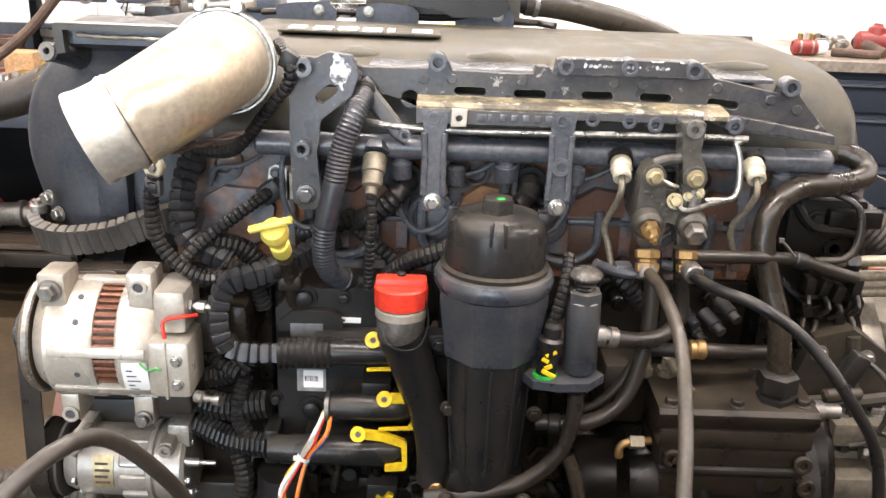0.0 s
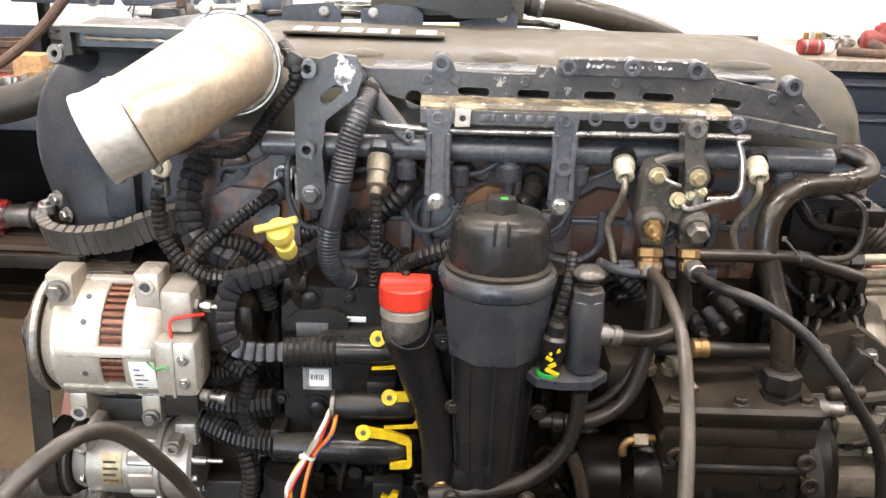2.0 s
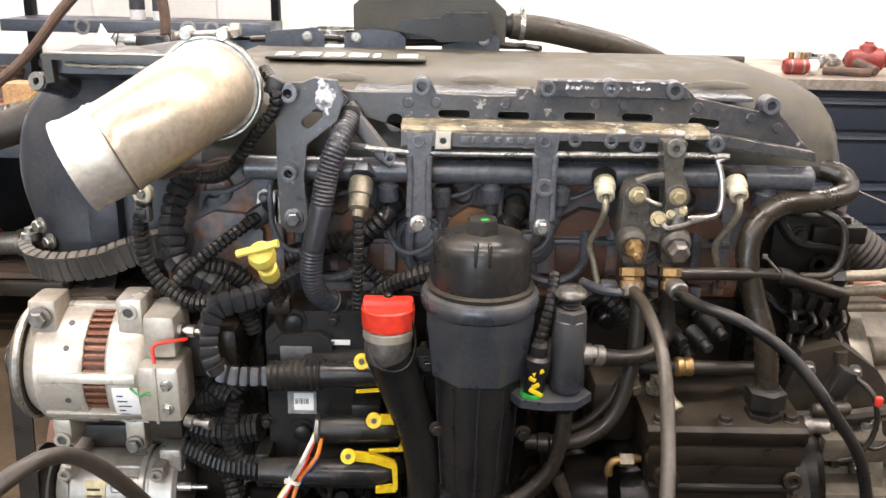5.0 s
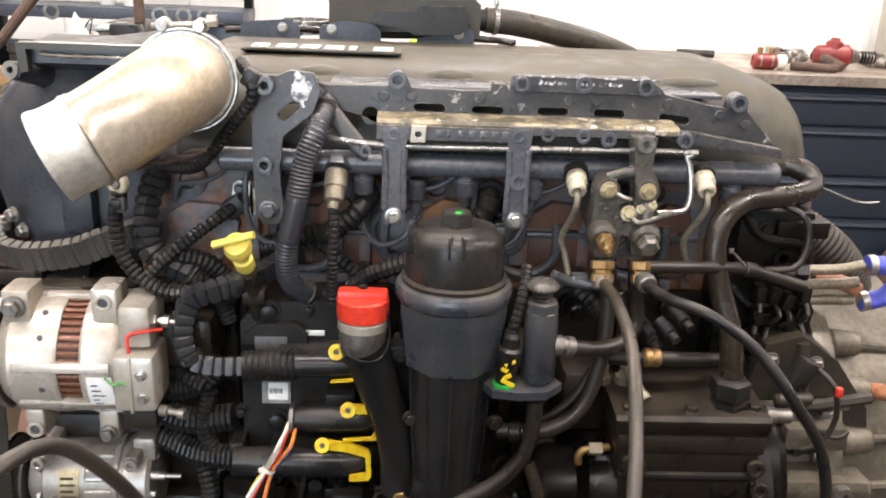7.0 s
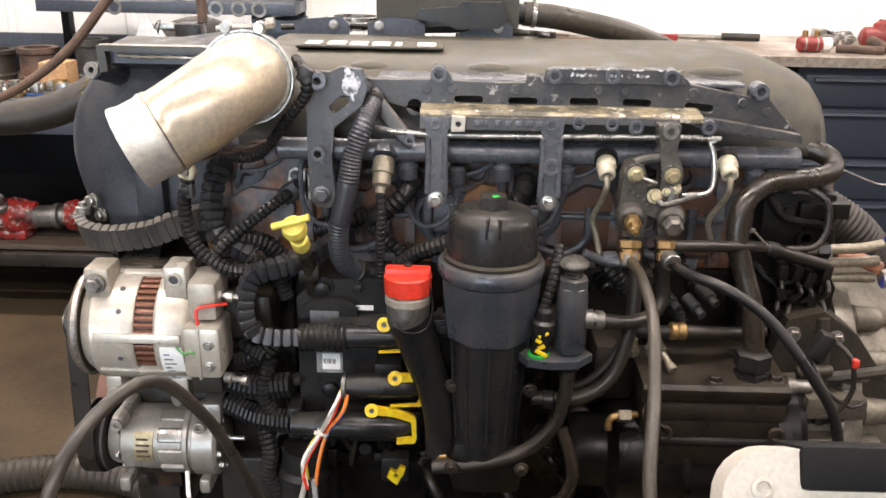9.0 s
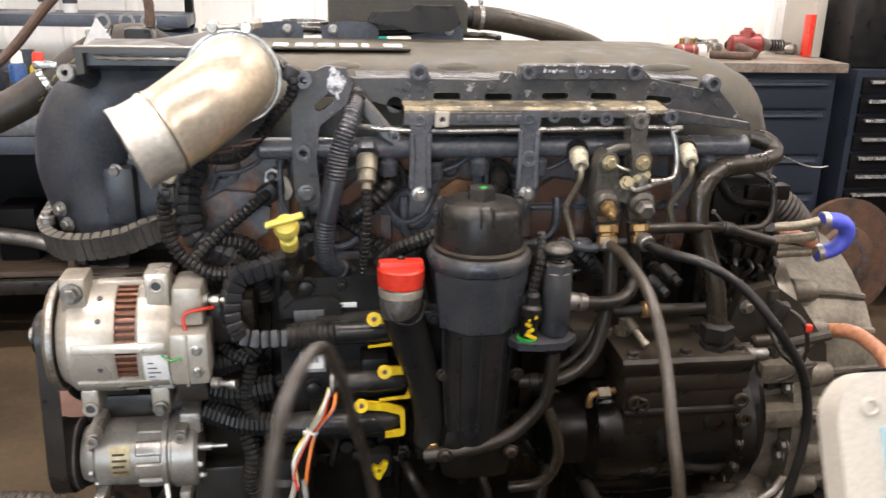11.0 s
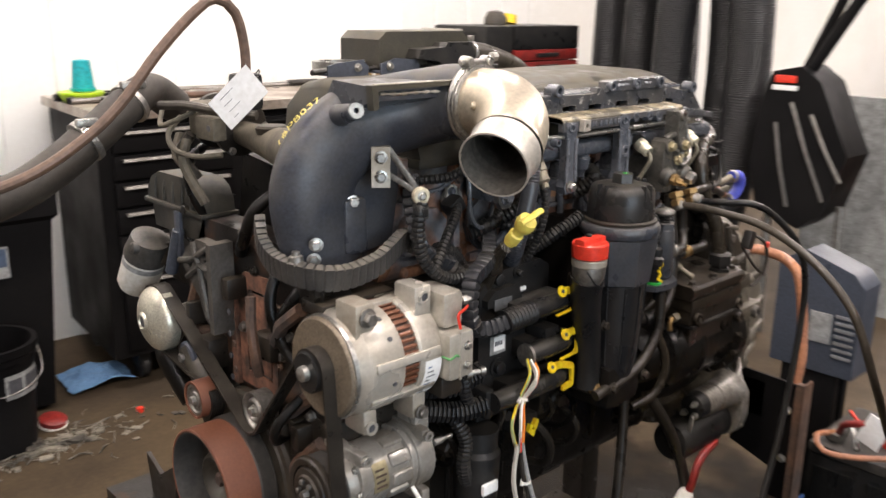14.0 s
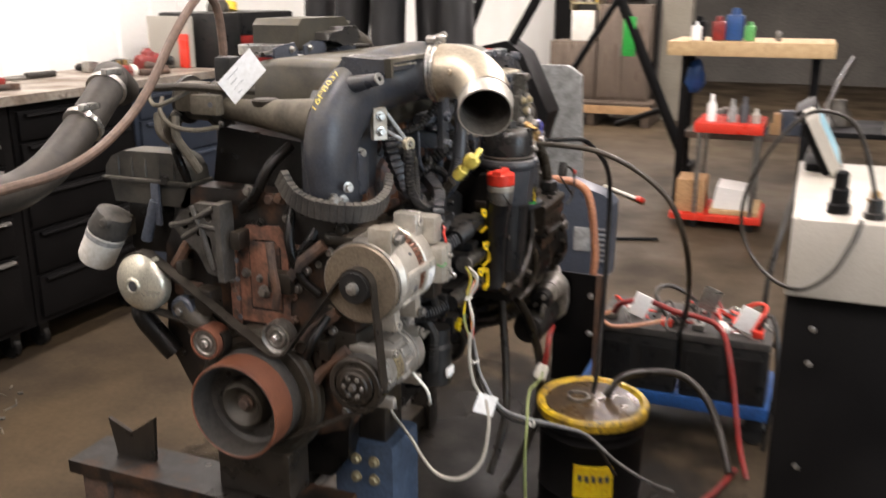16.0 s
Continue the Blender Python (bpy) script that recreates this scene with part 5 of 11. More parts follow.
for x, z, r in ((0.209, 1.394, 0.010), (0.259, 1.393, 0.010), (0.295, 1.389, 0.011), (0.404, 1.391, 0.011), (-0.045, 1.362, 0.008)):
    bm = B()
    lathe(bm, (x, 1.214, z), (0, -1, 0), [(0, r * 1.15), (0.016, r), (0.016, r * 0.5), (0.006, r * 0.45)], 16)
    part("eye", bm, M_PAINT, rack)
bm = B()
plate(bm, [(0.017, 1.379), (0.038, 1.380), (0.039, 1.402), (0.018, 1.403)], [circle2(0.028, 1.391, 0.0045)], (0, 1.2, 0), (1, 0, 0), (0, 0, 1), 0.012)
part("square_lug", bm, M_ALU, rack, "bare aluminium lug")
for k, w in enumerate((0.016, 0.006, 0.012, 0.012, 0.013, 0.013, 0.012)):
    bm = B()
    box(bm, (0.052 + 0.0155 * k, 1.1985, 1.386), (0.052 + 0.0155 * k + w * 0.8, 1.2005, 1.396), 0.001)
    part("cast_mark", bm, M_PAINT, rack)

# left bracket plate of the rack
bm = B()
outl = [(-0.202, 1.452), (-0.19, 1.463), (-0.165, 1.462), (-0.148, 1.470), (-0.118, 1.466), (-0.108, 1.440), (-0.118, 1.412), (-0.16, 1.378), (-0.166, 1.33), (-0.160, 1.262), (-0.170, 1.250), (-0.190, 1.250), (-0.200, 1.262), (-0.203, 1.33)]
holes = [slot2(-0.152, 1.414, 0.034, 0.015, 6, 0.7), circle2(-0.183, 1.449, 0.006), circle2(-0.186, 1.338, 0.006)]
plate(bm, outl, holes, (0, 1.222, 0), (1, 0, 0), (0, 0, 1), 0.014)
brk = part("left_bracket", bm, M_PAINTCHIP, eng, "grey cast bracket with bare patches")
bm = B()
box(bm, (-0.20, 1.222, 1.26), (-0.165, 1.30, 1.30), 0.006)
part("foot", bm, M_PAINT, brk)
bm = B()
box(bm, (-0.20, 1.222, 1.42), (-0.115, 1.275, 1.455), 0.008)
part("shoulder", bm, M_PAINT, brk)
for x, z, r in ((-0.183, 1.449, 0.013), (-0.186, 1.338, 0.012)):
    bm = B()
    ring(bm, (x, 1.209, z), (0, -1, 0), 0.006, r, 0.012, 18)
    part("boss", bm, M_PAINT, brk)
part("bolt", bolt(B(), (-0.182, 1.208, 1.272), (0, -1, 0), 0.011), M_PAINT, brk)
bm = B()
bmesh.ops.create_icosphere(bm, subdivisions=4, radius=1, matrix=pose(-0.131, 1.2085, 1.444) @ Matrix.Diagonal((0.0155, 0.0018, 0.024, 1)))
for v in bm.verts:
    o = noise.noise_vector(v.co * 60) * 0.007 + noise.noise_vector(v.co * 170) * 0.0025
    v.co += Vector((o.x, o.y * 0.35, o.z))
part("sealant", bm, M_SEALANT, brk, "rough grey-white sealant smeared on the bracket")

# fuel rail and its brackets
rail = part("fuel_rail", lathe(B(), (-0.258, 1.245, 1.336), (1, 0, 0), [(0, 0.012), (0.004, 0.0175), (0.816, 0.0175), (0.821, 0.012)], 22), M_PAINT, eng)
for x in (-0.05, 0.10, 0.20, 0.36, 0.5):
    bm = B()
    lathe(bm, (x, 1.245, 1.345), (0, 0.2, -1), [(0.0, 0.012), (0.03, 0.012), (0.032, 0.016), (0.055, 0.016), (0.057, 0.009), (0.075, 0.008)], 14)
    part("outlet", bm, M_PAINT, rail)


def rail_clamp(x, z_top, z_bot):
    c = B()
    prism(c, [(x - 0.019, z_top), (x + 0.019, z_top), (x + 0.016, z_top - 0.024), (x + 0.009, z_top - 0.04), (x + 0.010, z_bot + 0.016), (x + 0.017, z_bot), (x + 0.012, z_bot - 0.014), (x - 0.012, z_bot - 0.014), (x - 0.017, z_bot), (x - 0.010, z_bot + 0.016), (x - 0.009, z_top - 0.04), (x - 0.016, z_top - 0.024)], 1.222, 1.200, "y")
    rounded(c, 0.003, 1)
    arm = part("rail_clamp", c, M_PAINT, eng)
    for s in (-1, 1):
        c = B()
        sweep(c, [(x + s * 0.014, 1.199, z_top - 0.03), (x + s * 0.0125, 1.199, (z_top + z_bot) / 2), (x + s * 0.014, 1.199, z_bot + 0.01)], 0.0045, 8)
        part("rib", c, M_PAINT, arm)
    c = B()
    box(c, (x - 0.012, 1.222, z_bot - 0.012), (x + 0.012, 1.315, z_bot + 0.012), 0.004)
    part("foot", c, M_PAINT, arm)
    part("bolt", bolt(B(), (x, 1.200, z_bot), (0, -1, 0), 0.0095), M_STEEL, arm)
    c = B()
    ring(c, (x - 0.002, 1.2005, z_top - 0.01), (0, -1, 0), 0.005, 0.009, 0.004, 16)
    part("eye", c, M_PAINT, arm)
    return arm


rail_clamp(-0.004, 1.398, 1.270)
rail_clamp(0.170, 1.400, 1.268)
bm = B()
ring(bm, (0.171, 1.2, 1.326), (0, -1, 0), 0.006, 0.013, 0.006, 16)
part("eye", bm, M_PAINT, eng)

# rail sensor with its cable
bm = B()
lathe(bm, (-0.085, 1.236, 1.342), (-0.04, -0.5, -0.62), [(0, 0.016), (0.012, 0.02), (0.014, 0.02)], 6)
part("sensor_nut", bm, M_PAINT, eng)
bm = B()
lathe(bm, (-0.086, 1.224, 1.328), (-0.05, -0.45, -0.62), [(0, 0.014), (0.004, 0.017), (0.026, 0.017), (0.028, 0.0145), (0.046, 0.0145), (0.05, 0.009), (0.06, 0.008)], 18)
part("rail_sensor", bm, M_TANSTEEL, eng, "tan pressure sensor")

# steel lines
part("leak_line", hose_mesh([(-0.12, 1.235, 1.375), (0.012, 1.208, 1.370), (0.392, 1.206, 1.374), (0.410, 1.206, 1.366), (0.419, 1.200, 1.332), (0.412, 1.188, 1.295), (0.365, 1.170, 1.293)], 0.0046, 10, 0.006), M_STEEL, eng)
for pts, nut in (([(0.258, 1.226, 1.334), (0.257, 1.200, 1.318), (0.256, 1.188, 1.300), (0.253, 1.198, 1.277), (0.243, 1.215, 1.240), (0.250, 1.215, 1.214), (0.257, 1.210, 1.183)], M_CREAMZINC),
                 ([(0.443, 1.226, 1.338), (0.443, 1.200, 1.322), (0.443, 1.188, 1.302), (0.439, 1.198, 1.278), (0.425, 1.215, 1.240), (0.434, 1.215, 1.200)], M_CREAMZINC)):
    ln = part("high_pressure_line", hose_mesh(pts, 0.0048, 10, 0.006), M_TANSTEEL, eng, "bare steel fuel line")
    p, q = Vector(pts[0]), Vector(pts[1])
    bm = B()
    lathe(bm, p, q - p, [(-0.006, 0.018), (0.004, 0.018)], 18)
    part("collar", bm, M_BLACK, ln)
    bm = B()
    lathe(bm, p + (q - p) * 0.15, q - p, [(0, 0.0145), (0.006, 0.0155), (0.016, 0.0155), (0.018, 0.0135), (0.032, 0.0130), (0.034, 0.010), (0.028, 0.006)], 14)
    part("union_nut", bm, nut, ln, "cream zinc union nut")
for x in (-0.27, -0.10, 0.07, 0.245):
    part("injector_line", hose_mesh([(x - 0.07, 1.30, 1.255), (x - 0.055, 1.285, 1.285), (x - 0.02, 1.275, 1.292), (x + 0.012, 1.27, 1.31), (x + 0.03, 1.262, 1.335)], 0.004, 8, 0.008), M_PAINT, eng)
    part("return_line", hose_mesh([(x + 0.05, 1.27, 1.32), (x + 0.045, 1.262, 1.29), (x + 0.05, 1.262, 1.235), (x + 0.075, 1.262, 1.205), (x + 0.11, 1.27, 1.215), (x + 0.13, 1.28, 1.25)], 0.0045, 8, 0.008), M_PAINT, eng)
    bm = B()
    lathe(bm, (x + 0.128, 1.262, 1.31), (0.0, 0.1, -1), [(0, 0.010), (0.005, 0.014), (0.03, 0.014), (0.034, 0.010), (0.055, 0.009)], 14)
    part("injector_cap", bm, M_PAINT, eng)
for pts in ([(-0.118, 1.285, 1.205), (-0.083, 1.252, 1.237), (-0.056, 1.243, 1.264), (-0.043, 1.262, 1.278), (-0.044, 1.310, 1.276)], [(0.105, 1.27, 1.232), (0.128, 1.244, 1.262), (0.138, 1.255, 1.279), (0.140, 1.310, 1.276)], [(-0.20, 1.285, 1.19), (-0.165, 1.27, 1.205), (-0.12, 1.285, 1.215)]):
    e = part("rubber_elbow", ribbed(pts, 0.0165, 0.009, 0.16), M_GLOSS, eng, "glossy ribbed rubber elbow")
for x, z in ((-0.045, 1.275), (0.139, 1.276)):
    bm = B()
    ring(bm, (x, 1.302, z), (0, -1, 0), 0.018, 0.027, 0.018, 22)
    part("seal_ring", bm, M_BLACK, eng)

# front gear cover, rusty casting, front end
bm = B()
prism(bm, [(1.30, 0.66), (1.27, 0.80), (1.29, 1.12), (1.36, 1.20), (1.70, 1.20), (1.78, 1.05), (1.80, 0.80), (1.70, 0.62), (1.40, 0.62)], -0.545, -0.48)
rounded(bm, 0.01)
front = part("front_cover", bm, M_FRONT, eng, "oily rust-stained front cover")
# Black block stands for the shaded hollow above the front cover.
bm = B()
prism(bm, [(1.40, 1.12), (1.40, 1.30), (1.66, 1.33), (1.70, 1.12)], -0.47, -0.38)
rounded(bm, 0.012)
part("front_head_cover", bm, M_SUMPSHADE, eng)
bm = B()
plate(bm, [(1.44, 0.89), (1.572, 0.89), (1.572, 1.10), (1.545, 1.122), (1.46, 1.126), (1.44, 1.10)], [[(1.458, 0.92), (1.545, 0.92), (1.545, 1.07), (1.53, 1.09), (1.475, 1.092), (1.458, 1.075)]], (-0.548, 0, 0), (0, 1, 0), (0, 0, 1), 0.03)
fr = part("rusty_frame", bm, M_RUST_ORANGE, eng, "orange rusted casting")
bm = B()
box(bm, (-0.547, 1.462, 0.925), (-0.538, 1.543, 1.085), 0.003)
part("recess", bm, M_RUST_ORANGE, fr)
for k in range(5):
    part("stud_hole", cyl(B(), (-0.5795, 1.557, 0.91 + 0.045 * k), (-0.577, 1.557, 0.91 + 0.045 * k), 0.006, n=10), M_INK, fr)
bm = B()
sweep(bm, smooth_path([(-0.585, 1.462, 1.10), (-0.592, 1.452, 1.04), (-0.588, 1.448, 0.985), (-0.575, 1.462, 0.945)], 0.012), 0.010, 8)
part("rusty_pipe", bm, M_RUST, fr)
bm = B()
box(bm, (-0.555, 1.574, 0.88), (-0.54, 1.596, 1.09), 0.003)
part("rusty_strip", bm, M_RUST_ORANGE, eng)
for k in range(8):
    part("bolt", bolt(B(), (-0.548, 1.584 if k < 4 else 1.43, 0.91 + 0.055 * (k % 4)), (-1, 0, 0), 0.008), M_RUST, eng)
for k in range(9):
    a = k * 0.7
    part("cover_bolt", bolt(B(), (-0.546, 1.52 + 0.20 * math.cos(a), 0.84 + 0.17 * math.sin(a)), (-1, 0, 0), 0.009), M_DULLSTEEL, eng)
for y0, z0, y1, z1 in ((1.31, 0.95, 1.44, 0.82), (1.29, 0.86, 1.40, 0.74), (1.34, 1.10, 1.44, 1.00), (1.64, 1.12, 1.75, 1.0)):
    part("casting_rib", sweep(B(), [(-0.556, y0, z0), (-0.566, (y0 + y1) / 2, (z0 + z1) / 2 + 0.01), (-0.556, y1, z1)], 0.014, 8), M_RUST, eng)

# flywheel housing and bell
bm = B()
lathe(bm, (0.575, 1.50, 0.80), (1, 0, 0), [(0, 0.10), (0, 0.30), (0.03, 0.325), (0.09, 0.325), (0.095, 0.36), (0.125, 0.36), (0.13, 0.335), (0.24, 0.315), (0.30, 0.30), (0.30, 0.1)], 48)
hs = part("flywheel_housing", bm, M_BELL, eng, "bare grey cast flywheel housing")
for k in range(20):
    a = 2 * math.pi * k / 20
    part("bolt", bolt(B(), (0.67, 1.50 + 0.347 * math.cos(a), 0.80 + 0.347 * math.sin(a)), (-1, 0, 0), 0.010), M_DULLSTEEL, hs)
for k in range(9):
    a = 2.3 + 0.23 * k
    y, z = 1.50 + 0.338 * math.cos(a), 0.80 + 0.338 * math.sin(a)
    bm = B()
    cyl(bm, (0.700, y, z), (0.755, y, z), 0.024, 0.020, n=14, chamfer=0.006)
    part("bolt_boss", bm, M_BELL, hs)
    part("boss_bolt", bolt(B(), (0.670, y, z), (-1, 0, 0), 0.011), M_DULLSTEEL, hs)
    bm = B()
    sweep(bm, [(0.71, y, z), (0.80, 1.50 + 0.322 * math.cos(a), 0.80 + 0.322 * math.sin(a)), (0.872, 1.50 + 0.302 * math.cos(a), 0.80 + 0.302 * math.sin(a))], 0.008, 8)
    part("stiffener", bm, M_BELL, hs)
bm = B()
box(bm, (0.60, 1.15, 0.925), (0.70, 1.24, 0.965), 0.010)
pad = part("upper_pad", bm, M_BELL, hs)
for x in (0.622, 0.675):
    part("pad_bolt", bolt(B(), (x, 1.185, 0.965), (0, 0, 1), 0.011), M_DULLSTEEL, pad)
bm = B()
prism(bm, [(0.55, 0.88), (0.545, 1.02), (0.565, 1.085), (0.62, 1.10), (0.68, 1.06), (0.74, 0.98), (0.76, 0.88)], 1.19, 1.34, "y")
rounded(bm, 0.022, 3)
part("housing_shoulder", bm, M_SHOULDER, eng)
for x, z in ((0.575, 1.06), (0.645, 1.055), (0.70, 0.99), (0.60, 0.94)):
    part("shoulder_bolt", bolt(B(), (x, 1.191, z), (0, -1, 0), 0.010), M_DULLSTEEL, eng)
for x0, z0, x1, z1 in ((0.56, 0.98, 0.74, 1.0), (0.62, 1.09, 0.64, 0.9)):
    part("shoulder_rib", sweep(B(), [(x0, 1.188, z0), ((x0 + x1) / 2, 1.178, (z0 + z1) / 2), (x1, 1.188, z1)], 0.010, 8), M_HOUSING, eng)
part("cast_pipe", cyl(B(), (0.58, 1.165, 1.005), (0.64, 1.172, 1.005), 0.010, n=16, chamfer=0.004), M_SHOULDER, eng)
part("cast_pipe", cyl(B(), (0.62, 1.178, 0.925), (0.76, 1.188, 0.925), 0.011, n=16, chamfer=0.004), M_SHOULDER, eng)
bm = B()
box(bm, (0.58, 1.13, 0.845), (0.74, 1.22, 0.885), 0.014)
part("mount_pad", bm, M_BELL, eng)
bm = B()
lathe(bm, (0.69, 1.129, 0.865), (0, -1, 0), [(0, 0.017), (0.012, 0.016), (0.012, 0.008), (0.003, 0.007)], 16)
part("pad_eye", bm, M_DULLSTEEL, eng)

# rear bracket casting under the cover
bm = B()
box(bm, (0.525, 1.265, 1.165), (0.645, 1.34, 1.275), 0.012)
rb = part("rear_bracket", bm, M_SUMPSHADE, eng)
part("bolt", bolt(B(), (0.565, 1.264, 1.245), (0, -1, 0), 0.010), M_SUMPSHADE, rb)
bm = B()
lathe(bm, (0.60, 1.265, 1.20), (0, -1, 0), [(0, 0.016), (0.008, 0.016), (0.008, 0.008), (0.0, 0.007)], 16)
part("boss", bm, M_SUMPSHADE, rb)
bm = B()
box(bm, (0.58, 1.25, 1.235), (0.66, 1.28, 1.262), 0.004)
part("lug", bm, M_SUMPSHADE, rb)
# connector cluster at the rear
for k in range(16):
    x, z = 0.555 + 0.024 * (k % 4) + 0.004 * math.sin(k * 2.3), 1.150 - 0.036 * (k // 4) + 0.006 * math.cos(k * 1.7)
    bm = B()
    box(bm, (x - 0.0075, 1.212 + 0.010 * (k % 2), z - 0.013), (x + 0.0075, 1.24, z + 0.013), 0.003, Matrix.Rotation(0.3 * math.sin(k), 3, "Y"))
    part("connector", bm, M_SUMPSHADE, eng)
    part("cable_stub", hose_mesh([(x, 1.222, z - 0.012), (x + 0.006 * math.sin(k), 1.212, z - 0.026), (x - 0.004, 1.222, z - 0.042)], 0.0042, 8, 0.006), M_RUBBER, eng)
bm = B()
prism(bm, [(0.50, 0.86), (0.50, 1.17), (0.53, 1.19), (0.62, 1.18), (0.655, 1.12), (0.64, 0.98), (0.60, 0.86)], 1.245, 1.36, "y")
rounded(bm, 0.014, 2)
part("rear_casting", bm, M_SUMPSHADE, eng)

for pts, r in (([(0.53, 1.262, 1.27), (0.56, 1.255, 1.235), (0.625, 1.258, 1.225), (0.645, 1.262, 1.18)], 0.008),
               ([(0.515, 1.25, 1.16), (0.55, 1.238, 1.13), (0.60, 1.238, 1.135), (0.64, 1.25, 1.11)], 0.007),
               ([(0.52, 1.245, 1.06), (0.545, 1.232, 0.99), (0.55, 1.236, 0.93)], 0.009)):
    part("casting_rib", hose_mesh(pts, r, 8, 0.012), M_SUMPSHADE, eng)

# low plumbing and harness clips along the block
rnd = random.Random(21)
for k in range(16):
    x = -0.30 + 0.053 * k + 0.02 * rnd.random()
    z = 0.70 + 0.16 * rnd.random()
    dx, dz = 0.06 * (rnd.random() - 0.3), -0.05 - 0.08 * rnd.random()
    r = 0.005 + 0.006 * rnd.random()
    y = 1.285 - 0.05 * rnd.random()
    part("low_pipe", hose_mesh([(x, 1.31, z), (x + dx * 0.3, y, z - 0.01), (x + dx, y - 0.01, z + dz * 0.5), (x + dx * 1.5, y + 0.02, z + dz), (x + dx * 1.7, 1.33, z + dz - 0.02)], r, 8, 0.012), rnd.choice([M_RUBBER, M_SUMPSHADE, M_PIPE, M_PAINT_DIRTY]), eng)
    c = B()
    lathe(c, (x, 1.315, z), (0, -1, 0), [(0, r * 2.0), (0.012, r * 2.0), (0.014, r * 1.4), (0.022, r * 1.3)], 6)
    part("low_union", c, rnd.choice([M_DULLSTEEL, M_PAINT_DIRTY, M_BRASS, M_PAINT_DIRTY]), eng)
for k in range(10):
    x, z = -0.22 + 0.075 * k, 0.735 + 0.03 * rnd.random()
    c = B()
    box(c, (x, 1.26, z), (x + 0.03 + 0.02 * rnd.random(), 1.31, z + 0.03 + 0.04 * rnd.random()), 0.006)
    part("low_lug", c, rnd.choice([M_PAINT_DIRTY, M_SUMPSHADE]), eng)

# ================= fitted to the engine =================
# ---- intake duct ----
t = thing("intake_duct", (-0.50, 1.34, 1.17), "big curved black plastic intake duct with dust", "duct")
bm = B()
rad = [0.064, 0.066, 0.068, 0.071, 0.076, 0.080, 0.081, 0.079, 0.076, 0.073]
ctl = [(-0.283, 1.205, 1.455), (-0.300, 1.245, 1.452), (-0.345, 1.288, 1.440), (-0.410, 1.312, 1.425), (-0.470, 1.326, 1.405), (-0.515, 1.338, 1.365), (-0.535, 1.345, 1.315), (-0.532, 1.348, 1.265), (-0.520, 1.348, 1.220), (-0.510, 1.348, 1.180)]
path = smooth_path(ctl, 0.012)
duct_path = list(path)
sweep(bm, path, lambda i, s: rad[min(int(s * 9), 8)] + (rad[min(int(s * 9), 8) + 1] - rad[min(int(s * 9), 8)]) * (s * 9 - min(int(s * 9), 8)), 32)


def flattened(p):
    """The moulding is shallower than wide where it turns down."""
    f = min(1.0, max(0.0, (-0.36 - p.x) / 0.11))
    return Vector((p.x, p.y + f * (1.325 + (p.y - 1.345) * 0.62 - p.y), p.z))


for v in bm.verts:
    v.co = flattened(v.co + noise.noise_vector(v.co * 11) * 0.0035)
duct = part("duct_body", bm, M_DUCT, t, sharp=1.0)
bm = B()
prism(bm, [(-0.52, 1.182), (-0.385, 1.205), (-0.368, 1.30), (-0.375, 1.40), (-0.46, 1.42), (-0.52, 1.36)], 1.30, 1.41, "y")
rounded(bm, 0.018, 3)
part("web", bm, M_DUCT, duct)
bm = B()
prism(bm, [(1.212, 1.468), (1.212, 1.492), (1.31, 1.497), (1.33, 1.47), (1.30, 1.45), (1.25, 1.455)], -0.500, -0.330)
rounded(bm, 0.004)
part("top_flange", bm, M_DUCT, duct)
bm = B()
plate(bm, [(-0.505, 1.456), (-0.494, 1.458), (-0.495, 1.4875), (-0.340, 1.4875), (-0.340, 1.462), (-0.328, 1.460), (-0.325, 1.495), (-0.508, 1.495)], [], (0, 1.212, 0), (1, 0, 0), (0, 0, 1), 0.016)
rim = part("pocket_rim", bm, M_COVER, duct, "dusty raised rim of the pocket")
bm = B()
sweep(bm, smooth_path([(-0.482, 1.2095, 1.4805), (-0.44, 1.2095, 1.4785), (-0.40, 1.2095, 1.479), (-0.352, 1.2095, 1.4775)], 0.006), lambda i, s: 0.0028 + 0.001 * math.sin(i * 1.7), 8)
part("worn_edge", bm, M_ALU, rim, "edge drawn bright for scuffing and highlight")
# Aluminium strip paints the highlight along the flange's top edge.
bm = B()
box(bm, (-0.503, 1.196, 1.4955), (-0.330, 1.204, 1.4975), 0.0008)
part("worn_edge", bm, M_ALU, rim, "edge drawn bright for scuffing and highlight")
bm = B()
lathe(bm, (-0.50, 1.31, 1.435), (-0.25, -0.94, 0.21), [(0, 0.022), (0.04, 0.018), (0.085, 0.0135), (0.098, 0.0135), (0.1, 0.006), (0.09, 0.004)], 18)
part("boss", bm, M_DUCT, duct)
bm = B()
ring(bm, (-0.525, 1.2165, 1.456), (-0.25, -0.94, 0.21), 0.005, 0.0125, 0.004, 20)
part("insert", bm, M_STEEL, duct, "bright metal insert")
bm = B()
plate(bm, [(-0.016, -0.035), (0.016, -0.035), (0.016, 0.035), (-0.016, 0.035)], [], (-0.4355, 1.2665, 1.352), (0.80, -0.60, 0), (0, 0, 1), 0.016)
pl = part("bolt_plate", bm, M_ALU, t, "bare metal plate with two bolts")
for z in (1.336, 1.369):
    part("bolt", bolt(B(), (-0.445, 1.2535, z), (-0.60, -0.80, 0), 0.0085), M_STEEL, pl)
for p, ax in (((-0.483, 1.284, 1.293), (-0.3, -0.95, 0)), ((-0.565, 1.285, 1.205), (-0.5, -0.8, 0)), ((-0.57, 1.27, 1.235), (-0.5, -0.8, 0))):
    part("bolt", bolt(B(), p, ax, 0.009), M_STEEL, t)
bm = B()
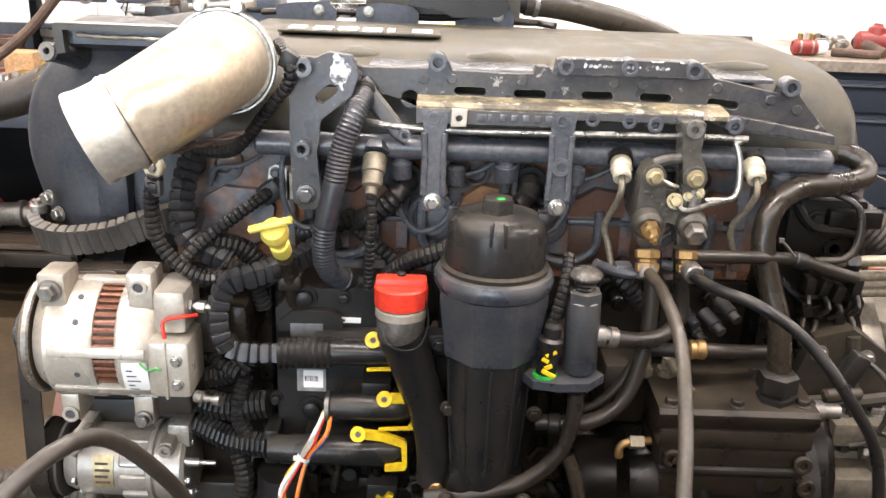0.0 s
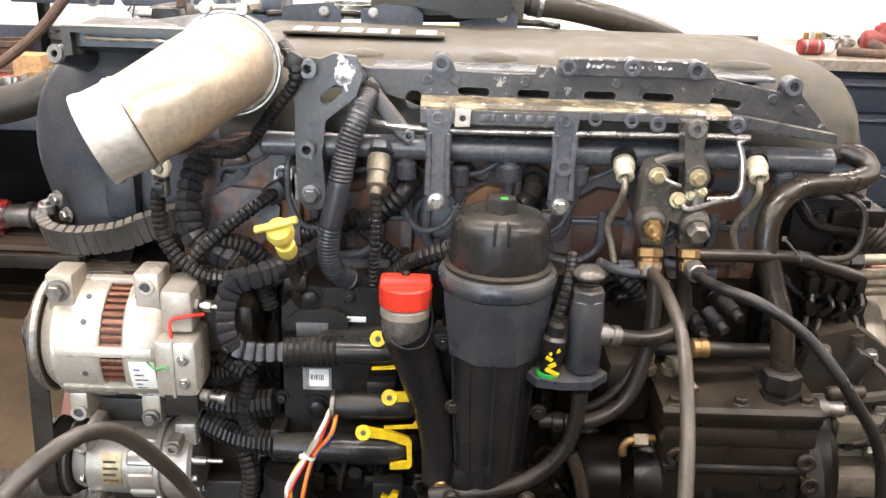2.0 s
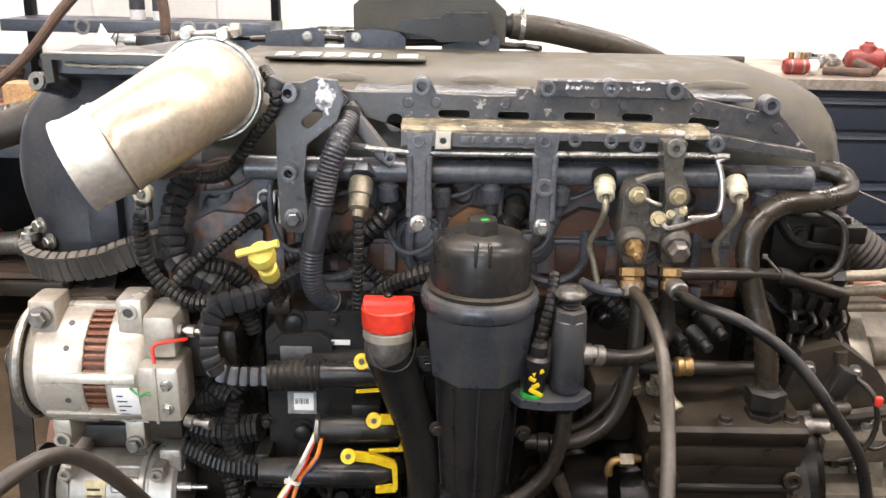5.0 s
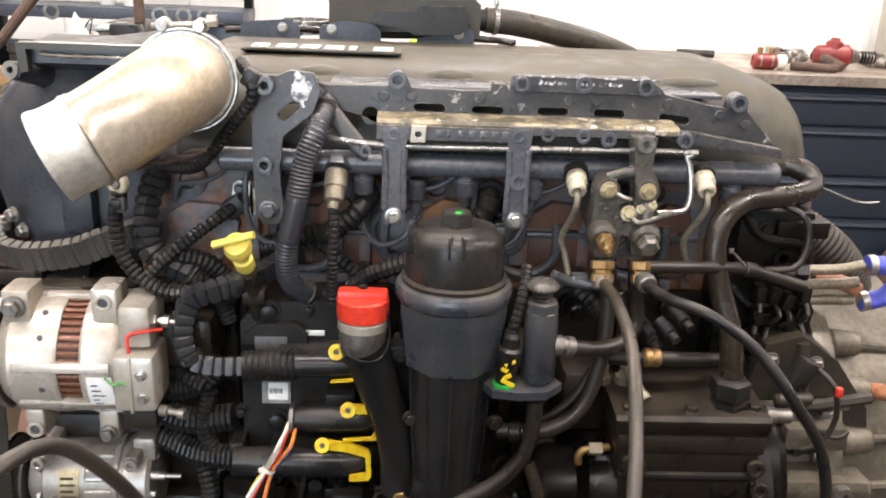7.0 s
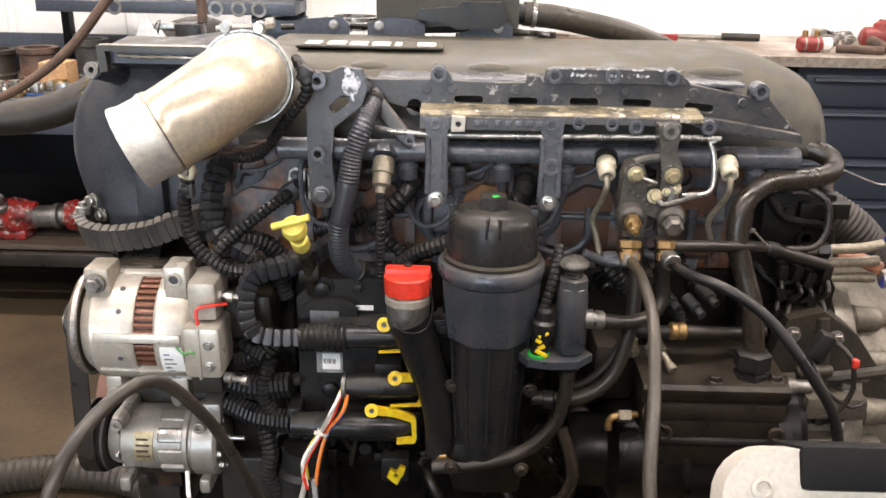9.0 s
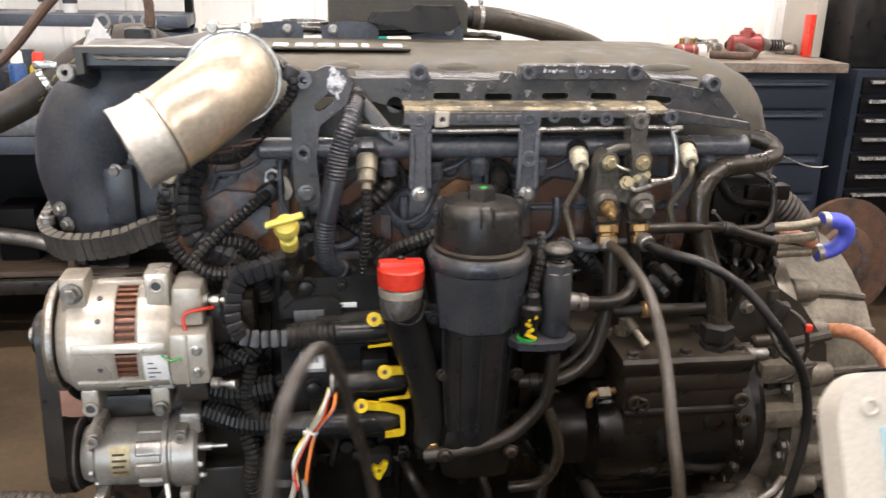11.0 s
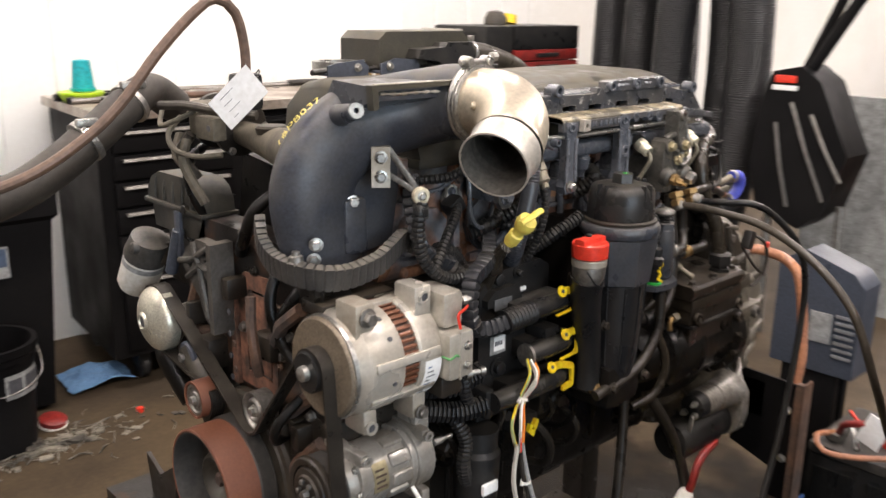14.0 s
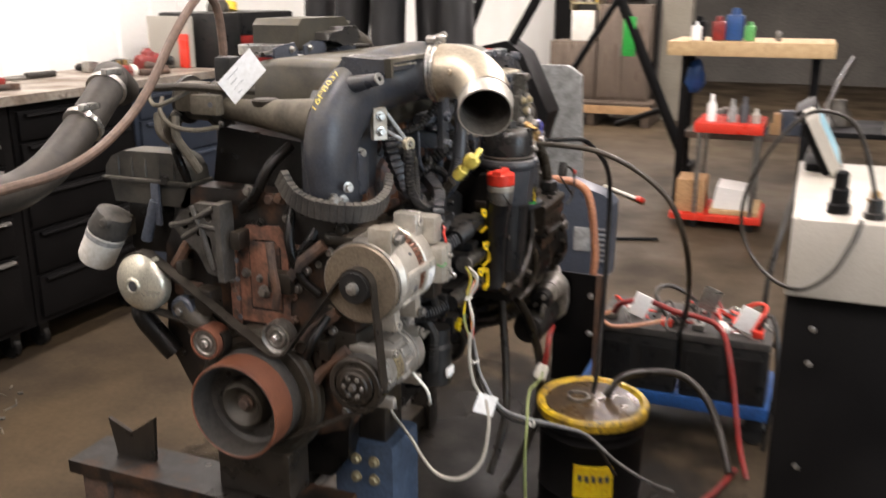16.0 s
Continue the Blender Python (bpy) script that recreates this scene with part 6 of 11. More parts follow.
box(bm, (-0.505, 1.275, 1.20), (-0.455, 1.32, 1.30), 0.014)
part("bolt_boss", bm, M_DUCT, t)
# conical branch over the front of the engine
bm = B()
sweep(bm, smooth_path([(-0.515, 1.36, 1.360), (-0.505, 1.43, 1.364), (-0.495, 1.50, 1.366), (-0.49, 1.57, 1.370), (-0.49, 1.62, 1.374)], 0.012), lambda i, s: 0.024 + 0.026 * (1 - s) ** 1.4, 24)
part("cone", bm, M_DUSTTAN, t)
bm = B()
lathe(bm, (-0.494, 1.512, 1.385), (0, 0, 1), [(0, 0.028), (0.012, 0.031), (0.016, 0.026), (0.016, 0)], 20)
part("cap", bm, M_HOUSING, t)
# paint-marker writing over the shoulder
TEXT_TURN = 13
cu = bpy.data.curves.new("marker_text", "FONT")
cu.body, cu.size, cu.extrude, cu.align_x, cu.align_y = "16PB037", 0.031, 0.0006, "CENTER", "CENTER"
cu.offset = -0.0004
tx = new("marker_text", cu)
txt_dir = Vector((0.057, -0.039, 0.081)).normalized()
nrm = Vector((-0.80, -0.30, 0.42))
nrm = (nrm - txt_dir * nrm.dot(txt_dir)).normalized()
rot = Matrix((txt_dir, nrm.cross(txt_dir), nrm)).transposed().to_4x4()
dg = bpy.context.evaluated_depsgraph_get()
me = bpy.data.meshes.new_from_object(tx.evaluated_get(dg))
bpy.data.objects.remove(tx)
me.transform(Matrix.Translation((-0.569, 1.312, 1.432)) @ rot)
for v in me.vertices:
    i = min(range(len(duct_path)), key=lambda q: (duct_path[q] - v.co).length)
    a, b = duct_path[max(i - 1, 0)], duct_path[min(i + 1, len(duct_path) - 1)]
    d = (b - a).normalized()
    foot = a + d * (v.co - a).dot(d)
    f = i / (len(duct_path) - 1) * 9
    r = rad[min(int(f), 8)] + (rad[min(int(f), 8) + 1] - rad[min(int(f), 8)]) * (f - min(int(f), 8))
    o = Matrix.Rotation(radians(TEXT_TURN), 3, d) @ (v.co - foot)
    v.co = foot + o.normalized() * (r + 0.0085)
    wob = noise.noise_vector(v.co * 90) * 0.0016
    v.co = flattened(v.co + wob - o.normalized() * wob.dot(o.normalized()))
me.materials.clear()
me.materials.append(M_PALEYELLOW)
ob = new("writing", me)
ob.parent = t
ob.matrix_parent_inverse = Matrix.Translation(-Vector(t.location))
ob["label"] = "yellow paint marker writing"

# ---- aluminium elbow pipe ----
t = thing("inlet_pipe", (-0.30, 1.12, 1.39), "tan-stained aluminium elbow pipe clamped to the duct", "pipe")
ctl = [(-0.283, 1.212, 1.455), (-0.2825, 1.175, 1.456), (-0.285, 1.138, 1.455), (-0.296, 1.103, 1.448), (-0.320, 1.070, 1.431), (-0.360, 1.0435, 1.406), (-0.409, 1.026, 1.382)]
path = smooth_path(ctl, 0.006)
N = len(path)
bm = B()


def elbow_r(i, s):
    r = 0.0595 - 0.0035 * max(0.0, (s - 0.35) / 0.65)
    if 0.80 < s < 0.845:
        r += 0.0028
    if s > 0.975:
        r += 0.002
    return r


cut_at = int(N * 0.80)
sweep(bm, path[:cut_at + 1], lambda i, s: elbow_r(i, s * cut_at / (N - 1)), 40, caps=False)
pipe = part("elbow", bm, M_ALU_TAN, t, "tan heat-stained aluminium elbow", sharp=0.9)
bm = B()
sweep(bm, path[cut_at:], lambda i, s: elbow_r(i, 0.80 + 0.20 * s), 40, caps=False)
lip_out = list(bm.verts)[-40:]
lip_in = [bm.verts.new(path[-1] + (v.co - path[-1]) * (1 - 0.003 / elbow_r(0, 1))) for v in lip_out]
for k in range(40):
    bm.faces.new((lip_out[k], lip_out[(k + 1) % 40], lip_in[(k + 1) % 40], lip_in[k]))
part("outlet_sleeve", bm, M_PALEALU, pipe, "silvery welded end sleeve", sharp=0.9)
# Bore has a darker grey than the outer face of the pipe.
part("bore", sweep(B(), path, lambda i, s: elbow_r(0, s) - 0.003, 40, caps=False), M_BORE, pipe, "grey inside of the pipe")
bm = B()
d = (path[int(N * 0.795)] - path[int(N * 0.775)]).normalized()
_, u, w = axis_frame(d)
q = [path[int(N * 0.795)] + (u * math.cos(a) + w * math.sin(a)) * (0.0578 + 0.0007 * math.sin(40 * a)) for a in [2 * math.pi * i / 60 for i in range(61)]]
sweep(bm, q, 0.0024, 6)
part("weld_bead", bm, M_WELD, pipe, "grimy brown weld bead")
part("weld_tab", lathe(B(), (-0.337, 1.131, 1.457), (-0.9, 0.1, 0.2), [(0, 0.010), (0.012, 0.007), (0.018, 0.004), (0.018, 0)], 10), M_ALU_TAN, pipe)
clamp = B()
lathe(clamp, (-0.284, 1.196, 1.455), (0.01, -1, 0.01), [(0, 0.0592), (0, 0.0640), (0.003, 0.0690), (0.007, 0.0700), (0.012, 0.0665), (0.015, 0.0665), (0.019, 0.0645), (0.02, 0.0592), (0, 0.0592)], 44, caps=False)
cl = part("band_clamp", clamp, M_STEEL, t, "bright V-band clamp")
bm = B()
lathe(bm, (-0.284, 1.184, 1.455), (0.01, -1, 0.01), [(0, 0.0665), (0, 0.0690), (0.004, 0.0690), (0.004, 0.0665), (0, 0.0665)], 44, caps=False)
part("band", bm, M_STEEL, cl)
part("t_bolt", cyl(B(), (-0.325, 1.188, 1.524), (-0.245, 1.188, 1.530), 0.004, n=10), M_STEEL, cl)
for x in (-0.31, -0.262):
    part("trunnion", lathe(B(), (x, 1.177, 1.526), (0, 1, 0), [(0, 0.007), (0.003, 0.009), (0.021, 0.010), (0.024, 0.008)], 14), M_STEEL, cl)
part("nut", lathe(B(), (-0.252, 1.188, 1.5325), (1, 0, 0.07), [(0, 0.0085), (0.012, 0.0085)], 6), M_STEEL, cl)
bm = B()
for k in range(2):
    pts = [(-0.335 + 0.0115 * i, 1.105 + 0.003 * math.cos(i * 1.2 + 3.14 * k), 1.352 + 0.0035 * i + 0.003 * math.sin(i * 1.2 + 3.14 * k)) for i in range(9)]
    sweep(bm, smooth_path(pts, 0.005), 0.0022, 6)
part("twisted_wire", bm, M_RUST, t, "rusty twisted wire hanging under the pipe")

# bracket lug below the duct
t = thing("stay_bracket", (-0.40, 1.24, 1.30), "zinc stay bracket bolted to the intake duct", "bracket")
for z in (1.384, 1.338):
    part("arm", sweep(B(), smooth_path([(-0.391, 1.215, 1.303 + 0.004 * (z > 1.36)), (-0.408, 1.232, 1.305 + (z - 1.305) * 0.45), (-0.428, 1.256, z)], 0.006), 0.0055, 8, 0.45, up=(0, 0, 1)), M_DULLSTEEL, t)
bm = B()
lathe(bm, (-0.391, 1.217, 1.303), (-0.3, -0.95, 0), [(0, 0.0145), (0.002, 0.0155), (0.011, 0.0155), (0.013, 0.013), (0.013, 0.0085), (0.006, 0.008)], 22)
part("eyelet", bm, M_CREAMZINC, t)
part("eyelet_bolt", bolt(B(), (-0.3925, 1.209, 1.303), (-0.3, -0.95, 0), 0.006), M_STEEL, t)
bm = B()
box(bm, (-0.405, 1.199, 1.262), (-0.383, 1.219, 1.290), 0.004)
plug = part("sensor_plug", bm, M_TRAY, t, "dusty grey sensor plug")
bm = B()
box(bm, (-0.400, 1.1965, 1.268), (-0.388, 1.2, 1.282), 0.001)
part("latch", bm, M_BLACK, plug)

# ---- alternator ----
AY, AZ = 1.238, 1.032
t = thing("alternator", (-0.46, AY, 0.93), "pale cast aluminium alternator with brown copper windings", "alternator")
bm = B()
lathe(bm, (-0.572, AY, AZ), (1, 0, 0), [(0, 0.04), (0, 0.078), (0.012, 0.086), (0.020, 0.093), (0.085, 0.095), (0.090, 0.092)], 44)
fh = part("front_housing", bm, M_ALU, t)
bm = B()
lathe(bm, (-0.450, AY, AZ), (1, 0, 0), [(0, 0.092), (0.004, 0.095), (0.045, 0.094), (0.055, 0.088), (0.066, 0.078), (0.068, 0.03)], 44)
rh = part("rear_housing", bm, M_ALU, t)
for k in range(48):
    a = 2 * math.pi * k / 48
    a1 = a + 2 * math.pi / 48 * 0.58
    bm = B()
    prof = [(AY + r * math.cos(b), AZ + r * math.sin(b)) for r, b in ((0.084, a), (0.0895, a), (0.0905, (a + a1) / 2), (0.0895, a1), (0.084, a1))]
    prism(bm, prof, -0.485, -0.447)
    part("winding", bm, M_COPPER, t)
part("core", cyl(B(), (-0.49, AY, AZ), (-0.44, AY, AZ), 0.085, n=36), M_RUST, t)
for a in (math.radians(v) for v in (95, 172, 215, 262, 330, 30)):
    y, z = AY + 0.0895 * math.cos(a), AZ + 0.0895 * math.sin(a)
    bm = B()
    box(bm, (-0.545, y - 0.008, z - 0.008), (-0.405, y + 0.008, z + 0.008), 0.003, Matrix.Rotation(a, 3, "X"))
    part("tie_rail", bm, M_ALU, t)
for k in range(6):
    a = math.radians(122 + 24 * k)
    for x in (-0.505,) if k % 2 else (-0.505, -0.425):
        y, z = AY + 0.0945 * math.cos(a), AZ + 0.0945 * math.sin(a)
        part("vent", lathe(B(), (x, y, z), (0, math.cos(a), math.sin(a)), [(-0.002, 0.0045), (0.0012, 0.0045)], 10), M_INK, t)


for x in (-0.4905, -0.4425):
    part("seam", lathe(B(), (x, AY, AZ), (1, 0, 0), [(0, 0.085), (0, 0.0925), (0.0025, 0.0925), (0.0025, 0.085)], 44, caps=False), M_DARKMETAL, t, "dark joint between the castings")


def ear(x0, x1, z0, z1, hole_z):
    c = B()
    box(c, (x0, AY - 0.062, z0), (x1, AY - 0.005, z1), 0.006)
    e = part("mounting_ear", c, M_ALU, t)
    c = B()
    ring(c, ((x0 + x1) / 2, AY - 0.0622, hole_z), (0, -1, 0), 0.0075, 0.0125, 0.004, 18)
    part("bush", c, M_ALU, e)
    part("bore", lathe(B(), ((x0 + x1) / 2, AY - 0.0625, hole_z), (0, -1, 0), [(-0.004, 0.0075), (0.0006, 0.0075)], 16), M_INK, e)
    return e


ear(-0.562, -0.522, 1.085, 1.150, 1.130)
ear(-0.436, -0.398, 1.085, 1.155, 1.135)
ear(-0.548, -0.520, 0.915, 0.960, 0.927)
ear(-0.440, -0.410, 0.911, 0.960, 0.924)
part("pivot_bolt", bolt(B(), (-0.542, AY - 0.066, 1.127), (0, -1, 0), 0.0125), M_DULLSTEEL, t)
part("pivot_bolt", bolt(B(), (-0.425, AY - 0.066, 0.924), (0, -1, 0), 0.010), M_DULLSTEEL, t)
# rear electronics
bm = B()
box(bm, (-0.392, 1.150, 1.075), (-0.345, 1.235, 1.140), 0.010)
part("rectifier", bm, M_ALU, t)
bm = B()
box(bm, (-0.398, 1.128, 0.985), (-0.338, 1.21, 1.072), 0.009)
reg = part("regulator", bm, M_ALU, t)
bm = B()
box(bm, (-0.374, 1.1255, 0.984), (-0.369, 1.13, 1.073), 0.002)
part("seam", bm, M_ALU, reg)
for z in (1.008, 1.045):
    part("screw", bolt(B(), (-0.356, 1.128, z), (0, -1, 0), 0.0065, washer=True), M_STEEL, reg)
# Block coloured dark to stand for the shaded gap under the regulator.
bm = B()
box(bm, (-0.395, 1.15, 0.945), (-0.345, 1.225, 0.984), 0.006)
part("end_cover", bm, M_PAINT_DIRTY, t)
part("bearing_boss", cyl(B(), (-0.385, AY, AZ), (-0.365, AY, AZ), 0.03, n=20, chamfer=0.004), M_ALU, t)
part("terminal", lathe(B(), (-0.346, 1.172, 1.112), (1, -0.2, 0), [(0, 0.012), (0.008, 0.012), (0.008, 0.005), (0.014, 0.005), (0.014, 0.009), (0.026, 0.009), (0.026, 0.005), (0.04, 0.005)], 6), M_STEEL, t)
part("ground_stud", lathe(B(), (-0.338, 1.15, 0.978), (1, -0.3, 0), [(0, 0.009), (0.012, 0.009), (0.014, 0.005), (0.03, 0.005), (0.03, 0.008), (0.04, 0.008)], 12), M_STEEL, t)
part("red_wire", hose_mesh([(-0.33, 1.155, 1.105), (-0.352, 1.14, 1.107), (-0.372, 1.135, 1.102), (-0.371, 1.13, 1.078)], 0.0028, 8, 0.005), M_RED, t, "short red wire")
part("green_wire", hose_mesh([(-0.41, 1.135, 1.036), (-0.395, 1.128, 1.028), (-0.385, 1.126, 1.034), (-0.378, 1.126, 1.03)], 0.002, 6, 0.005), M_GREENWIRE, t)
bm = B()
prism(bm, [(AY + 0.0957 * math.cos(a), AZ + 0.0957 * math.sin(a)) for a in [math.radians(180 + 5 * i) for i in range(12)]] + [(AY + 0.0945 * math.cos(a), AZ + 0.0945 * math.sin(a)) for a in [math.radians(235 - 5 * i) for i in range(12)]], -0.440, -0.403)
lab = part("label", bm, M_WHITE, t, "white printed sticker")
for k in range(8):
    a = math.radians(188 + 5.6 * k)
    c = B()
    box(c, (-0.434, AY + 0.0957 * math.cos(a) - 0.0006, AZ + 0.0957 * math.sin(a) - 0.001), (-0.434 + 0.009 + 0.010 * ((k * 7) % 3) / 2, AY + 0.0957 * math.cos(a) + 0.0004, AZ + 0.0957 * math.sin(a) + 0.001), 0)
    part("print", c, M_BLUE if k % 4 == 0 else M_INK, lab)
# fan disc, pulley and nut
part("fan_disc", lathe(B(), (-0.590, AY, AZ), (1, 0, 0), [(0, 0.03), (0, 0.084), (0.003, 0.087), (0.008, 0.088), (0.012, 0.086), (0.014, 0.04)], 44), M_TAUPE, t, "dull brown steel fan disc")
part("disc_rim", lathe(B(), (-0.583, AY, AZ), (1, 0, 0), [(0, 0.0865), (0, 0.0905), (0.007, 0.0915), (0.009, 0.089), (0.009, 0.0865), (0, 0.0865)], 44, caps=False), M_STEEL, t, "bright rim of the fan disc")
bm = B()
prof = [(0, 0.012), (0, 0.033)] + [(0.002 + 0.0017 * i, 0.036 if i % 2 else 0.0325) for i in range(16)] + [(0.030, 0.036), (0.031, 0.012)]
lathe(bm, (-0.620, AY, AZ), (1, 0, 0), prof, 32)
part("pulley", bm, M_BLACK, t)
part("nut", lathe(B(), (-0.632, AY, AZ), (1, 0, 0), [(0, 0.008), (0.002, 0.013), (0.014, 0.014), (0.014, 0.017), (0.018, 0.017)], 12), M_STEEL, t)
bm = B()
box(bm, (-0.56, 1.26, 0.93), (-0.38, 1.34, 0.96), 0.008)
part("mounting_bracket", bm, M_PAINT_DIRTY, t)
bm = B()
box(bm, (-0.56, 1.27, 1.10), (-0.40, 1.34, 1.125), 0.008)
part("mounting_bracket", bm, M_PAINT_DIRTY, t)

# ---- air conditioning compressor ----
CY, CZ = 1.245, 0.806
t = thing("compressor", (-0.47, CY, 0.74), "grey aluminium air conditioning compressor with a ribbed pulley", "compressor")
bm = B()
lathe(bm, (-0.568, CY, CZ), (1, 0, 0), [(0, 0.03), (0, 0.046), (0.01, 0.050), (0.022, 0.052), (0.026, 0.0575), (0.130, 0.0575), (0.134, 0.065), (0.142, 0.066), (0.144, 0.061), (0.148, 0.061), (0.150, 0.066), (0.186, 0.065), (0.192, 0.060), (0.193, 0.0)], 44)
part("body", bm, M_ALUGREY, t)
for k in range(5):
    a = math.radians(112 + 36 * k)
    y, z = CY + 0.056 * math.cos(a), CZ + 0.056 * math.sin(a)
    bm = B()
    box(bm, (-0.478, y - 0.007, z - 0.013), (-0.432, y + 0.007, z + 0.013), 0.006, Matrix.Rotation(a, 3, "X"), 3)
    part("lobe", bm, M_ALUGREY, t)
    part("through_bolt", bolt(B(), (-0.376, CY + 0.05 * math.cos(a), CZ + 0.05 * math.sin(a)), (1, 0, 0), 0.006), M_STEEL, t)
for k in range(4):
    a = math.radians(140 + 50 * k)
    part("front_bolt", bolt(B(), (-0.546, CY + 0.052 * math.cos(a), CZ + 0.052 * math.sin(a)), (-1, 0, 0), 0.006), M_STEEL, t)
for x in (-0.54, -0.40):
    bm = B()
    box(bm, (x - 0.011, CY - 0.062, CZ + 0.045), (x + 0.011, CY + 0.05, CZ + 0.070), 0.008)
    e = part("mounting_ear", bm, M_ALUGREY, t)
    bm = B()
    ring(bm, (x, CY - 0.063, CZ + 0.058), (0, -1, 0), 0.005, 0.010, 0.006, 16)
    part("bush", bm, M_ALUGREY, e)
    bm = B()
    box(bm, (x - 0.010, CY - 0.062, CZ - 0.078), (x + 0.010, CY + 0.03, CZ - 0.05), 0.007)
    part("mounting_ear", bm, M_ALUGREY, t)
bm = B()
prism(bm, [(CY + 0.0592 * math.cos(a), CZ + 0.0592 * math.sin(a)) for a in [math.radians(142 + 6 * i) for i in range(10)]] + [(CY + 0.056 * math.cos(a), CZ + 0.056 * math.sin(a)) for a in [math.radians(196 - 6 * i) for i in range(10)]], -0.518, -0.486)
lab = part("label", bm, M_CREAMPIPE, t, "brown and cream rating sticker")
for k in range(4):
    a = math.radians(156 + 10 * k)
    c = B()
    box(c, (-0.514, CY + 0.0592 * math.cos(a) - 0.0007, CZ + 0.0592 * math.sin(a) - 0.002), (-0.494 + 0.003 * (k % 2), CY + 0.0592 * math.cos(a) + 0.0004, CZ + 0.0592 * math.sin(a) + 0.002), 0)
    part("print", c, M_RUST, lab)
prof = [(0, 0.02), (0, 0.055)] + [(0.002 + 0.002 * i, 0.0615 if i % 2 else 0.057) for i in range(14)] + [(0.032, 0.0615), (0.034, 0.02)]
part("pulley", lathe(B(), (-0.605, CY, CZ), (1, 0, 0), prof, 40), M_DARKMETAL, t)
part("front_ring", lathe(B(), (-0.616, CY, CZ), (1, 0, 0), [(0, 0.049), (0, 0.060), (0.003, 0.063), (0.011, 0.064), (0.011, 0.049), (0, 0.049)], 40, caps=False), M_PAINT_DIRTY, t)
part("clutch_plate", lathe(B(), (-0.622, CY, CZ), (1, 0, 0), [(0.004, 0.012), (0.004, 0.022), (0, 0.025), (0, 0.031), (0.004, 0.034), (0.005, 0.044), (0.010, 0.047), (0.016, 0.047), (0.016, 0.02)], 36), M_PAINT_DIRTY, t)
for k in range(6):
    a = k * math.pi / 3
    part("rivet", cyl(B(), (-0.627, CY + 0.022 * math.cos(a), CZ + 0.022 * math.sin(a)), (-0.619, CY + 0.022 * math.cos(a), CZ + 0.022 * math.sin(a)), 0.005, n=10, chamfer=0.001), M_DULLSTEEL, t)
part("hub_nut", lathe(B(), (-0.632, CY, CZ), (1, 0, 0), [(0, 0.008), (0.012, 0.009)], 6), M_DULLSTEEL, t)
bm = B()
box(bm, (-0.405, CY - 0.035, CZ + 0.045), (-0.37, CY + 0.02, CZ + 0.085), 0.006)
part("port_block", bm, M_ALUGREY, t)
part("fitting", lathe(B(), (-0.372, CY - 0.05, CZ + 0.03), (1, 0, 0.0), [(0, 0.007), (0.02, 0.007), (0.02, 0.004), (0.045, 0.004)], 12), M_STEEL, t)
bm = B()
box(bm, (-0.55, 1.27, 0.74), (-0.38, 1.34, 0.90), 0.012)
part("bracket", bm, M_PAINT_DIRTY, t)
part("lead", hose_mesh([(-0.43, 1.19, 0.77), (-0.42, 1.16, 0.73), (-0.40, 1.16, 0.69), (-0.36, 1.18, 0.66)], 0.004, 8, 0.01), M_WHITEPLASTIC, t)

# ---- front pulleys ----
def pulley(name, y, z, x0, prof, material, hub, label, category="pulley"):
    p = thing(name, (x0, y, z), label, category)
    part("rim", lathe(B(), (x0, y, z), (1, 0, 0), prof, 40), material, p)
    if hub:
        part("bolt", bolt(B(), (x0 + hub[0], y, z), (-1, 0, 0), hub[1]), M_STEEL, p)
        part("spigot", cyl(B(), (x0 + 0.01, y, z), (-0.53, y, z), hub[1] * 1.2, n=14), M_DULLSTEEL, p)
    return p


WY, WZ = 1.803, 0.972
wp = pulley("water_pump_pulley", WY, WZ, -0.648, [(0.004, 0), (0.004, 0.013), (0, 0.0145), (0, 0.017), (0.005, 0.021), (0.007, 0.036), (0.016, 0.054), (0.023, 0.064), (0.030, 0.0685), (0.036, 0.0695), (0.055, 0.0695), (0.058, 0.064), (0.058, 0)], M_ZINC, None, "domed yellowed zinc belt pulley with a dark centre")
part("bore", cyl(B(), (-0.6445, WY, WZ), (-0.640, WY, WZ), 0.0125, n=16), M_INK, wp)
part("spigot", cyl(B(), (-0.62, WY, WZ), (-0.53, WY, WZ), 0.02, n=14), M_DULLSTEEL, wp)
pulley("idler_pulley", 1.452, 0.879, -0.598, [(0.006, 0), (0.006, 0.012), (0, 0.018), (0, 0.022), (0.008, 0.027), (0, 0.034), (0.0, 0.037), (0.034, 0.037), (0.034, 0)], M_DULLSTEEL, (0.004, 0.009), "dark steel idler pulley with a bolt")
ip = pulley("idler_pulley", 1.623, 0.852, -0.632, [(0.014, 0), (0.014, 0.0335), (0, 0.034), (0, 0.0385), (0.052, 0.0385), (0.052, 0)], M_PINKRUST, (0.006, 0.009), "idler pulley with an orange rusted rim and grey face")
part("face", lathe(B(), (-0.632, 1.623, 0.852), (1, 0, 0), [(0.003, 0.0), (0.003, 0.015), (0.006, 0.018), (0.006, 0.024), (0.003, 0.027), (0.003, 0.0325), (0.013, 0.0333)], 32), M_DULLSTEEL, ip, "grey steel face")
t = thing("belt_tensioner", (-0.57, 1.70, 0.88), "dusty grey cast belt tensioner arm", "tensioner")
bm = B()
sweep(bm, smooth_path([(-0.575, 1.715, 0.925), (-0.578, 1.69, 0.895), (-0.58, 1.63, 0.855)], 0.01), lambda i, s: 0.034 - 0.008 * s, 14)
part("arm", bm, M_HOUSING, t)
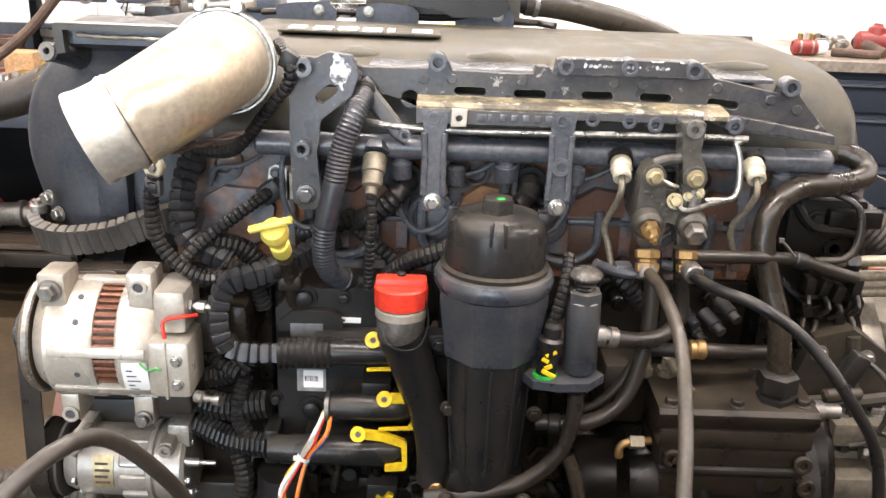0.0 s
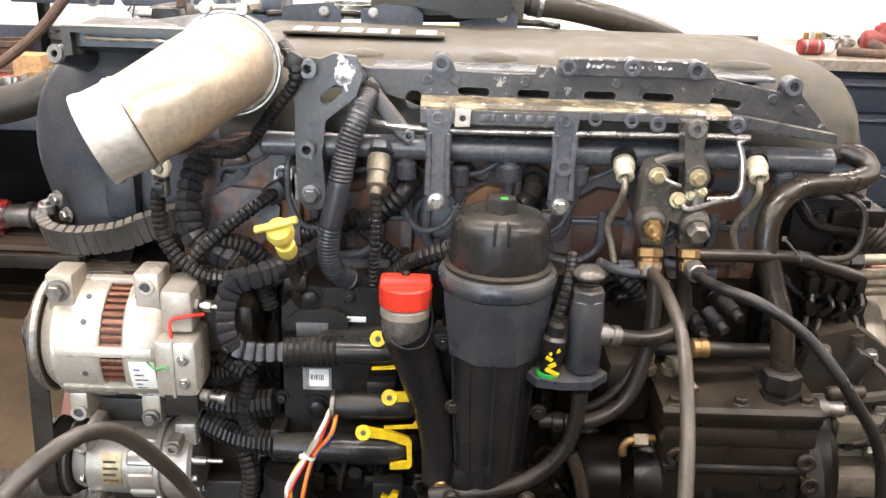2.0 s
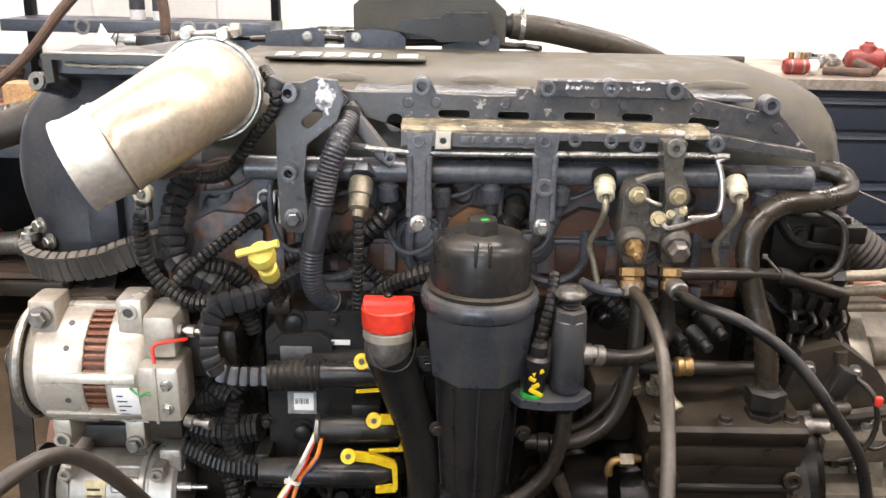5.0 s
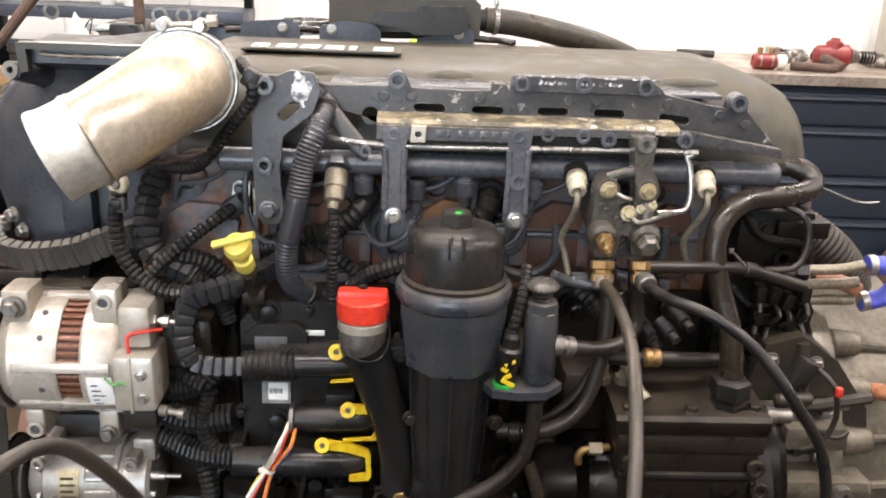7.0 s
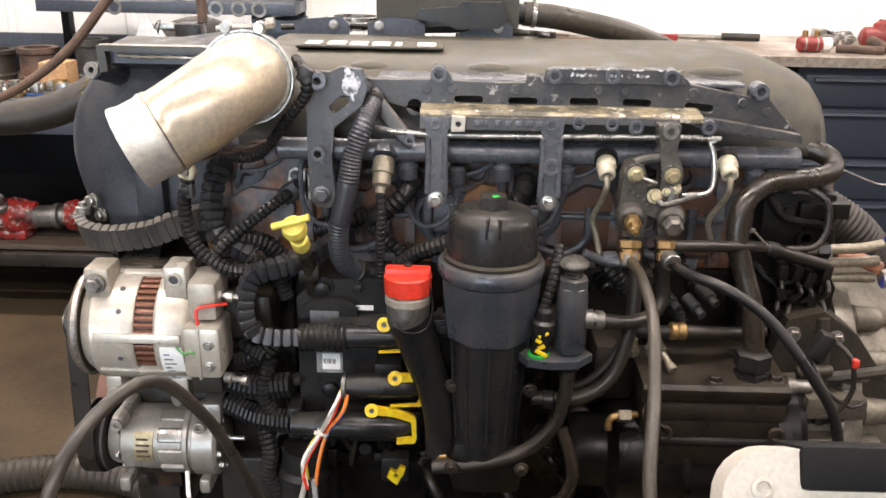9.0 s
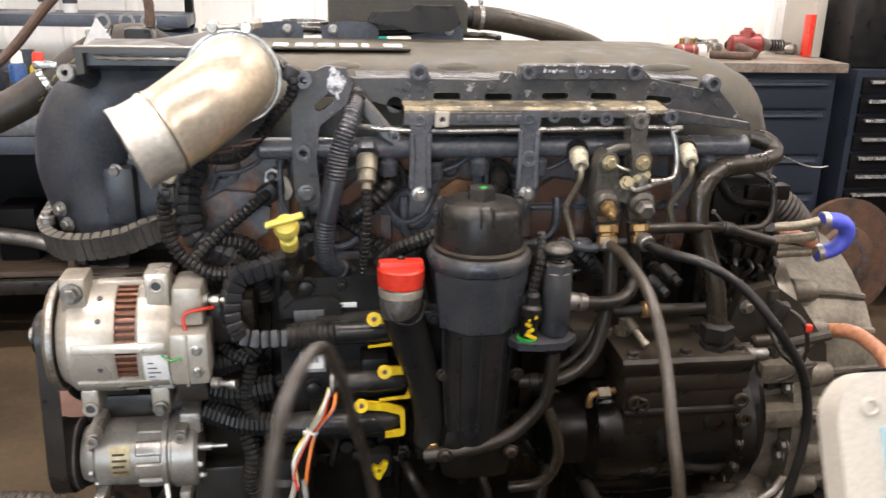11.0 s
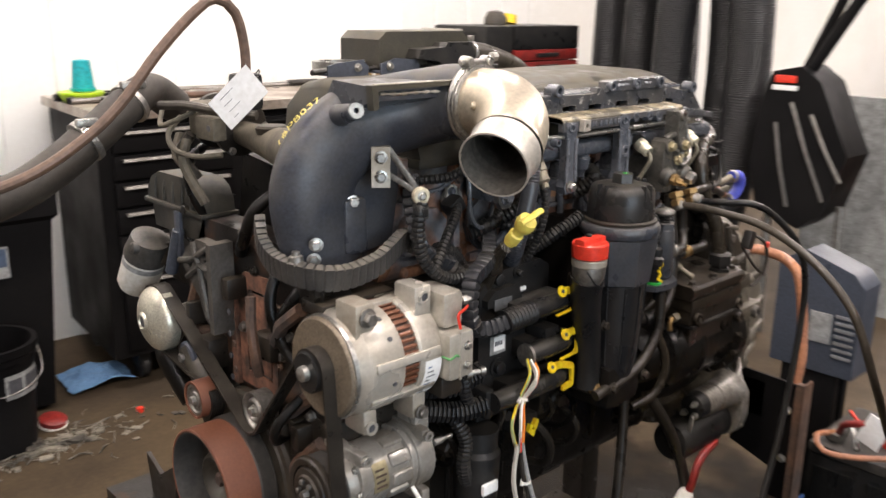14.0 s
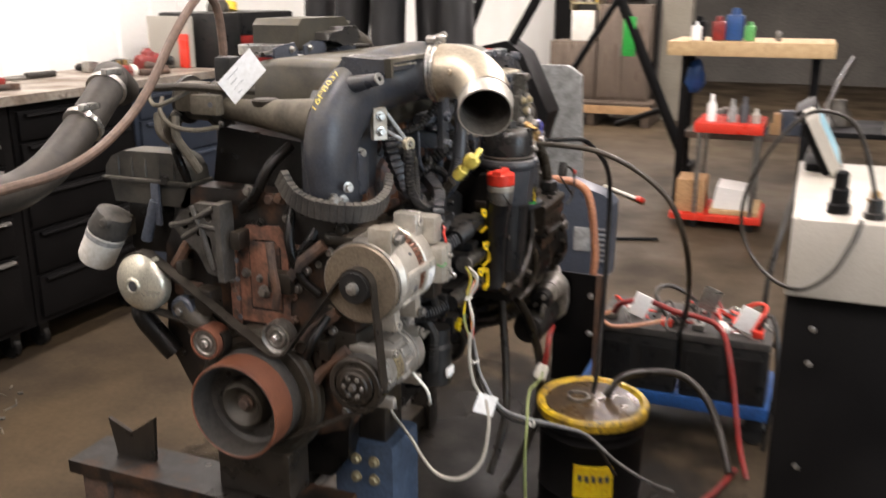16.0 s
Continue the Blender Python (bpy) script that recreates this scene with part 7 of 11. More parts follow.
part("pivot", lathe(B(), (-0.602, 1.705, 0.912), (1, 0, 0), [(0, 0.01), (0, 0.028), (0.004, 0.032), (0.07, 0.036)], 24), M_GREYSTEEL, t)
part("bolt", bolt(B(), (-0.603, 1.705, 0.912), (-1, 0, 0), 0.010), M_DULLSTEEL, t)

KY, KZ = 1.52, 0.722
t = thing("crank_pulley", (-0.66, KY, KZ - 0.135), "deep rusty crankshaft pulley in front of a black damper", "pulley")
part("damper", lathe(B(), (-0.579, KY, KZ), (1, 0, 0), [(0, 0.09), (0, 0.128), (-0.004, 0.131), (-0.004, 0.146), (0, 0.149), (0.003, 0.158), (0.010, 0.163), (0.028, 0.163), (0.032, 0.15), (0.032, 0.09)], 64), M_HOUSING, t, "grimy brown damper ring")
part("cup", lathe(B(), (-0.682, KY, KZ), (1, 0, 0), [(0.002, 0.1085), (0, 0.111), (0.002, 0.1145), (0.068, 0.1145), (0.069, 0.1085), (0.002, 0.1085)], 64, caps=False), M_PINKRUST, t, "pulley cup with an orange rusted outside")
# Lining is darker than the rusted outside of the cup.
part("cup_lining", lathe(B(), (-0.681, KY, KZ), (1, 0, 0), [(0, 0.1085), (0.0, 0.1065), (0.060, 0.103), (0.072, 0.090), (0.078, 0.066), (0.078, 0.1085), (0.0, 0.1085)], 64, caps=False), M_DARKMETAL, t, "dark inside of the cup")
part("cup_floor", lathe(B(), (-0.604, KY, KZ), (1, 0, 0), [(0, 0.02), (-0.002, 0.06), (0.0, 0.098), (0.02, 0.098), (0.02, 0.02)], 56), M_PAINT_DIRTY, t)
part("hub", lathe(B(), (-0.650, KY, KZ), (1, 0, 0), [(0.026, 0.0), (0.024, 0.026), (0.012, 0.037), (0.002, 0.044), (0, 0.048), (0.003, 0.054), (0.012, 0.058), (0.030, 0.060), (0.046, 0.066), (0.046, 0.0)], 56), M_HOUSING, t, "worn hollow hub")
part("centre_bolt", bolt(B(), (-0.626, KY, KZ), (-1, 0, 0), 0.014), M_RUST, t)
for k in range(8):
    a = k * math.pi / 4
    part("bolt", bolt(B(), (-0.606, KY + 0.078 * math.cos(a), KZ + 0.078 * math.sin(a)), (-1, 0, 0), 0.0075), M_PAINT_DIRTY, t)
prof = [(0, 0.10), (0, 0.114)] + [(0.002 + 0.002 * i, 0.1185 if i % 2 else 0.1145) for i in range(14)] + [(0.031, 0.1185), (0.032, 0.10)]
part("belt_track", lathe(B(), (-0.613, KY, KZ), (1, 0, 0), prof, 56, caps=True), M_DARKMETAL, t)

# ribbed belt
def arc(cy, cz, r, a0, a1, n=8):
    return [(cy + r * math.cos(math.radians(a0 + (a1 - a0) * i / n)), cz + r * math.sin(math.radians(a0 + (a1 - a0) * i / n))) for i in range(n + 1)]


loop = arc(AY, AZ, 0.0385, 25, 185) + arc(CY, CZ, 0.064, 182, 262) + arc(KY, KZ, 0.121, 255, 372) + arc(1.623, 0.852, 0.041, 200, 150, 4) + arc(WY, WZ, 0.0722, 300, 460) + arc(1.452, 0.879, 0.0395, 300, 210, 6)
t = thing("drive_belt", (-0.60, KY, KZ - 0.12), "black ribbed rubber drive belt round the front pulleys", "belt")


def belt_ring(x0, x1, o0, o1):
    """Closed strip round the pulleys between two distances from the belt's middle line."""
    c = B()
    rings = []
    for i, p in enumerate(loop):
        a, b = Vector(loop[i - 1]), Vector(loop[(i + 1) % len(loop)])
        d = (b - a).normalized()
        q = Vector((d.y, -d.x))
        rings.append([c.verts.new((x, p[0] + q.x * o, p[1] + q.y * o)) for x, o in ((x0, o0), (x1, o0), (x1, o1), (x0, o1))])
    for i in range(len(rings)):
        a, b = rings[i], rings[(i + 1) % len(rings)]
        for k in range(4):
            c.faces.new((a[k], a[(k + 1) % 4], b[(k + 1) % 4], b[k]))
    return c


part("band", belt_ring(-0.614, -0.584, -0.0014, 0.0022), M_RUBBER, t)
for k in range(6):
    part("rib", belt_ring(-0.6135 + 0.005 * k, -0.610 + 0.005 * k, -0.0030, -0.0014), M_RUBBER, t)

# ---- oil filter ----
FX, FY = 0.083, 1.135
t = thing("oil_filter", (FX, FY, 0.86), "tall black oil filter housing with a screw cap", "oil filter")
# Lower housing is coloured darker than the grip band and collar.
bm = B()
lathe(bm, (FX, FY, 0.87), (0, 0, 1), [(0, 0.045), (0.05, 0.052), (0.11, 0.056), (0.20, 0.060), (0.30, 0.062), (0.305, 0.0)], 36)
body = part("housing", bm, M_FILTERLOW, t, "dark slate lower filter housing")
for k in range(5):
    a = math.radians(200 + 35 * k)
    c = B()
    sweep(c, [(FX + r * math.cos(a), FY + r * math.sin(a), z) for z, r in ((0.90, 0.050), (0.99, 0.0565), (1.072, 0.0605))], 0.0026, 6)
    part("rib", c, M_FILTERLOW, body)
part("grip_band", lathe(B(), (FX, FY, 1.072), (0, 0, 1), [(0, 0.060), (0.006, 0.068), (0.09, 0.0785), (0.101, 0.079)], 8, a0=math.pi / 8), M_FILTER, body, sharp=0.4)
part("collar", lathe(B(), (FX, FY, 1.172), (0, 0, 1), [(0, 0.07), (0.004, 0.079), (0.012, 0.082), (0.020, 0.082), (0.026, 0.079), (0.03, 0.070)], 44), M_FILTER, t, "dusty sealing collar")
part("seal", lathe(B(), (FX, FY, 1.2005), (0, 0, 1), [(0, 0.0725), (0.006, 0.0740), (0.009, 0.068)], 44), M_HOUSING, t)
part("cap", lathe(B(), (FX, FY, 1.209), (0, 0, 1), [(0, 0.068), (0.004, 0.0685), (0.050, 0.0660), (0.060, 0.0635), (0.066, 0.057), (0.069, 0.040), (0.071, 0.0)], 48), M_GLOSS, t, "glossy black screw cap")
part("hexagon", lathe(B(), (FX, FY, 1.279), (0, 0, 1), [(0, 0.024), (0.004, 0.0225), (0.016, 0.022), (0.019, 0.0205), (0.019, 0.014), (0.0175, 0.0)], 6), M_GLOSS, t)
part("paint_dot", lathe(B(), (FX + 0.003, FY - 0.004, 1.2975), (0, 0, 1), [(0, 0.006), (0.0012, 0.005)], 12), M_GREEN, t)
for a in (-100, -84, -10, 6, 80, 96, 170, 186):
    a = math.radians(a)
    bm = B()
    box(bm, (FX + 0.0605 * math.cos(a) - 0.006, FY + 0.0605 * math.sin(a) - 0.0022, 1.250), (FX + 0.0605 * math.cos(a) + 0.007, FY + 0.0605 * math.sin(a) + 0.0022, 1.281), 0.0015, Matrix.Rotation(a, 3, "Z"))
    part("lug", bm, M_GLOSS, t)
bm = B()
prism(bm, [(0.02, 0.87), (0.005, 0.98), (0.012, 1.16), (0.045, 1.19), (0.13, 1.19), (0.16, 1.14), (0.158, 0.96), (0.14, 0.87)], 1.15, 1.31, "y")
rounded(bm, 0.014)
part("back_casting", bm, M_SUMPSHADE, t)
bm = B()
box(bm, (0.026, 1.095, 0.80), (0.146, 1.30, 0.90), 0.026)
part("base", bm, M_SUMPSHADE, t)
for x, z in ((0.028, 0.99), (0.15, 0.985), (0.03, 0.86), (0.14, 0.86)):
    part("bolt", bolt(B(), (x, 1.119 if z > 0.9 else 1.089, z), (0, -1, 0), 0.009), M_PAINT_DIRTY, t)

# ---- oil filler ----
OX, OY = -0.042, 1.112
t = thing("oil_filler", (0.01, 1.14, 0.85), "red screw cap on a black oil filler pipe", "oil filler")
bm = B()
lathe(bm, (OX, OY, 1.150), (0, 0, 1), [(0, 0.032), (0.002, 0.0355), (0.028, 0.0365), (0.031, 0.034), (0.031, 0.0)], 30)
cap = part("cap", bm, M_RED, t, "bright red plastic cap")
bm = B()
box(bm, (OX - 0.0345, OY - 0.013, 1.172), (OX + 0.0345, OY + 0.013, 1.191), 0.006)
part("grip", bm, M_RED, cap)
part("neck_ring", lathe(B(), (OX, OY, 1.134), (0, 0, 1), [(0, 0.033), (0.002, 0.0345), (0.013, 0.0345), (0.015, 0.033)], 30), M_ALU, t, "bare aluminium ring")
part("knob", lathe(B(), (OX + 0.0, OY + 0.004, 1.190), (0, 0, 1), [(0, 0.006), (0.004, 0.006), (0.006, 0.003)], 12), M_BLACK, cap)
part("neck", lathe(B(), (OX, OY, 1.118), (0.05, 0.05, 1), [(-0.02, 0.026), (-0.008, 0.031), (0.0, 0.0325), (0.026, 0.0335), (0.033, 0.031)], 30), M_DULLSTEEL, t, "bare aluminium neck ring")
bm = B()
sweep(bm, smooth_path([(-0.042, 1.114, 1.112), (-0.034, 1.122, 1.085), (-0.018, 1.132, 1.03), (0.000, 1.138, 0.97), (0.010, 1.140, 0.91), (0.012, 1.142, 0.855)], 0.012), lambda i, s: 0.0335 - 0.0075 * min(1, s * 1.4), 22)
part("pipe", bm, M_BLACK, t)
bm = B()
box(bm, (0.0, 1.128, 0.838), (0.03, 1.30, 0.872), 0.006, Matrix.Rotation(0.5, 3, "Y"))
part("foot", bm, M_PAINT_DIRTY, t)
part("bolt", bolt(B(), (0.015, 1.128, 0.855), (0, -1, 0), 0.011), M_BRASS, t)
part("tether", hose_mesh([(-0.010, 1.10, 1.165), (-0.004, 1.10, 1.13), (-0.012, 1.098, 1.10), (-0.03, 1.083, 1.095), (-0.055, 1.083, 1.103), (-0.07, 1.095, 1.13)], 0.0018, 6, 0.006), M_BLACK, t)
bm = B()
box(bm, (-0.005, 1.125, 1.075), (0.028, 1.16, 1.10), 0.006)
part("tab", bm, M_BLACK, t)
part("tab_bolt", bolt(B(), (0.012, 1.124, 1.087), (0, -1, 0), 0.008), M_BLACK, t)
bm = B()
box(bm, (0.0, 1.14, 1.06), (0.04, 1.20, 1.09), 0.006)
part("bridge", bm, M_PAINT_DIRTY, t)

# ---- engine control unit ----
t = thing("control_unit", (-0.14, 1.26, 0.82), "black engine control unit with three plugged connectors", "control unit")
bm = B()
prism(bm, [(-0.232, 0.82), (-0.232, 1.09), (-0.20, 1.122), (-0.06, 1.128), (-0.03, 1.11), (-0.03, 0.82)], 1.222, 1.31, "y")
rounded(bm, 0.008)
ecu = part("case", bm, M_BLACK, t)
bm = B()
prism(bm, [(-0.225, 1.075), (-0.205, 1.092), (-0.15, 1.094), (-0.135, 1.085), (-0.128, 1.060), (-0.225, 1.060)], 1.206, 1.224, "y")
rounded(bm, 0.004)
part("cover_step", bm, M_BLACK, ecu)
bm = B()
box(bm, (-0.208, 1.2035, 1.052), (-0.160, 1.2062, 1.074), 0.0005)
part("rating_plate", bm, M_GREYTOP, ecu, "worn grey rating plate")
bm = B()
box(bm, (-0.142, 1.2165, 1.072), (-0.105, 1.2195, 1.080), 0.0005)
lb = part("bar_label", bm, M_WHITE, ecu, "small white label")
bm = B()
box(bm, (-0.139, 1.2155, 1.074), (-0.128, 1.2165, 1.078), 0)
part("print", bm, M_INK, lb)
bm = B()
box(bm, (-0.202, 1.2185, 0.954), (-0.158, 1.2205, 0.992), 0.0005)
lb = part("data_label", bm, M_GREYLABEL, ecu, "grey and white bar code label")
bm = B()
box(bm, (-0.192, 1.2175, 0.961), (-0.162, 1.2185, 0.990), 0)
part("white_field", bm, M_WHITE, lb)
for k in range(8):
    c = B()
    box(c, (-0.190 + 0.0027 * k, 1.2168, 0.972), (-0.190 + 0.0027 * k + (0.0012 if k % 3 else 0.0018), 1.2176, 0.981), 0)
    part("bar", c, M_INK, lb)
for x, z, r in ((-0.188, 1.110, 0.012), (-0.235, 0.94, 0.007), (-0.18, 0.925, 0.013), (-0.225, 0.84, 0.009), (-0.13, 1.112, 0.007)):
    bm = B()
    lathe(bm, (x, 1.224, z), (0, -1, 0), [(0, r * 1.5), (0.006, r * 1.5), (0.006, r), (0.016, r), (0.018, r * 0.7)], 18)
    part("screw", bm, M_BLACK, ecu)


def ecu_plug(x0, x1, z, r, eye, strap, corner, foot, lip, lip_half=0.0012):
    """Round connector with a flat locking lever: its eye, where the strap ends, the corner and foot of its upright, the end of its lip."""
    c = B()
    sweep(c, smooth_path([(x0, 1.172, z), ((x0 + x1) / 2, 1.168, z + 0.002), (x1 - 0.015, 1.172, z + 0.002), (x1, 1.19, z + 0.002)], 0.008), lambda i, s: r * (0.92 + 0.08 * (s > 0.15)), 20)
    p = part("connector", c, M_GLOSS, t)
    c = B()
    box(c, ((x0 + x1) / 2 - 0.05, 1.175, z - r * 0.9), (x1, 1.235, z + r * 0.9), 0.006)
    part("socket", c, M_BLACK, p)
    c = B()
    w = 0.0075
    (ex, ez), (sx, sz), (cx, cz), (fx, fz), (lx, lz) = eye, strap, corner, foot, lip
    prism(c, [(ex, ez + w), (sx, sz + w), (cx - 0.004, cz + 0.004), (cx, cz - 0.002), (fx, fz), (fx - 0.004, fz - 0.006), (lx, lz - lip_half), (lx, lz + lip_half), (fx - 0.012, fz - 0.006 + 2.4 * lip_half), (fx - 0.007, fz + 0.004), (cx - 0.008, cz - 0.008), (sx - 0.004, sz - w * 0.8), (ex, ez - w)], 1.144, 1.151, "y")
    rounded(c, 0.0012, 1)
    lv = part("locking_lever", c, M_YELLOW, p, "bright yellow locking lever")
    c = B()
    lathe(c, (ex, 1.1445, ez), (0, -0.9, 0.4), [(0, 0.004), (0, 0.0120), (0.003, 0.0112), (0.003, 0.005), (0.002, 0.004)], 20)
    part("pivot", c, M_YELLOW, lv)
    part("pivot_hole", cyl(B(), (ex, 1.1420, ez + 0.0008), (ex, 1.1407, ez + 0.0014), 0.0038, n=12), M_INK, lv)
    return p


ecu_plug(-0.215, -0.030, 1.046, 0.0195, (-0.081, 1.080), (-0.055, 1.077), (-0.035, 1.074), (-0.034, 1.040), (-0.090, 1.031))
ecu_plug(-0.150, -0.022, 0.957, 0.021, (-0.064, 0.986), (-0.036, 0.986), (-0.016, 0.987), (-0.018, 0.942), (-0.072, 0.934))
ecu_plug(-0.238, -0.036, 0.882, 0.0215, (-0.102, 0.926), (-0.062, 0.921), (-0.030, 0.914), (-0.029, 0.872), (-0.062, 0.868), 0.0045)
part("ribbed_boot", ribbed([(-0.218, 1.171, 1.041), (-0.18, 1.170, 1.044), (-0.140, 1.169, 1.046)], 0.0235, 0.0085, 0.13, 20), M_BLACK, t)
part("boot_rim", lathe(B(), (-0.152, 1.171, 0.957), (1, -0.02, 0), [(0, 0.018), (0, 0.0225), (0.006, 0.0235), (0.008, 0.021)], 24), M_DULLSTEEL, t, "dull rim of the open connector")
bm = B()
box(bm, (-0.10, 1.165, 0.975), (-0.055, 1.22, 1.0), 0.006)
part("clip_mount", bm, M_BLACK, t)
bm = B()
box(bm, (-0.25, 1.18, 0.845), (-0.225, 1.24, 0.905), 0.008)
part("boot_block", bm, M_BLACK, t)

# colour-coded wires out of the middle connector
t = thing("wire_bundle", (-0.2, 1.1, 0.6), "loose bundle of coloured wires tied with white cable ties", "wires")
cols = [M_ORANGEWIRE, M_YELLOW, M_CREAM, M_LIMEWIRE, M_RED, M_CREAM, M_BLUEWIRE, M_LIMEWIRE, M_WHITEPLASTIC, M_ORANGEWIRE, M_CREAMPIPE, M_RED]
for k, m in enumerate(cols):
    o = Vector((0.009 * math.cos(k * 2.1), 0.006 * math.sin(k * 2.1), 0.003 * math.sin(k)))
    w2 = 1.0 + (k % 3) * 0.5
    pts = [Vector((-0.150, 1.160, 0.950)) + o * 0.8, Vector((-0.158, 1.138, 0.925)) + o * w2, Vector((-0.184, 1.146, 0.880)) + o * 0.8, Vector((-0.203, 1.135, 0.835)) + o * (1.5 + 0.5 * (k % 3)), Vector((-0.205, 1.13, 0.79)) + o * 1.0]
    part("wire", hose_mesh(pts, 0.0032, 6, 0.008), m, t)
for pts, m in (([(-0.205, 1.13, 0.80), (-0.20, 1.125, 0.74), (-0.185, 1.122, 0.69), (-0.175, 1.10, 0.62), (-0.12, 1.04, 0.53), (0.0, 0.93, 0.47), (0.08, 0.86, 0.40), (0.10, 0.80, 0.30)], M_RUBBER),
               ([(-0.212, 1.13, 0.80), (-0.225, 1.125, 0.73), (-0.215, 1.115, 0.66), (-0.205, 1.09, 0.62), (-0.212, 1.084, 0.605)], M_CREAM),
               ([(-0.20, 1.13, 0.80), (-0.19, 1.12, 0.73), (-0.17, 1.11, 0.66), (-0.13, 1.06, 0.56), (-0.03, 0.95, 0.49), (0.06, 0.88, 0.43), (0.12, 0.80, 0.33), (0.20, 0.72, 0.24), (0.34, 0.66, 0.14)], M_GREYLABEL)):
    part("cable", hose_mesh(pts, 0.0048, 8, 0.015), m, t)
for p, ax in (((-0.184, 1.146, 0.880), (0.4, 0.1, 0.9)), ((-0.193, 1.122, 0.715), (0, 0, 1)), ((-0.08, 1.0, 0.51), (0.7, -0.6, -0.3))):
    bm = B()
    ring(bm, Vector(p), ax, 0.0085, 0.0105, 0.005, 14)
    box(bm, Vector(p) + Vector((-0.014, -0.003, -0.002)), Vector(p) + Vector((-0.006, 0.003, 0.004)), 0.001)
    part("cable_tie", bm, M_WHITEPLASTIC, t)
bm = B()
plate(bm, [(-0.03, -0.026), (0.03, -0.026), (0.03, 0.026), (-0.03, 0.026)], [], (-0.213, 1.085, 0.61), (0.62, -0.66, -0.42), (0.35, -0.22, 0.90), 0.001)
part("paper_tag", bm, M_WHITE, t, "white paper tag")

# ---- dipstick ----
t = thing("dipstick", (-0.20, 1.2, 1.1), "yellow plastic dipstick handle in its tube", "dipstick")
top, low = Vector((-0.214, 1.115, 1.256)), Vector((-0.209, 1.180, 1.186))
d = (low - top).normalized()
hd = part("plug", lathe(B(), top, d, [(0.006, 0.009), (0.01, 0.017), (0.022, 0.0195), (0.034, 0.0165), (0.038, 0.012), (0.05, 0.011), (0.053, 0.014), (0.075, 0.014), (0.082, 0.011)], 20), M_PALEYELLOW, t)
bm = B()
_, u, w = axis_frame(d)
sweep(bm, [top + Vector((-0.029, 0.0, -0.008)), top, top + Vector((0.026, 0.0, 0.008))], 0.0075, 10, 0.7)
part("handle", bm, M_PALEYELLOW, hd)
part("tube", hose_mesh([low, low + d * 0.03, (-0.207, 1.215, 1.13), (-0.205, 1.24, 1.08)], 0.012, 12), M_PIPE, t)
bm = B()
box(bm, (-0.225, 1.20, 1.125), (-0.19, 1.23, 1.15), 0.006)
part("bracket", bm, M_PAINT_DIRTY, t)

# ---- hand primer and sensor ----
t = thing("primer_pump", (0.203, 1.12, 1.05), "slate grey fuel primer pump with a push knob", "fuel pump")
part("barrel", lathe(B(), (0.206, 1.108, 1.062), (-0.015, 0, 1), [(0, 0.020), (0.006, 0.024), (0.09, 0.0235), (0.105, 0.022), (0.108, 0.019)], 26), M_FILTER, t)
part("hexagon", lathe(B(), (0.2045, 1.108, 1.167), (-0.015, 0, 1), [(0, 0.0235), (0.014, 0.0235), (0.016, 0.019)], 6), M_FILTER, t)
part("spring_stem", lathe(B(), (0.2035, 1.108, 1.182), (0, 0, 1), [(0, 0.012), (0.003, 0.015), (0.006, 0.012), (0.009, 0.015), (0.012, 0.012), (0.016, 0.014)], 18), M_BLACK, t)
part("knob", lathe(B(), (0.2035, 1.108, 1.197), (0, 0, 1), [(0, 0.012), (0.002, 0.0205), (0.006, 0.0225), (0.010, 0.0215), (0.015, 0.016), (0.0175, 0.008), (0.018, 0.0)], 28), M_CASTGREY, t, "dull metal push knob")
bm = B()
prism(bm, [(0.118, 1.115), (0.14, 1.075), (0.175, 1.068), (0.215, 1.072), (0.24, 1.10), (0.22, 1.14), (0.15, 1.16)], 1.048, 1.060, "z")
rounded(bm, 0.003)
part("flange", bm, M_FILTER, t)
bm = B()
box(bm, (0.15, 1.12, 1.02), (0.22, 1.31, 1.062), 0.01)
part("arm", bm, M_PAINT_DIRTY, t)
part("spigot", lathe(B(), (0.225, 1.108, 1.115), (1, 0, 0), [(0, 0.015), (0.012, 0.015), (0.012, 0.011), (0.02, 0.011)], 18), M_DULLSTEEL, t)
part("lower_stub", lathe(B(), (0.205, 1.11, 1.05), (0.02, 0, -1), [(0, 0.017), (0.02, 0.017), (0.024, 0.012), (0.04, 0.012)], 18), M_BLACK, t)
s = part("sensor", lathe(B(), (0.158, 1.095, 1.058), (0.08, 0, 1), [(0, 0.014), (0.03, 0.0145), (0.034, 0.017), (0.056, 0.017), (0.06, 0.012), (0.075, 0.012), (0.08, 0.008)], 18), M_BLACK, t)
for k in range(4):
    c = B()
    z = 1.066 + 0.010 * k
    box(c, (0.150 + 0.004 * (k % 2), 1.0785, z), (0.170 - 0.005 * (k % 3), 1.0825, z + 0.006), 0.001, Matrix.Rotation(0.5 * (-1) ** k, 3, "Y"))
    part("paint_mark", c, M_YELLOW, s, "yellow paint marks")
part("green_seal", lathe(B(), (0.157, 1.093, 1.0605), (0, 0, 1), [(0, 0.0165), (0.004, 0.0165)], 20), M_GREEN, t)
bm = B()
box(bm, (0.262, 1.19, 1.178), (0.285, 1.215, 1.187), 0.003)
sweep(bm, smooth_path([(0.23, 1.19, 1.19), (0.258, 1.195, 1.178), (0.292, 1.19, 1.176), (0.305, 1.18, 1.195)], 0.008), 0.0075, 10)
part("feed_elbow", bm, M_PAINT, t)

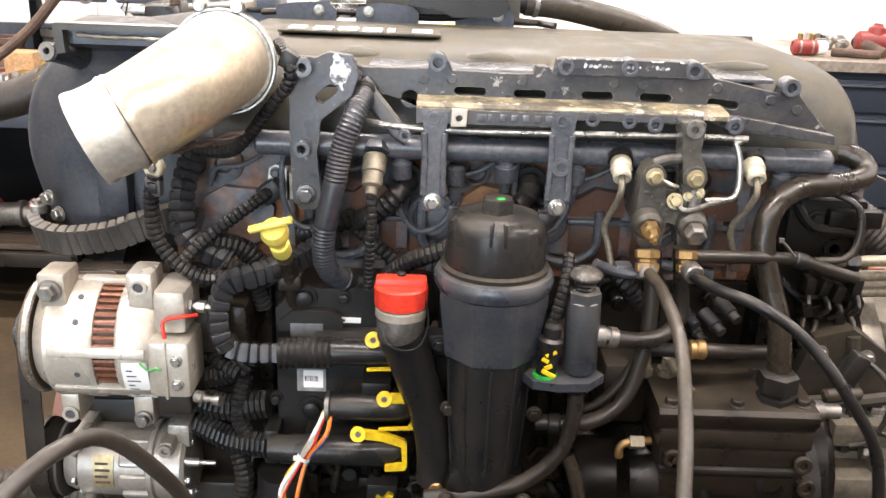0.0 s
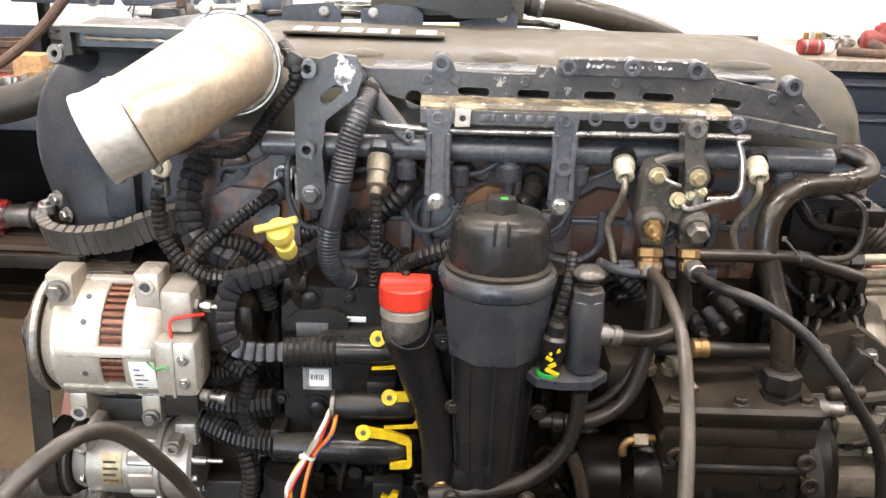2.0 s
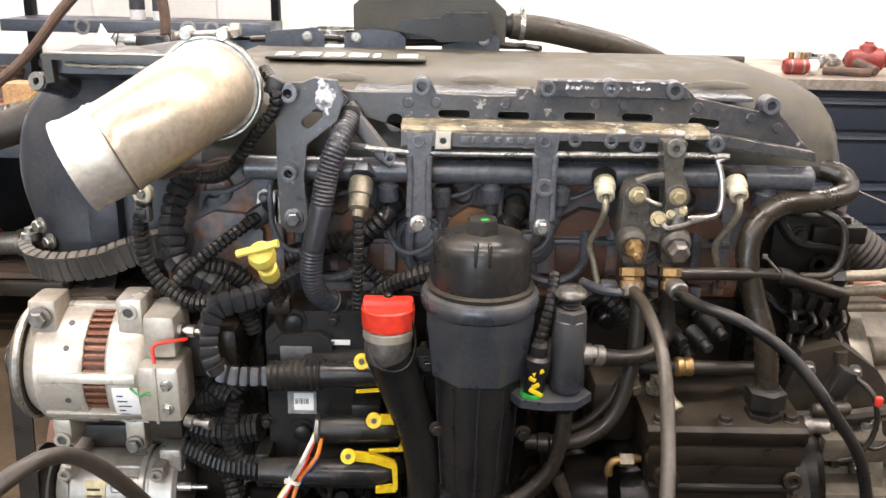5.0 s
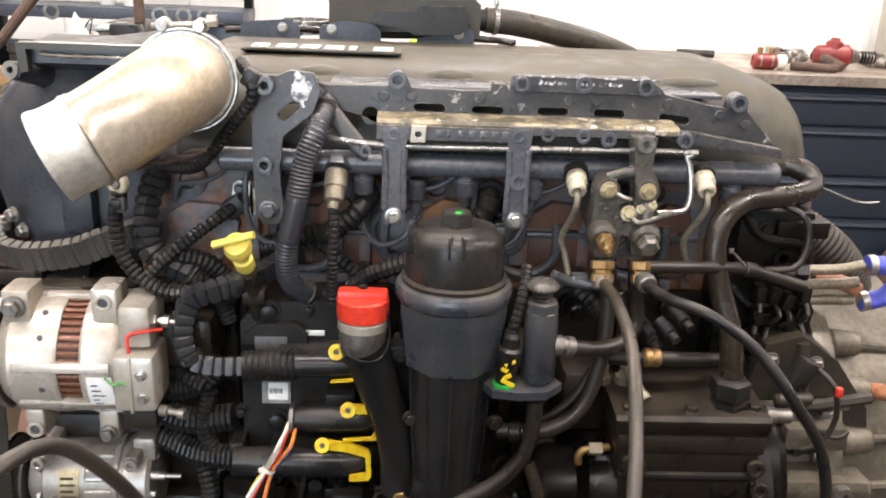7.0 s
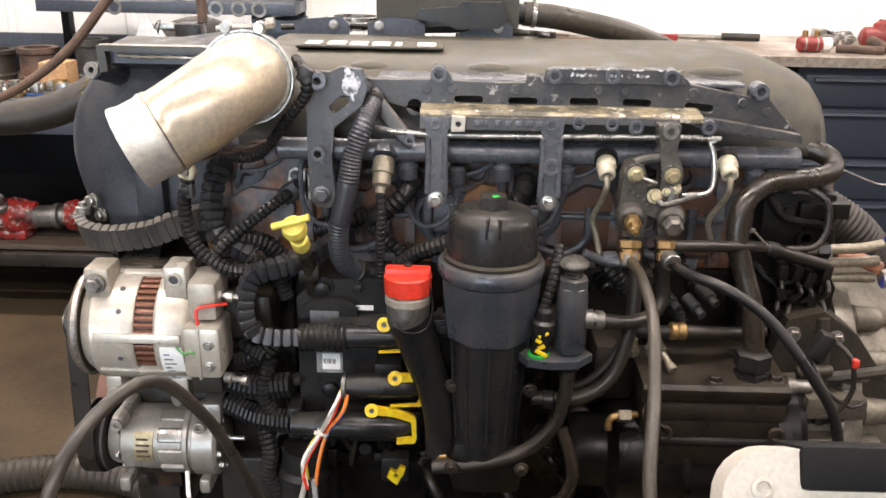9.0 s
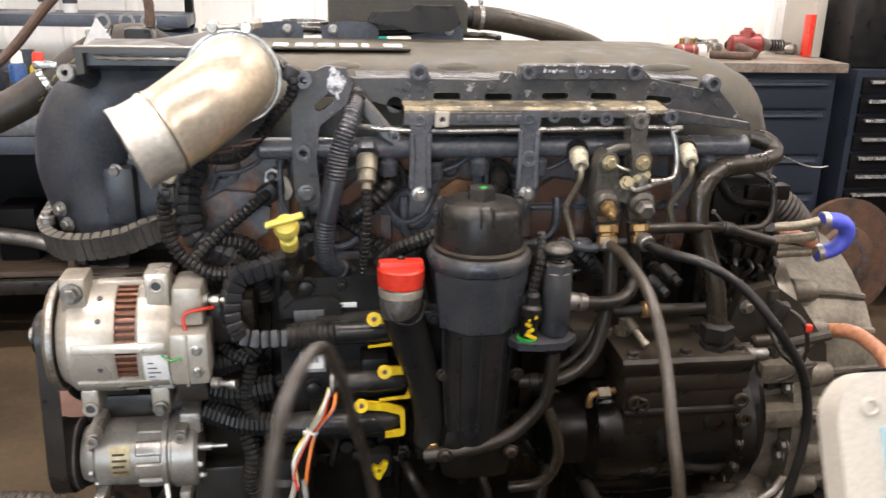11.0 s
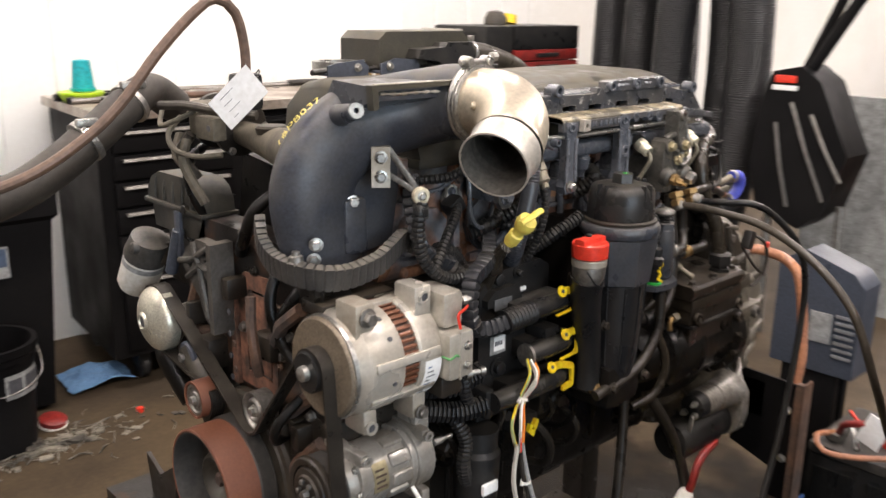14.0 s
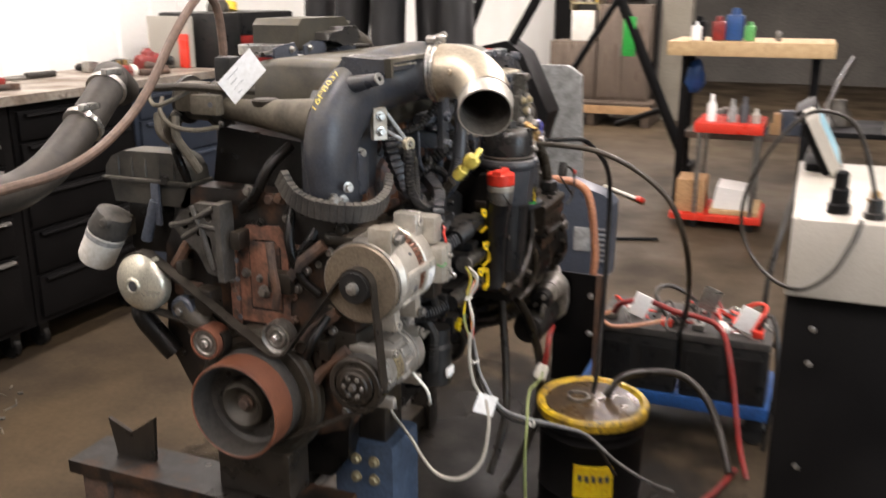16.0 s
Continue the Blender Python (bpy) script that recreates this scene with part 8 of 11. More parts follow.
# ---- fuel manifold block with brass fittings ----
t = thing("fuel_manifold", (0.32, 1.18, 1.21), "oily grey cast fuel manifold block with brass fittings", "manifold")
bm = B()
prism(bm, [(0.277, 1.322), (0.281, 1.337), (0.292, 1.344), (0.304, 1.340), (0.310, 1.326), (0.312, 1.300), (0.320, 1.284), (0.334, 1.280), (0.334, 1.320), (0.330, 1.345), (0.326, 1.375), (0.322, 1.40), (0.355, 1.40), (0.352, 1.36), (0.364, 1.335), (0.362, 1.29), (0.370, 1.25), (0.364, 1.226), (0.338, 1.226), (0.333, 1.256), (0.318, 1.262), (0.314, 1.226), (0.284, 1.226), (0.274, 1.26)], 1.168, 1.205, "y")
rounded(bm, 0.004)
blk = part("block", bm, M_CASTGREY, t)
bm = B()
box(bm, (0.285, 1.205, 1.24), (0.36, 1.315, 1.30), 0.01)
part("foot", bm, M_CASTGREY, blk)
for x, z, r in ((0.293, 1.327, 0.0092), (0.348, 1.326, 0.0092)):
    c = B()
    ring(c, (x, 1.168, z), (0, -1, 0), 0.007, 0.016, 0.006, 22)
    part("boss", c, M_CASTGREY, blk)
    part("bolt", bolt(B(), (x, 1.163, z), (0, -1, 0), r), M_CREAMPIPE, t)
bm = B()
ring(bm, (0.339, 1.17, 1.392), (0, -1, 0), 0.005, 0.012, 0.008, 18)
part("eye", bm, M_DULLSTEEL, blk)
for x in (0.291, 0.352):
    c = B()
    lathe(c, (x, 1.172, 1.262), (0, -0.9, -0.25), [(0, 0.022), (0.014, 0.021), (0.02, 0.016)], 22)
    part("plug_seat", c, M_CASTGREY, blk)
part("bleed_screw", lathe(B(), (0.292, 1.152, 1.258), (0, -0.95, -0.25), [(0, 0.013), (0.012, 0.013), (0.014, 0.009), (0.026, 0.008), (0.028, 0.0045), (0.038, 0.004)], 6), M_BRASS, t)
part("hex_plug", lathe(B(), (0.353, 1.152, 1.255), (0, -0.95, -0.2), [(0, 0.015), (0.014, 0.015), (0.018, 0.011)], 6), M_DULLSTEEL, t)
for x in (0.289, 0.345):
    f = part("brass_fitting", lathe(B(), (x, 1.14, 1.232), (0, -0.35, -1), [(0, 0.012), (0.002, 0.0175), (0.012, 0.0175), (0.014, 0.013), (0.018, 0.013), (0.02, 0.0165), (0.03, 0.0165), (0.034, 0.012)], 6), M_BRASS, t)
for p, r in (((0.325, 1.165, 1.293), 0.0085), ((0.343, 1.168, 1.30), 0.0055), ((0.356, 1.166, 1.305), 0.0062)):
    part("banjo_bolt", bolt(B(), p, (-0.1, -1, 0.3), r), M_CREAMPIPE, t)
part("banjo_eye", lathe(B(), (0.352, 1.172, 1.288), (0, 0.1, 1), [(-0.012, 0.008), (-0.012, 0.0105), (0.026, 0.0105), (0.028, 0.007)], 14), M_DULLSTEEL, t)
part("small_line", hose_mesh([(0.325, 1.165, 1.293), (0.335, 1.158, 1.283), (0.35, 1.16, 1.284), (0.39, 1.172, 1.293)], 0.004, 8, 0.006), M_DULLSTEEL, t)
part("link_arm", sweep(B(), smooth_path([(0.293, 1.180, 1.340), (0.312, 1.180, 1.347), (0.335, 1.180, 1.352), (0.342, 1.182, 1.375)], 0.005), 0.0075, 10), M_CASTGREY, blk)
part("clip", hose_mesh([(0.303, 1.164, 1.323), (0.314, 1.161, 1.318), (0.326, 1.163, 1.314)], 0.0028, 6, 0.004), M_STEEL, t)
for k in range(5):
    c = B()
    box(c, (0.283 + 0.008 * k, 1.1665, 1.300 - 0.006 * k), (0.289 + 0.008 * k, 1.1685, 1.306 - 0.006 * k), 0.0008)
    part("cast_mark", c, M_CASTGREY, blk)

# ---- air compressor / pump at the rear ----
t = thing("air_compressor", (0.43, 1.18, 0.78), "dusty black flat-topped air compressor head", "compressor")
bm = B()
prism(bm, [(1.092, 0.994), (1.092, 1.006), (1.098, 1.012), (1.275, 1.022), (1.275, 0.98), (1.10, 0.98)], 0.322, 0.548)
rounded(bm, 0.003)
lid = part("head_plate", bm, M_PAINT_DIRTY, t)
bm = B()
box(bm, (0.326, 1.094, 0.950), (0.546, 1.27, 0.981), 0.006)
part("head_block", bm, M_PAINT_DIRTY, t)
bm = B()
box(bm, (0.330, 1.099, 0.918), (0.542, 1.27, 0.951), 0.006)
part("valve_block", bm, M_PAINT_DIRTY, t)
bm = B()
box(bm, (0.332, 1.092, 0.909), (0.54, 1.27, 0.919), 0.003)
part("gasket_plate", bm, M_BLACK, t)
bm = B()
prism(bm, [(1.105, 0.84), (1.105, 0.912), (1.27, 0.912), (1.27, 0.80), (1.13, 0.80)], 0.34, 0.535)
rounded(bm, 0.012)
part("cylinder", bm, M_PAINT_DIRTY, t)
bm = B()
lathe(bm, (0.225, 1.195, 0.835), (1, 0, 0), [(0, 0.03), (0, 0.052), (0.012, 0.060), (0.06, 0.064), (0.075, 0.088), (0.09, 0.094), (0.17, 0.096), (0.175, 0.099), (0.19, 0.099), (0.195, 0.096), (0.31, 0.096), (0.32, 0.112), (0.345, 0.114), (0.35, 0.10)], 40)
crank = part("crank_housing", bm, M_SUMPSHADE, t)
for k in range(8):
    a = math.radians(95 + 26 * k)
    part("flange_bolt", bolt(B(), (0.546, 1.195 + 0.105 * math.cos(a), 0.835 + 0.105 * math.sin(a)), (-1, 0, 0), 0.008), M_PAINT_DIRTY, crank)
bm = B()
lathe(bm, (0.50, 1.115, 0.885), (0.1, -1, 0.3), [(0, 0.022), (0.01, 0.022), (0.012, 0.014), (0.004, 0.012)], 20)
part("side_port", bm, M_SUMPSHADE, crank)
for x, y in ((0.342, 1.11), (0.435, 1.112), (0.53, 1.118), (0.345, 1.25), (0.53, 1.25)):
    part("bolt", bolt(B(), (x, y, 1.011), (0, 0, 1), 0.0095), M_PAINT_DIRTY, lid)
for x, z in ((0.348, 0.935), (0.535, 0.93), (0.546, 0.892), (0.36, 0.93)):
    c = B()
    lathe(c, (x, 1.096, z), (0, -1, 0), [(0, 0.013), (0.008, 0.013), (0.008, 0.007), (0.002, 0.006)], 16)
    part("socket_screw", c, M_PAINT_DIRTY, t)
part("union_nut", lathe(B(), (0.495, 1.132, 1.008), (0, 0, 1), [(0, 0.026), (0.012, 0.026), (0.014, 0.021), (0.02, 0.021), (0.022, 0.0285), (0.046, 0.0285), (0.05, 0.022)], 6), M_BLACK, t, "large black hexagon union nut")
part("side_union", lathe(B(), (0.545, 1.14, 0.992), (1, 0, 0), [(0, 0.012), (0.012, 0.012), (0.012, 0.016), (0.024, 0.016), (0.024, 0.011), (0.05, 0.011)], 18), M_DULLSTEEL, t)
for x in (0.318, 0.352):
    part("top_fitting", lathe(B(), (x, 1.19, 1.018), (0, -0.1, 1), [(0, 0.014), (0.012, 0.014), (0.012, 0.009), (0.03, 0.009)], 6), M_TANSTEEL, t)
part("tap", lathe(B(), (0.352, 1.17, 1.05), (0.25, -0.5, -0.35), [(0, 0.010), (0.02, 0.010), (0.022, 0.006), (0.045, 0.006), (0.045, 0.008), (0.055, 0.008)], 12), M_TANSTEEL, t)
part("brass_elbow", hose_mesh([(0.325, 1.13, 0.940), (0.30, 1.125, 0.940), (0.283, 1.122, 0.938), (0.278, 1.12, 0.928), (0.279, 1.12, 0.918)], 0.006, 12, 0.006), M_BRASS, t)
part("elbow_nut", lathe(B(), (0.293, 1.124, 0.940), (1, 0, 0), [(0, 0.011), (0.02, 0.011)], 4), M_TANSTEEL, t)
part("ring_flange", lathe(B(), (0.572, 1.25, 0.845), (1, 0, 0), [(0, 0.07), (0, 0.135), (0.018, 0.14), (0.03, 0.135), (0.03, 0.07)], 40), M_SUMPSHADE, t)
part("lower_casting", lathe(B(), (0.30, 1.22, 0.75), (1, 0, 0), [(0, 0.04), (0.02, 0.06), (0.10, 0.065), (0.20, 0.06)], 24), M_SUMPSHADE, t)

# ---- starter motor ----
t = thing("starter_motor", (0.40, 1.12, 0.62), "grey starter motor with wired terminals under the compressor", "starter motor")
part("body", lathe(B(), (0.375, 1.155, 0.590), (1, 0, 0), [(0, 0.03), (0.006, 0.046), (0.02, 0.052), (0.17, 0.053), (0.18, 0.045), (0.22, 0.05)], 28), M_BLACK, t)
part("solenoid", lathe(B(), (0.452, 1.128, 0.678), (1, 0, 0), [(0, 0.030), (0.004, 0.036), (0.050, 0.036), (0.053, 0.033), (0.060, 0.033), (0.063, 0.038), (0.125, 0.040), (0.14, 0.05)], 28), M_ALUDULL, t, "dull aluminium solenoid")
part("end_cap", lathe(B(), (0.420, 1.128, 0.678), (1, 0, 0), [(0, 0.022), (0.004, 0.031), (0.034, 0.034)], 24), M_BLACK, t)
for dy, dz in ((-0.014, 0.016), (0.012, -0.012), (-0.016, -0.013)):
    part("terminal", lathe(B(), (0.394, 1.128 + dy, 0.678 + dz), (1, 0, 0), [(0, 0.004), (0.010, 0.004), (0.010, 0.008), (0.022, 0.008), (0.024, 0.005), (0.03, 0.005)], 6), M_STEEL, t)
part("link_strap", sweep(B(), smooth_path([(0.402, 1.113, 0.666), (0.396, 1.112, 0.645), (0.402, 1.12, 0.622)], 0.006), 0.006, 8, 0.4), M_STEEL, t)
bm = B()
prism(bm, [(1.082, 0.615), (1.084, 0.675), (1.10, 0.70), (1.20, 0.71), (1.24, 0.56), (1.12, 0.55), (1.092, 0.575)], 0.588, 0.622)
rounded(bm, 0.010, 2)
nf = part("nose_flange", bm, M_ALUDULL, t, "grey cast nose flange")
for k in range(5):
    part("flange_rib", sweep(B(), [(0.60, 1.090 + 0.006 * k, 0.585 + 0.03 * k), (0.645, 1.105 + 0.006 * k, 0.60 + 0.03 * k), (0.69, 1.14 + 0.006 * k, 0.62 + 0.03 * k)], 0.007, 8), M_ALUDULL, nf)
part("mount", cyl(B(), (0.61, 1.17, 0.65), (0.63, 1.30, 0.70), 0.06, n=20), M_BELL, t)

# ================= hoses and wiring on the engine =================
def hose(name, pts, r, material, label, category="hose", n=12, step=0.012, group=""):
    """A hose or pipe with a sleeve at each end."""
    h = thing(name, pts[-1], label, category, group)
    part("tube", hose_mesh(pts, r, n, step), material, h)
    return h


def sleeve(h, p, q, r, material, length=0.02):
    p, q = Vector(p), Vector(q)
    d = (q - p).normalized()
    return part("sleeve", lathe(B(), p, d, [(0, r * 1.02), (0.002, r * 1.2), (length - 0.002, r * 1.2), (length, r * 1.02)], 18), material, h)


def loom(name, pts, r, label, n=8, pitch=0.0088, square=0.0):
    """Split wiring conduit with short overlapping cuffs."""
    h = thing(name, pts[-1], label, "wiring loom", "wiring looms")
    path = smooth_path(pts, pitch / 6)
    part("conduit", sweep(B(), path, lambda i, s: r * (1.0, 1.0, 1.03, 1.0, 0.97, 0.76)[i % 6], n, square=square), M_LOOM if not square else M_LOOMDUST, h)
    return h


t = thing("wiring_conduit", (-0.13, 1.19, 1.13), "thick black corrugated wiring conduit", "wiring loom", "wiring looms")
pts = [(-0.099, 1.262, 1.420), (-0.113, 1.205, 1.390), (-0.130, 1.190, 1.342), (-0.142, 1.185, 1.279), (-0.156, 1.190, 1.211), (-0.151, 1.210, 1.158), (-0.115, 1.255, 1.117)]
path = smooth_path(pts, 0.0027)
part("conduit", sweep(B(), path, lambda i, s: 0.0165 * (1 - 0.07 * (i % 2)) if (s < 0.43 or s > 0.60) else 0.0162, 20), M_CONDUIT, t)
part("collar", lathe(B(), path[4], path[12] - path[4], [(0, 0.0165), (0.002, 0.0185), (0.014, 0.0185), (0.016, 0.0165)], 20), M_BLACK, t)
part("end_collar", lathe(B(), path[-14], path[-6] - path[-14], [(0, 0.0165), (0.002, 0.019), (0.016, 0.019), (0.018, 0.0165)], 20), M_BLACK, t)
loom("sensor_loom", [(-0.090, 1.199, 1.296), (-0.088, 1.190, 1.251), (-0.091, 1.197, 1.197), (-0.095, 1.228, 1.126)], 0.0078, "thin taped wiring loom from the rail sensor")
loom("rail_loom", [(-0.225, 1.262, 1.472), (-0.202, 1.205, 1.458), (-0.201, 1.198, 1.430), (-0.232, 1.205, 1.389), (-0.262, 1.218, 1.350), (-0.295, 1.238, 1.322), (-0.352, 1.270, 1.315)], 0.0092, "curved segmented wiring loom under the elbow pipe")
bm = B()
box(bm, (-0.212, 1.192, 1.446), (-0.190, 1.214, 1.470), 0.004, Matrix.Rotation(0.5, 3, "Y"))
single("sensor_plug", bm, M_GLOSS, "small black sensor plug beside the pipe clamp", "connector")
loom("head_loom", [(-0.350, 1.285, 1.322), (-0.366, 1.268, 1.277), (-0.370, 1.248, 1.231), (-0.359, 1.236, 1.191), (-0.30, 1.228, 1.158)], 0.0145, "thick flat-sided segmented wiring loom", pitch=0.0145, square=0.7)
loom("stay_loom", [(-0.392, 1.208, 1.292), (-0.401, 1.208, 1.250), (-0.395, 1.206, 1.200), (-0.370, 1.202, 1.166), (-0.331, 1.198, 1.145), (-0.290, 1.195, 1.147)], 0.0115, "dusty segmented wiring loom hanging from the stay")
lp = loom("plug_loom", [(-0.232, 1.292, 1.262), (-0.262, 1.258, 1.245), (-0.304, 1.236, 1.215), (-0.342, 1.216, 1.185), (-0.363, 1.206, 1.162)], 0.010, "segmented wiring loom to the head plug")
bm = B()
box(bm, (-0.262, 1.268, 1.238), (-0.228, 1.302, 1.268), 0.005, Matrix.Rotation(-0.6, 3, "Y"))
part("plug", bm, M_BLACK, lp)
h = loom("main_loom", [(-0.150, 1.28, 1.185), (-0.212, 1.220, 1.161), (-0.260, 1.192, 1.152), (-0.294, 1.180, 1.140), (-0.307, 1.174, 1.093), (-0.298, 1.174, 1.052), (-0.265, 1.172, 1.040), (-0.205, 1.171, 1.042)], 0.0148, "broad dusty segmented wiring loom bending into the control unit", pitch=0.0155, square=0.6)
for p, q in (((-0.226, 1.212, 1.158), (-0.244, 1.201, 1.155)), ((-0.2995, 1.174, 1.058), (-0.2945, 1.174, 1.049))):
    part("tape_cuff", lathe(B(), p, Vector(q) - Vector(p), [(0, 0.0165), (0.001, 0.0180), (0.013, 0.0180), (0.014, 0.0165)], 20), M_LOOM, h, "black tape wrapped round the loom")
loom("filter_loom", [(-0.066, 1.242, 1.142), (-0.030, 1.208, 1.178), (0.030, 1.195, 1.206)], 0.0135, "short ribbed wiring loom beside the oil filter")
loom("solenoid_loom", [(0.186, 1.15, 1.215), (0.176, 1.108, 1.185), (0.163, 1.098, 1.135)], 0.008, "short ribbed loom to the yellow-marked sensor")
loom("injector_loom", [(-0.12, 1.285, 1.20), (-0.09, 1.262, 1.185), (-0.06, 1.255, 1.16), (-0.05, 1.26, 1.13)], 0.011, "black ribbed loom behind the filler cap")
loom("pump_loom", [(0.262, 1.22, 1.17), (0.285, 1.20, 1.15), (0.31, 1.205, 1.12)], 0.013, "grey dusty loom behind the primer pump")
for pts, r in (([(-0.31, 1.22, 1.16), (-0.27, 1.24, 1.13), (-0.255, 1.25, 1.08)], 0.014), ([(-0.33, 1.235, 1.19), (-0.28, 1.25, 1.17), (-0.24, 1.255, 1.12)], 0.016), ([(-0.36, 1.24, 0.96), (-0.30, 1.22, 0.985), (-0.262, 1.225, 1.02)], 0.020), ([(-0.37, 1.24, 0.93), (-0.31, 1.215, 0.925), (-0.245, 1.21, 0.935)], 0.022), ([(-0.36, 1.24, 0.88), (-0.30, 1.21, 0.87), (-0.24, 1.19, 0.874)], 0.021), ([(-0.30, 1.22, 0.86), (-0.285, 1.20, 0.81), (-0.29, 1.20, 0.76), (-0.27, 1.21, 0.71)], 0.015), ([(-0.345, 1.24, 1.02), (-0.315, 1.215, 1.00), (-0.285, 1.20, 0.99)], 0.012), ([(-0.28, 1.21, 0.98), (-0.29, 1.20, 0.92), (-0.275, 1.2, 0.88)], 0.013)):
    loom("branch_loom", pts, r, "dusty branch of the engine wiring loom")
# flat cable tray under the duct
t = thing("cable_tray", (-0.48, 1.25, 1.17), "dusty segmented flat cable tray under the duct", "wiring loom", "wiring looms")
pts = [(-0.582, 1.425, 1.248), (-0.598, 1.390, 1.216), (-0.606, 1.345, 1.197), (-0.602, 1.292, 1.189), (-0.575, 1.246, 1.184), (-0.530, 1.234, 1.182), (-0.471, 1.236, 1.190), (-0.432, 1.246, 1.203), (-0.388, 1.266, 1.212), (-0.350, 1.28, 1.20)]
path = smooth_path(pts, 0.0021)
part("tray", sweep(B(), path, lambda i, s: 0.0215 * (1.0, 1.0, 1.0, 1.0, 1.0, 1.0, 0.84)[i % 7], 8, 0.42, up=(0, 0, 1), square=0.9), M_TRAY, t)
part("clip", lathe(B(), (-0.598, 1.288, 1.205), (0, 0, 1), [(0, 0.012), (0.012, 0.012), (0.014, 0.007), (0.02, 0.007)], 12), M_STEEL, t)

# large S-bend coolant pipe and lines at the rear
h = hose("coolant_pipe", [(0.575, 1.31, 1.340), (0.605, 1.298, 1.338), (0.628, 1.285, 1.328), (0.628, 1.268, 1.312), (0.588, 1.248, 1.304), (0.511, 1.218, 1.302), (0.470, 1.192, 1.278), (0.460, 1.180, 1.233), (0.473, 1.168, 1.178), (0.490, 1.148, 1.118), (0.497, 1.134, 1.040)], 0.0168, M_PIPE, "thick dark S-bent steel pipe into the compressor", "pipe", 18)
h = hose("cross_pipe", [(0.352, 1.132, 1.226), (0.432, 1.155, 1.219), (0.508, 1.185, 1.208), (0.564, 1.200, 1.190), (0.617, 1.212, 1.172)], 0.009, M_RUBBER, "black rubber fuel pipe behind the coolant pipe", "pipe")
sleeve(h, (0.508, 1.185, 1.208), (0.54, 1.194, 1.199), 0.010, M_BLACK, 0.024)
bm = B()
sweep(bm, [(0.506, 1.176, 1.216), (0.486, 1.165, 1.236), (0.478, 1.162, 1.243)], 0.0018, 6)
box(bm, (0.474, 1.159, 1.240), (0.481, 1.164, 1.247), 0.0015)
part("tie_tail", bm, M_DULLSTEEL, h, "grey cable tie tail")
hose("loop_wire", [(0.575, 1.25, 1.29), (0.600, 1.232, 1.282), (0.614, 1.226, 1.262), (0.612, 1.218, 1.222), (0.595, 1.214, 1.200), (0.55, 1.21, 1.198)], 0.0055, M_RUBBER, "thin bent black pipe loop", "pipe")
h = hose("primer_hose", [(0.236, 1.108, 1.114), (0.287, 1.116, 1.106), (0.327, 1.135, 1.108), (0.349, 1.152, 1.128), (0.346, 1.156, 1.177), (0.340, 1.158, 1.23)], 0.0115, M_RUBBER, "black rubber hose from the primer pump")
sleeve(h, (0.240, 1.1085, 1.1135), (0.26, 1.112, 1.11), 0.0125, M_DULLSTEEL, 0.014)
h = hose("drain_hose", [(0.305, 1.165, 1.22), (0.307, 1.150, 1.128), (0.298, 1.138, 1.065), (0.276, 1.126, 1.006), (0.228, 1.116, 0.976), (0.155, 1.125, 0.968)], 0.0115, M_RUBBER, "dusty black hose curving to the oil filter")
sleeve(h, (0.19, 1.118, 0.970), (0.165, 1.122, 0.968), 0.0125, M_BLACK, 0.018)
hose("thin_drain_hose", [(0.296, 1.155, 1.06), (0.275, 1.148, 1.02), (0.245, 1.145, 0.99), (0.21, 1.15, 0.97)], 0.007, M_RUBBER, "thin black hose beside the drain hose")
h = hose("suction_hose", [(0.206, 1.108, 1.045), (0.203, 1.100, 0.991), (0.187, 1.096, 0.935), (0.137, 1.096, 0.884), (0.071, 1.10, 0.860), (0.0, 1.11, 0.845)], 0.0115, M_RUBBER, "black hose hanging under the primer pump")
hose("low_hose", [(0.20, 1.10, 0.93), (0.215, 1.09, 0.89), (0.222, 1.09, 0.84), (0.20, 1.10, 0.79), (0.15, 1.12, 0.77)], 0.010, M_PIPE, "grey pipe curling below the oil filter", "pipe")
h = hose("oil_line", [(0.388, 1.160, 1.074), (0.450, 1.170, 1.068), (0.502, 1.185, 1.062), (0.53, 1.20, 1.06)], 0.0105, M_RUBBER, "short black oil hose with a brass end")
part("brass_end", lathe(B(), (0.366, 1.157, 1.075), (1, 0.1, 0), [(0, 0.010), (0.004, 0.0145), (0.012, 0.0145), (0.014, 0.012), (0.018, 0.0145), (0.026, 0.0145), (0.028, 0.012)], 18), M_BRASS, h)
part("tee", hose_mesh([(0.30, 1.17, 1.07), (0.335, 1.16, 1.072), (0.37, 1.157, 1.075)], 0.010, 12), M_BLACK, h)
# lamp-black solenoid clips between pump and block
for k, (x, z) in enumerate(((0.37, 1.11), (0.385, 1.085), (0.41, 1.10), (0.43, 1.12))):
    bm = lathe(B(), (x, 1.235, z), (0.5, -1, -0.4), [(0, 0.011), (0.03, 0.011), (0.032, 0.008), (0.045, 0.008)], 12)
    single("plug_connector", bm, M_GLOSS if k % 2 else M_LOOMDUST, "small plug connector on the crankcase", "connector", "plug connectors")
